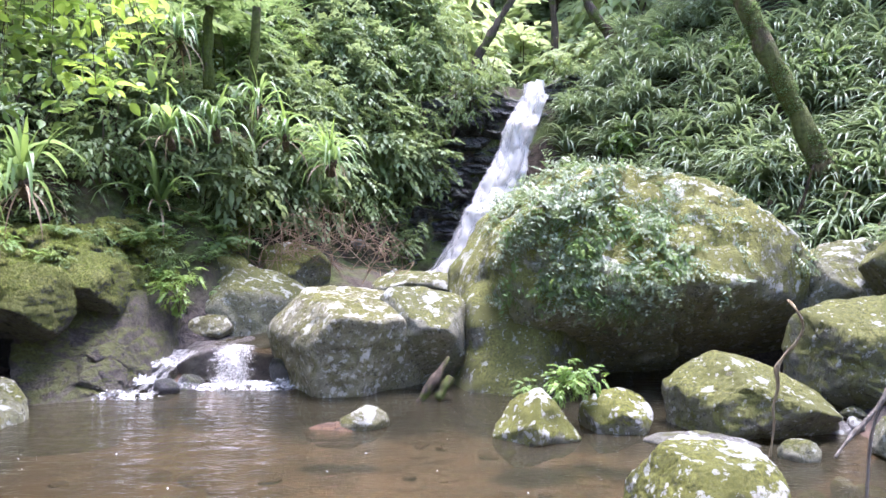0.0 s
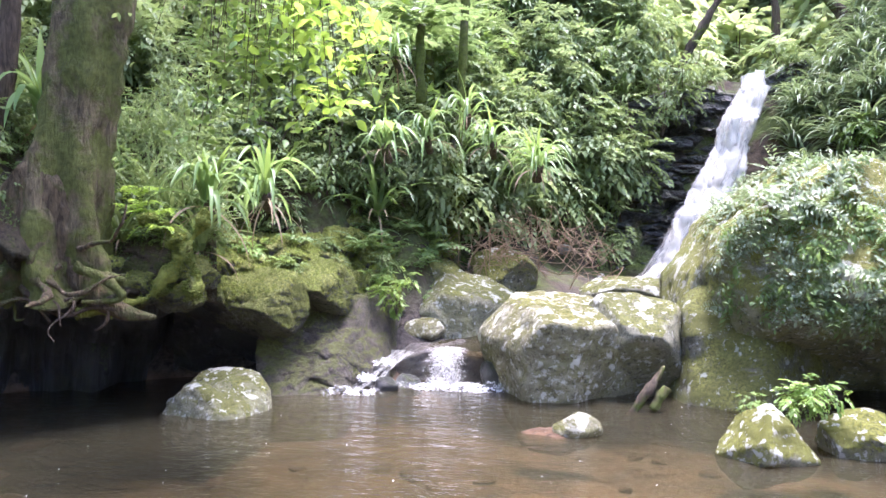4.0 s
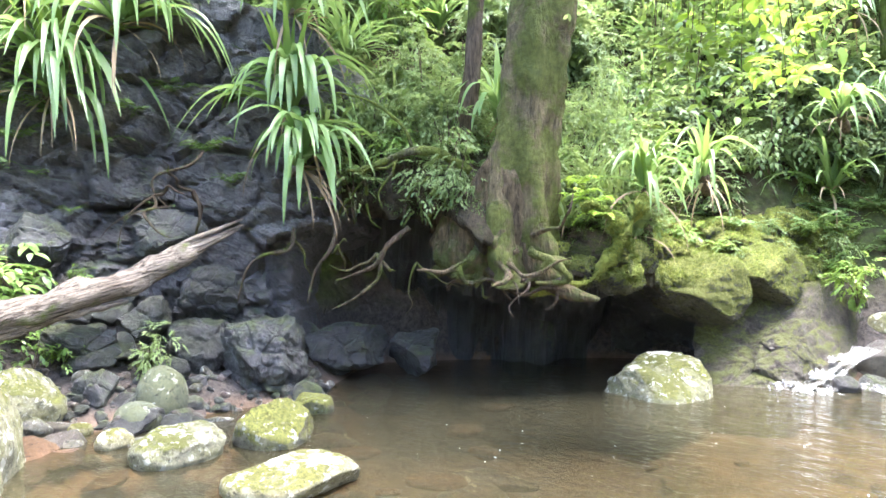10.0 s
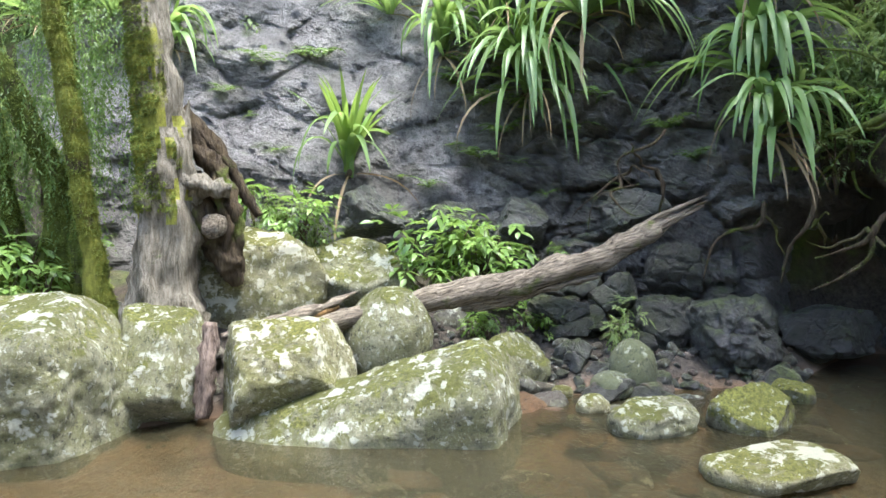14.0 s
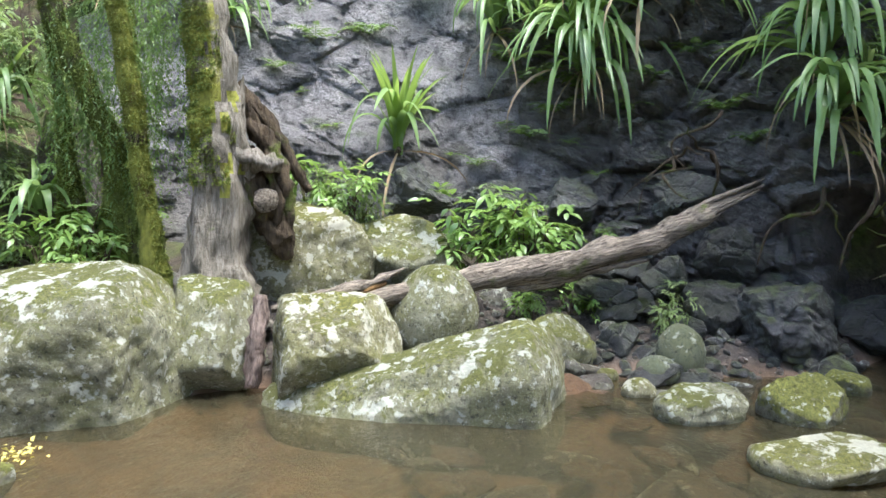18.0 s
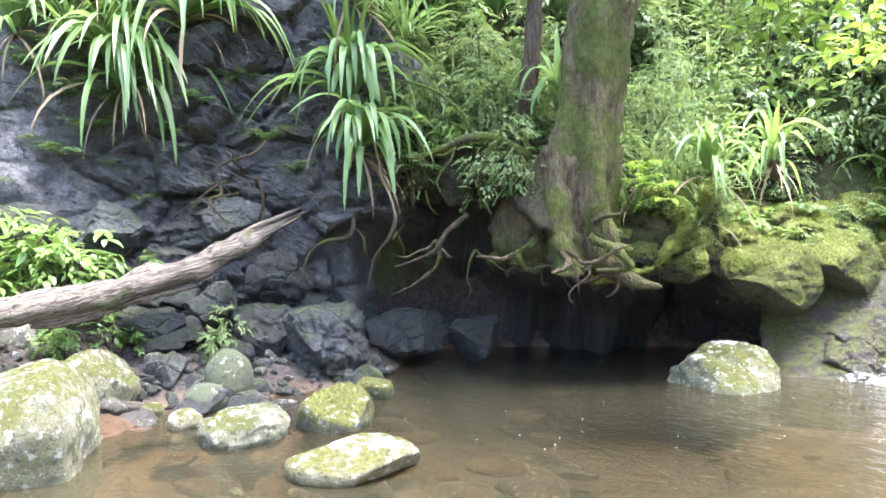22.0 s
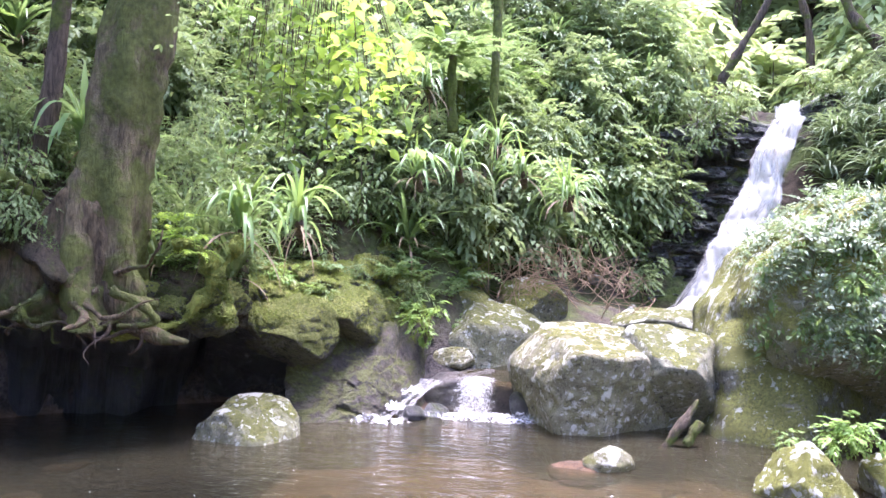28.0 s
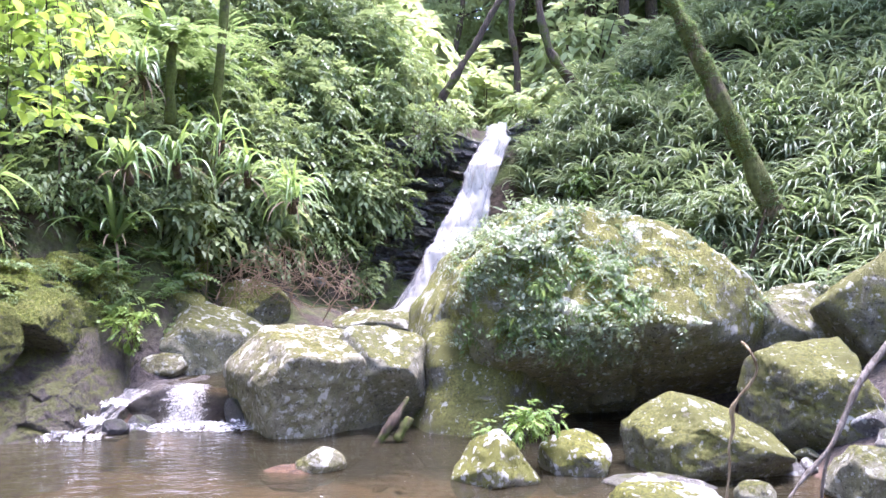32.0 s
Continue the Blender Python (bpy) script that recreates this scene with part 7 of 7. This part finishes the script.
for i in range(90):
    az, r = rng.uniform(56, 112), rng.uniform(9.4, 11.4)
    x, y = polar(az, r).xy
    z = drop_on([cliff, ground], x, y)
    if z is None or z < np.interp(az, [56, 84, 92, 106, 112], [3.3, 3.6, 4.1, 4.1, 3.2]):
        continue
    k = rng.random()
    if k < 0.45:
        put_lily(LILIES, x, y, z, rng.uniform(0.8, 1.3), rng, "tussock of strap leaves along the top of the cliff", "lilies on the cliff top")
    elif k < 0.8:
        put_shrub(SHRUB_MID, x, y, z - 0.15, rng.uniform(0.5, 1.0), rng, "leafy shrub along the top of the cliff", "shrubs on the cliff top")
    else:
        put_fern(FERNS, x, y, z, rng.uniform(0.8, 1.2), rng, "fern along the top of the cliff", "ferns on the cliff")

# broad-leaved shrubs against the cliff, and plants on the earthy slope
SHRUB_BROAD = shrub_meshes(4, 340, 130, 0.2, LEAF_BROAD, BARK, 0.1, 3)
for x, y, z, s in ((-8.1, 0.3, 1.35, 0.7), (-8.15, 0.75, 1.5, 0.8), (-7.95, 1.05, 1.2, 0.75), (-7.85, 0.5, 1.05, 0.7), (-8.0, 1.3, 1.35, 0.55), (-7.75, 1.3, 1.0, 0.55), (-8.15, -1.35, 1.95, 0.5), (-8.2, -0.85, 1.8, 0.6), (-8.2, -1.1, 1.65, 0.5), (-7.32, 0.98, 0.6, 0.3), (-7.35, 1.36, 0.62, 0.28), (-7.9, 1.92, 1.25, 0.2),
                   (-7.45, -3.8, 1.3, 0.6), (-7.6, -3.45, 1.4, 0.6), (-7.5, -3.2, 1.2, 0.5), (-7.2, -3.45, 1.1, 0.5), (-7.2, -2.5, 0.75, 0.3), (-8.1, -3.85, 2.0, 0.5)):
    put_shrub(SHRUB_BROAD, x, y, z - 0.4 * s, s, rng, "bright green shrub with broad glossy leaves below the cliff", "broad-leaved shrubs on the west bank")
for x, y, z, s in ((-7.9, -4.93, 2.1, 0.8), (-7.9, -5.41, 2.0, 0.8), (-8.1, -4.52, 2.4, 0.8), (-8.0, -5.2, 3.0, 0.9), (-8.2, -4.7, 3.2, 0.9), (-7.6, -4.71, 1.25, 0.7), (-7.55, -5.2, 1.3, 0.8), (-8.1, -4.1, 1.7, 0.7), (-8.2, -5.0, 1.6, 0.7), (-8.3, -4.4, 2.9, 0.8)):
    put_fern(FERNS, x, y, z, s, rng, "green fern on the rocky earth slope", "ferns on the earthy slope")
for x, y, z, s in ((-8.0, -5.1, 2.4, 0.7), (-8.2, -4.6, 2.0, 0.6), (-8.1, -5.3, 1.5, 0.6), (-7.9, -4.3, 1.3, 0.5), (-8.2, -5.4, 2.9, 0.8), (-8.5, -4.4, 3.3, 0.8), (-8.3, -3.9, 2.6, 0.7), (-8.0, -3.4, 2.3, 0.6)):
    put_shrub(SHRUB_MID, x, y, z - 0.3, s, rng, "low green shrub on the rocky earth slope", "shrubs on the earthy slope")

# shrubs and ferns at the foot of the cliff
for x, y, z, s, fresh in ((-7.9, 1.0, 1.2, 0.5, 1), (-8.3, -0.85, 1.45, 0.6, 0), (-8.4, -1.15, 1.6, 0.55, 0), (-7.4, 1.7, 0.55, 0.35, 1), (-7.2, 2.35, 0.45, 0.42, 0), (-7.35, 0.95, 0.55, 0.3, 1), (-7.0, 3.1, 0.35, 0.2, 1)):
    put_shrub(SHRUB_FRESH if fresh else SHRUB_MID, x, y, z - 0.3 * s, s, rng, "bright green leafy shrub at the foot of the cliff", "shrubs at the cliff foot")
for az, z, s in ((60, 2.0, 0.5), (66, 2.2, 0.6), (72, 2.0, 0.45), (79, 2.3, 0.5), (84, 2.6, 0.5), (97, 2.6, 0.5), (70, 3.3, 0.7), (76, 3.6, 0.7), (83, 3.7, 0.6), (88, 2.2, 0.4), (101, 3.4, 0.6), (106, 2.2, 0.6), (78, 3.0, 0.9), (80, 2.7, 0.8), (81.5, 3.1, 0.9), (82, 2.4, 0.7), (79, 3.5, 0.9), (83.5, 3.4, 0.8), (75, 2.7, 0.7), (73, 3.0, 0.8), (68, 2.6, 0.8), (66, 3.2, 0.9), (63, 3.4, 0.9), (94, 3.9, 0.8), (98, 3.8, 0.7), (86, 2.05, 0.6), (77, 1.9, 0.5), (71, 1.7, 0.45), (91, 3.0, 0.4), (99, 3.1, 0.4)):
    place = hit_tree(cliff).ray_cast(Vector((0, 0, z)), polar(az, 1.0).normalized())[0]
    if place:
        put_fern(FERNS_SMALL if s < 0.55 else FERNS, place.x, place.y, place.z, s * 1.2, rng, "small fern growing from the wet cliff", "ferns on the cliff", 0, 0)

# ---- creepers over the great boulder ----
def creeper(ob, x0, x1, z0, z1, count, seed, size, mat, label, dense=0.0):
    rng, nrng = random.Random(seed), np.random.default_rng(seed)
    P, W, L = [], [], []
    for _ in range(count * 3):
        x, z = rng.uniform(x0, x1), rng.uniform(z0, z1)
        if fbm((x, 0, z), 1.5, 3, seed) < dense:
            continue
        inv = ob.matrix_world.inverted()
        hit, place, normal, _ = ob.ray_cast(inv @ Vector((x, 2.0, z)), Vector((0, 1, 0.0)))
        if not hit:
            continue
        p = ob.matrix_world @ place
        way = Vector((rng.gauss(0, 0.7), 0, rng.uniform(-1.0, 0.3)))
        way = (way + normal * rng.uniform(0.25, 0.9)).normalized()
        side = way.cross(normal).normalized()
        n = rng.randint(4, 8)
        ln = size * rng.uniform(1.6, 3.0)
        for i in range(n):
            q = p + way * ln * (i + 0.5) / n - Vector((0, 0, 0.25)) * ln * (i / n) ** 2
            for s in (-1, 1):
                P.append(q)
                W.append(way * 0.5 + side * s)
                L.append(size * rng.uniform(0.7, 1.1) * (1.1 - 0.6 * i / n))
        if len(P) > count * 12:
            break
    L = np.array(L)
    v, t = leaf_batch(np.array(P), np.array(W), L, L * 0.36, nrng, 0.1)
    return tagged(new("creeper", leaf_mesh("creeper", v, t, mat)), label, "creeper", kind="stuff")


creeper(big, 0.6, 2.6, 0.8, 2.7, 560, 3, 0.075, CREEPER, "dense creeping ferns hanging over the boulder", -0.1)
creeper(big, 0.7, 2.5, 0.9, 2.7, 240, 4, 0.10, FERN, "light creeping ferns on the boulder", -0.1)
creeper(big, 0.8, 1.8, 1.9, 2.8, 150, 6, 0.13, CREEPER, "bushy ferns along the crest of the boulder", -0.4)
creeper(big, 2.2, 4.1, 0.9, 2.2, 60, 5, 0.07, CREEPER, "sparse small creepers on the mossy boulder", 0.1)

# ---- the overhanging branch, its leaves coloured as sunlit and shaded ----
limb_line = [(-4.85, 5.65, 5.0), (-4.2, 5.3, 5.0), (-3.5, 4.95, 4.75), (-2.9, 4.7, 4.5), (-2.3, 4.55, 4.2)]
v, f = tube(limb_line, [0.08, 0.06, 0.04, 0.022, 0.008], 8, 0.25, 31)
lime_limb = child("limb", mesh_from("limb", v, f, BARK), oak)
nrng = np.random.default_rng(91)
along = [Vector(limb_line[i]).lerp(Vector(limb_line[i + 1]), k / 8) for i in range(1, 4) for k in range(8)]
# Lime to darker green along one branch: backlight and shade set by colour.
for mat, cx, wide, n, hubs_n, size, label in ((LEAF_LIME, -2.35, 0.32, 330, 46, 0.125, "bright lime leaves with backlight put into their colour"), (LEAF_FRESH, -2.7, 0.32, 700, 80, 0.09, "fresh green leaves"), (LEAF_MID, -3.0, 0.3, 900, 60, 0.06, "darker green leaves with shade put into their colour")):
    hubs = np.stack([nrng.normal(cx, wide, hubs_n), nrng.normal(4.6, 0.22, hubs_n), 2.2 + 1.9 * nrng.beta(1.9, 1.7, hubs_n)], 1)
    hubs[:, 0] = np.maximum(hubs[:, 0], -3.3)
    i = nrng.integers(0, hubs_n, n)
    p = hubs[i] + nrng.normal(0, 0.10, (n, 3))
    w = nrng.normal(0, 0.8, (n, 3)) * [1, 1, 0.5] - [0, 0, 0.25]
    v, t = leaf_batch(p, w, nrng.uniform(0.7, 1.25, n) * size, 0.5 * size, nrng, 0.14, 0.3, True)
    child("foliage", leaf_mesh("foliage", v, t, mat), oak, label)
    for h in hubs[::2]:
        b = Vector(h)
        a = min(along, key=lambda q: (q - b).length + 0.6 * abs(q.x - b.x))
        v, f = tube([a, a.lerp(b, 0.5) + Vector((0, 0, 0.06)), b], [0.006, 0.004, 0.002], 4)
        child("twig", mesh_from("twig", v, f, BARK), lime_limb)

n = 5200
p, d = ball_points(nrng, n, 26)
v, t = leaf_batch(p * [6.5, 6.0, 3.2] + [-5.6, 5.2, 9.0], d * [1, 1, 0.5] + nrng.normal(0, 0.5, (n, 3)) - [0, 0, 0.3], nrng.uniform(0.7, 1.3, n) * 0.2, 0.1, nrng)
child("crown", leaf_mesh("crown", v, t, LEAF_MID), oak)
for a, b in (((-4.8, 5.7, 5.5), (-6.8, 4.4, 8.6)), ((-4.6, 5.8, 6.5), (-3.6, 6.4, 9.0)), ((-4.5, 5.9, 7.6), (-6.0, 6.8, 9.4)), ((-4.6, 5.8, 6.9), (-5.0, 3.8, 9.0))):
    a, b = Vector(a), Vector(b)
    v, f = tube([a, a.lerp(b, 0.5) + Vector((0, 0, 0.3)), b], [0.12, 0.08, 0.02], 8, 0.2, 3)
    child("limb", mesh_from("limb", v, f, BARK_TREE), oak)

# ---- brush pile of dry twigs below the bank ----
pile = thing("brush_pile", pose(-1.75, 10.5, 1.72), "tangle of dry brown twigs and dead branches below the bank", "brush pile")
rng = random.Random(61)
for i in range(170):
    p = Vector((rng.uniform(-1.15, 1.15), rng.uniform(-0.45, 0.4), rng.uniform(-0.35, 0.3)))
    p.z -= 0.25 * abs(p.x)
    way = Vector((rng.gauss(0.1, 0.9), rng.gauss(0, 0.5), rng.uniform(-0.3, 1.3))).normalized() * rng.uniform(0.35, 0.9)
    r = rng.uniform(0.004, 0.009)
    v, f = tube([p - way * 0.4, p + Vector((rng.gauss(0, 0.07), rng.gauss(0, 0.05), rng.gauss(0, 0.05))), p + way * 0.35 + Vector((rng.gauss(0, 0.06), 0, rng.gauss(0, 0.06))), p + way * 0.6], [r, r * 0.9, r * 0.6, r * 0.25], 4)
    child("twig", mesh_from("twig", v, f, TWIG), pile)

# ---- light undergrowth above the fall, haze and sun put into its leaf colour ----
SHRUB_FAR = shrub_meshes(3, 700, 480, 0.16, LEAF_HAZED, BARK)


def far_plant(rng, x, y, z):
    put_shrub(SHRUB_FAR, x, y, z - 0.2, rng.uniform(1.2, 2.6), rng, "undergrowth above the waterfall, light green with haze and sunlight in its colour", "undergrowth above the fall")


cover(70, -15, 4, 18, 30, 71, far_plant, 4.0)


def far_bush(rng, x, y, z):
    put_shrub(SHRUB_FAR, x, y, z - 0.3, rng.uniform(3.0, 5.0), rng, "tall bush in the forest beyond the fall, light green with haze in its colour", "bushes beyond the fall")


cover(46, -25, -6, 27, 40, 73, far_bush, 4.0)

# a leafy seedling by the triangular rock
for x, y, z, s in ((0.95, 5.95, 0.25, 0.32), (1.15, 6.0, 0.3, 0.3), (0.7, 6.0, 0.2, 0.2)):
    put_shrub(SHRUB_FRESH, x, y, z, s, rng, "small bright green seedling at the foot of the boulder", "seedlings by the pool")

CAN = "tree fern with wide arching fronds on the bank"
for x, y, z, s in ((-3.23, 9.88, 4.81, 0.85), (-3.6, 11.45, 4.9, 1.0)):
    ob = put_fern(FERNS_BIG, x, y, z, s, rng, CAN, "tree ferns")
    v, f = tube([(0, 0, -1.3), (0.04, 0, -0.6), (0, 0, 0.02)], [0.09, 0.08, 0.07], 12, 0.5, 3, 9)
    child("trunk", mesh_from("trunk", v, f, BARK_MOSS), ob)
for x, y, z, s in ((-4.75, 5.75, 1.95, 0.9), (-4.6, 5.85, 1.9, 0.9), (-4.85, 5.9, 2.1, 0.9), (-4.5, 5.75, 1.75, 0.8)):
    put_fern(FERNS_LIME, x, y, z, s, rng, "bright lime-green fern beside the large tree", "ferns by the tree")
put_shrub(SHRUB_FRESH, -3.1, 8.5, 0.85, 0.45, rng, "pale-leaved seedling on the mossy bank", "seedlings by the pool")

finish_far("lily_dark", STRAP_DARK, "dark glossy strap-leaved lilies hanging over the east slope")
finish_far("lily", STRAP, "far strap-leaved lilies covering the slopes")
finish_far("mid", LEAF_MID, "dense green undergrowth high on the bank")
finish_far("dark", LEAF_DARK, "dense dark green undergrowth high on the bank")
finish_far("fresh", LEAF_FRESH, "light green undergrowth high on the bank")


# ---- hanging moss between the mossy trunks ----
def hanging_moss(spots, seed, mat, label):
    rng, nrng = random.Random(seed), np.random.default_rng(seed)
    P, W = [], []
    for x, y, top, length, wide in spots:
        for _ in range(46):
            px, py = x + rng.gauss(0, wide), y + rng.gauss(0, wide)
            z = top - rng.uniform(0, 0.5 * length)
            n = int(rng.uniform(0.2, 0.7) * length / 0.03)
            for i in range(n):
                px += rng.gauss(0, 0.006)
                py += rng.gauss(0, 0.006)
                z -= 0.03
                P.append((px, py, z))
                W.append((rng.gauss(0, 0.7), rng.gauss(0, 0.7), -0.7))
    v, t = leaf_batch(np.array(P), np.array(W), nrng.uniform(0.035, 0.07, len(P)), 0.016, nrng)
    return tagged(new("hanging_moss", leaf_mesh("hanging_moss", v, t, mat)), label, "moss", kind="stuff")


hanging_moss([(-7.5, -3.0, 4.2, 2.6, 0.16), (-7.35, -2.75, 4.0, 2.6, 0.14), (-7.7, -3.35, 4.2, 2.8, 0.15), (-7.25, -2.5, 4.0, 2.4, 0.12), (-7.7, -3.6, 4.0, 2.4, 0.14), (-7.4, -2.2, 4.0, 1.8, 0.1)], 5, FERN, "green moss and fine creepers hanging between the trunks")
hanging_moss([(-6.6, 5.0, 3.4, 1.4, 0.2), (-6.2, 5.2, 3.2, 1.3, 0.18), (-6.9, 4.6, 3.4, 1.3, 0.18), (-4.7, 6.1, 3.4, 1.6, 0.2), (-4.9, 6.3, 3.6, 1.6, 0.2)], 6, LEAF_MID, "fine hanging creepers on the undercut bank")


# ---- moss tufts ----
bpy.context.view_layer.update()


def surface_moss(obs, count, seed, size, mat, label, keep, name="moss"):
    """Short moss scattered over the faces of some objects where keep(place, normal) holds."""
    rng, nrng = random.Random(seed), np.random.default_rng(seed)
    P, W = [], []
    for ob in obs:
        m, me = ob.matrix_world, ob.data
        polys = [p for p in me.polygons if keep(m @ p.center, m.to_3x3() @ p.normal)]
        if not polys:
            continue
        areas = np.cumsum([p.area for p in polys])
        for _ in range(int(count / len(obs))):
            p = polys[min(int(np.searchsorted(areas, rng.random() * areas[-1])), len(polys) - 1)]
            cs = [me.vertices[k].co for k in p.vertices]
            a, b = sorted((rng.random(), rng.random()))
            q = m @ (cs[0] * a + cs[1] * (b - a) + cs[2] * (1 - b))
            nn = (m.to_3x3() @ p.normal).normalized()
            P.append(q - nn * 0.004)
            W.append(nn + Vector((rng.gauss(0, 0.7), rng.gauss(0, 0.7), rng.gauss(0, 0.4))))
    v, t = leaf_batch(np.array(P), np.array(W), nrng.uniform(0.5, 1.4, len(P)) * size, 0.4 * size, nrng)
    return tagged(new(name, leaf_mesh(name, v, t, mat)), label, "moss", kind="stuff")


ledge = bpy.data.objects["mossy_bank"]
surface_moss([o for o in bpy.data.objects if o.name.startswith("mossy_rock")], 9000, 13, 0.024, MOSS_TUFT, "short bright moss over the flat-topped ledges", lambda p, n: n.z > 0.25 and fbm(p, 2.4, 4, 3.0) > -0.2)
surface_moss([ledge], 42000, 3, 0.03, MOSS_TUFT, "short bright moss on the rock ledges", lambda p, n: n.z > 0.3 and p.z > 0.55 and fbm(p, 2.4, 4, 3.0) > -0.12)
surface_moss([lip], 14000, 4, 0.03, FERN, "thick moss over the undercut bank", lambda p, n: n.z > 0.1 and fbm(p, 1.6, 4, 4.0) > 0.0 and math.hypot(p.x, p.y) < 9.3)
surface_moss([big], 9000, 5, 0.022, MOSS_TUFT, "yellow-green moss over the huge boulder", lambda p, n: n.z > 0.2 and n.y < 0.4 and fbm(p, 1.8, 5, 5.0) > 0.12)
surface_moss([o for o in limb.children], 8000, 6, 0.03, MOSS_TUFT, "bright moss wrapped round the dead branch", lambda p, n: fbm(p, 6.0, 3, 6.0) > -0.25)
surface_moss([o for o in stump.children if o.name.startswith("trunk")], 11000, 7, 0.034, MOSS_TUFT, "golden moss along the dead trunk", lambda p, n: p.z > 1.8 and n.y < 0.25 and fbm(p, 3.0, 3, 7.0) > -0.35)
mossy = [next(c for c in o.children if c.name.startswith("trunk")) for o in bpy.data.objects if o.get("group") == "mossy trunks on the west bank"]
if mossy:
    surface_moss(mossy, 44000, 8, 0.03, MOSS_TUFT, "golden-green moss round the slender trunks", lambda p, n: p.z < 4.6 and fbm(p, 3.0, 3, 8.0) > -0.4)
leaning = next(o for o in bpy.data.objects if o.get("label", "").startswith("leaning mossy tree"))
surface_moss([o for o in leaning.children if o.name.startswith("trunk")], 5000, 12, 0.04, FERN, "green moss round the leaning trunk", lambda p, n: p.z < 6.0 and fbm(p, 2.0, 4, 9.0) > -0.1)
surface_moss([oak.children[0]], 6000, 9, 0.03, FERN, "dark green moss along the large trunk", lambda p, n: p.z < 4.5 and n.x < 0.3 and fbm(p, 2.0, 4, 9.0) > -0.05)
surface_moss([o for o in oak.children if o.name.startswith(("root", "buttress"))][:18], 1600, 10, 0.02, FERN, "dark green moss over the tree's roots", lambda p, n: n.z > -0.2 and fbm(p, 4.0, 3, 2.0) > -0.05)
held = [o for o in bpy.data.objects if o.get("group") == "rocks among the roots"]
if held:
    surface_moss(held, 3000, 11, 0.026, MOSS_TUFT, "bright moss over the rocks among the roots", lambda p, n: n.z > 0.0 and fbm(p, 4.0, 3, 2.0) > -0.1)
lrng = random.Random(55)
for i in range(40):
    az, r = lrng.uniform(14, 36.5), lrng.uniform(8.3, 10.6)
    x, y = polar(az, r).xy
    z = drop_on([ledge, ground], x, y)
    if z is None or (z < 1.2 and 24 < az < 34) or z < 0.75:
        continue
    k = lrng.random()
    if k < 0.8:
        put_fern(FERNS_SMALL if k < 0.35 else FERNS, x, y, z - 0.02, lrng.uniform(0.45, 0.8), lrng, "small fern on the mossy rock bank", "ferns on the mossy bank")
    elif k < 0.9:
        put_shrub(SHRUB_MID, x, y, z - 0.15, lrng.uniform(0.3, 0.6), lrng, "low shrub on the mossy rock bank", "low shrubs on the mossy bank")
    else:
        put_shrub(SHRUB_FRESH, x, y, z - 0.12, lrng.uniform(0.25, 0.4), lrng, "low light green shrub on the mossy rock bank", "low shrubs on the mossy bank")

# ferns hanging from the face of the mossy bank
for i in range(46):
    az, z = lrng.uniform(13.5, 23.5), lrng.uniform(0.85, 2.1)
    place = hit_tree(ledge).ray_cast(Vector((0, 0, z)), polar(az, 1.0).normalized())[0]
    if place:
        put_fern(FERNS_SMALL if i % 3 else FERNS, place.x, place.y, place.z, lrng.uniform(0.55, 1.0), lrng, "small fern hanging on the mossy rock bank", "ferns on the mossy bank", 25)

# yellow fallen leaves and flecks of foam
frng = np.random.default_rng(12)
P = np.stack([frng.normal(-4.85, 0.09, 60), frng.normal(-2.72, 0.1, 60), frng.uniform(0.0, 0.06, 60)], 1)
v, t = leaf_batch(P, frng.normal(0, 1, (60, 3)) * [1, 1, 0.2], frng.uniform(0.03, 0.06, 60), 0.025, frng)
tagged(new("fallen_leaves", leaf_mesh("fallen_leaves", v, t, LEAF_YELLOW)), "yellow fallen leaves caught between the shore rocks", "leaves", kind="stuff")
P = np.array([(*polar(frng.uniform(-25, 60), frng.uniform(3.2, 7.4)).xy, 0.008) for _ in range(50)])
v, t = leaf_batch(P, frng.normal(0, 1, (50, 3)) * [1, 1, 0.0], frng.uniform(0.01, 0.025, 50), 0.01, frng)
tagged(new("foam_flecks", leaf_mesh("foam_flecks", v, t, FOAM_FLECK)), "small white flecks floating on the pool", "foam", kind="stuff")

# foliage draped over the top of the fall's rock
for x, y, z, s in ((-0.35, 14.6, 4.1, 1.0), (0.2, 14.9, 4.4, 1.1), (0.6, 15.3, 4.75, 0.9), (-0.7, 14.2, 3.4, 0.9), (0.95, 15.9, 5.2, 0.8), (-0.6, 13.8, 2.6, 0.8), (-0.75, 13.5, 1.9, 0.8), (-0.9, 13.2, 1.5, 0.9), (2.9, 15.9, 5.3, 0.8), (3.2, 15.4, 4.6, 0.9)):
    put_shrub(SHRUB_MID, x, y, z - 0.3, s, rng, "leafy shrub draped over the rocks by the fall", "shrubs by the fall")
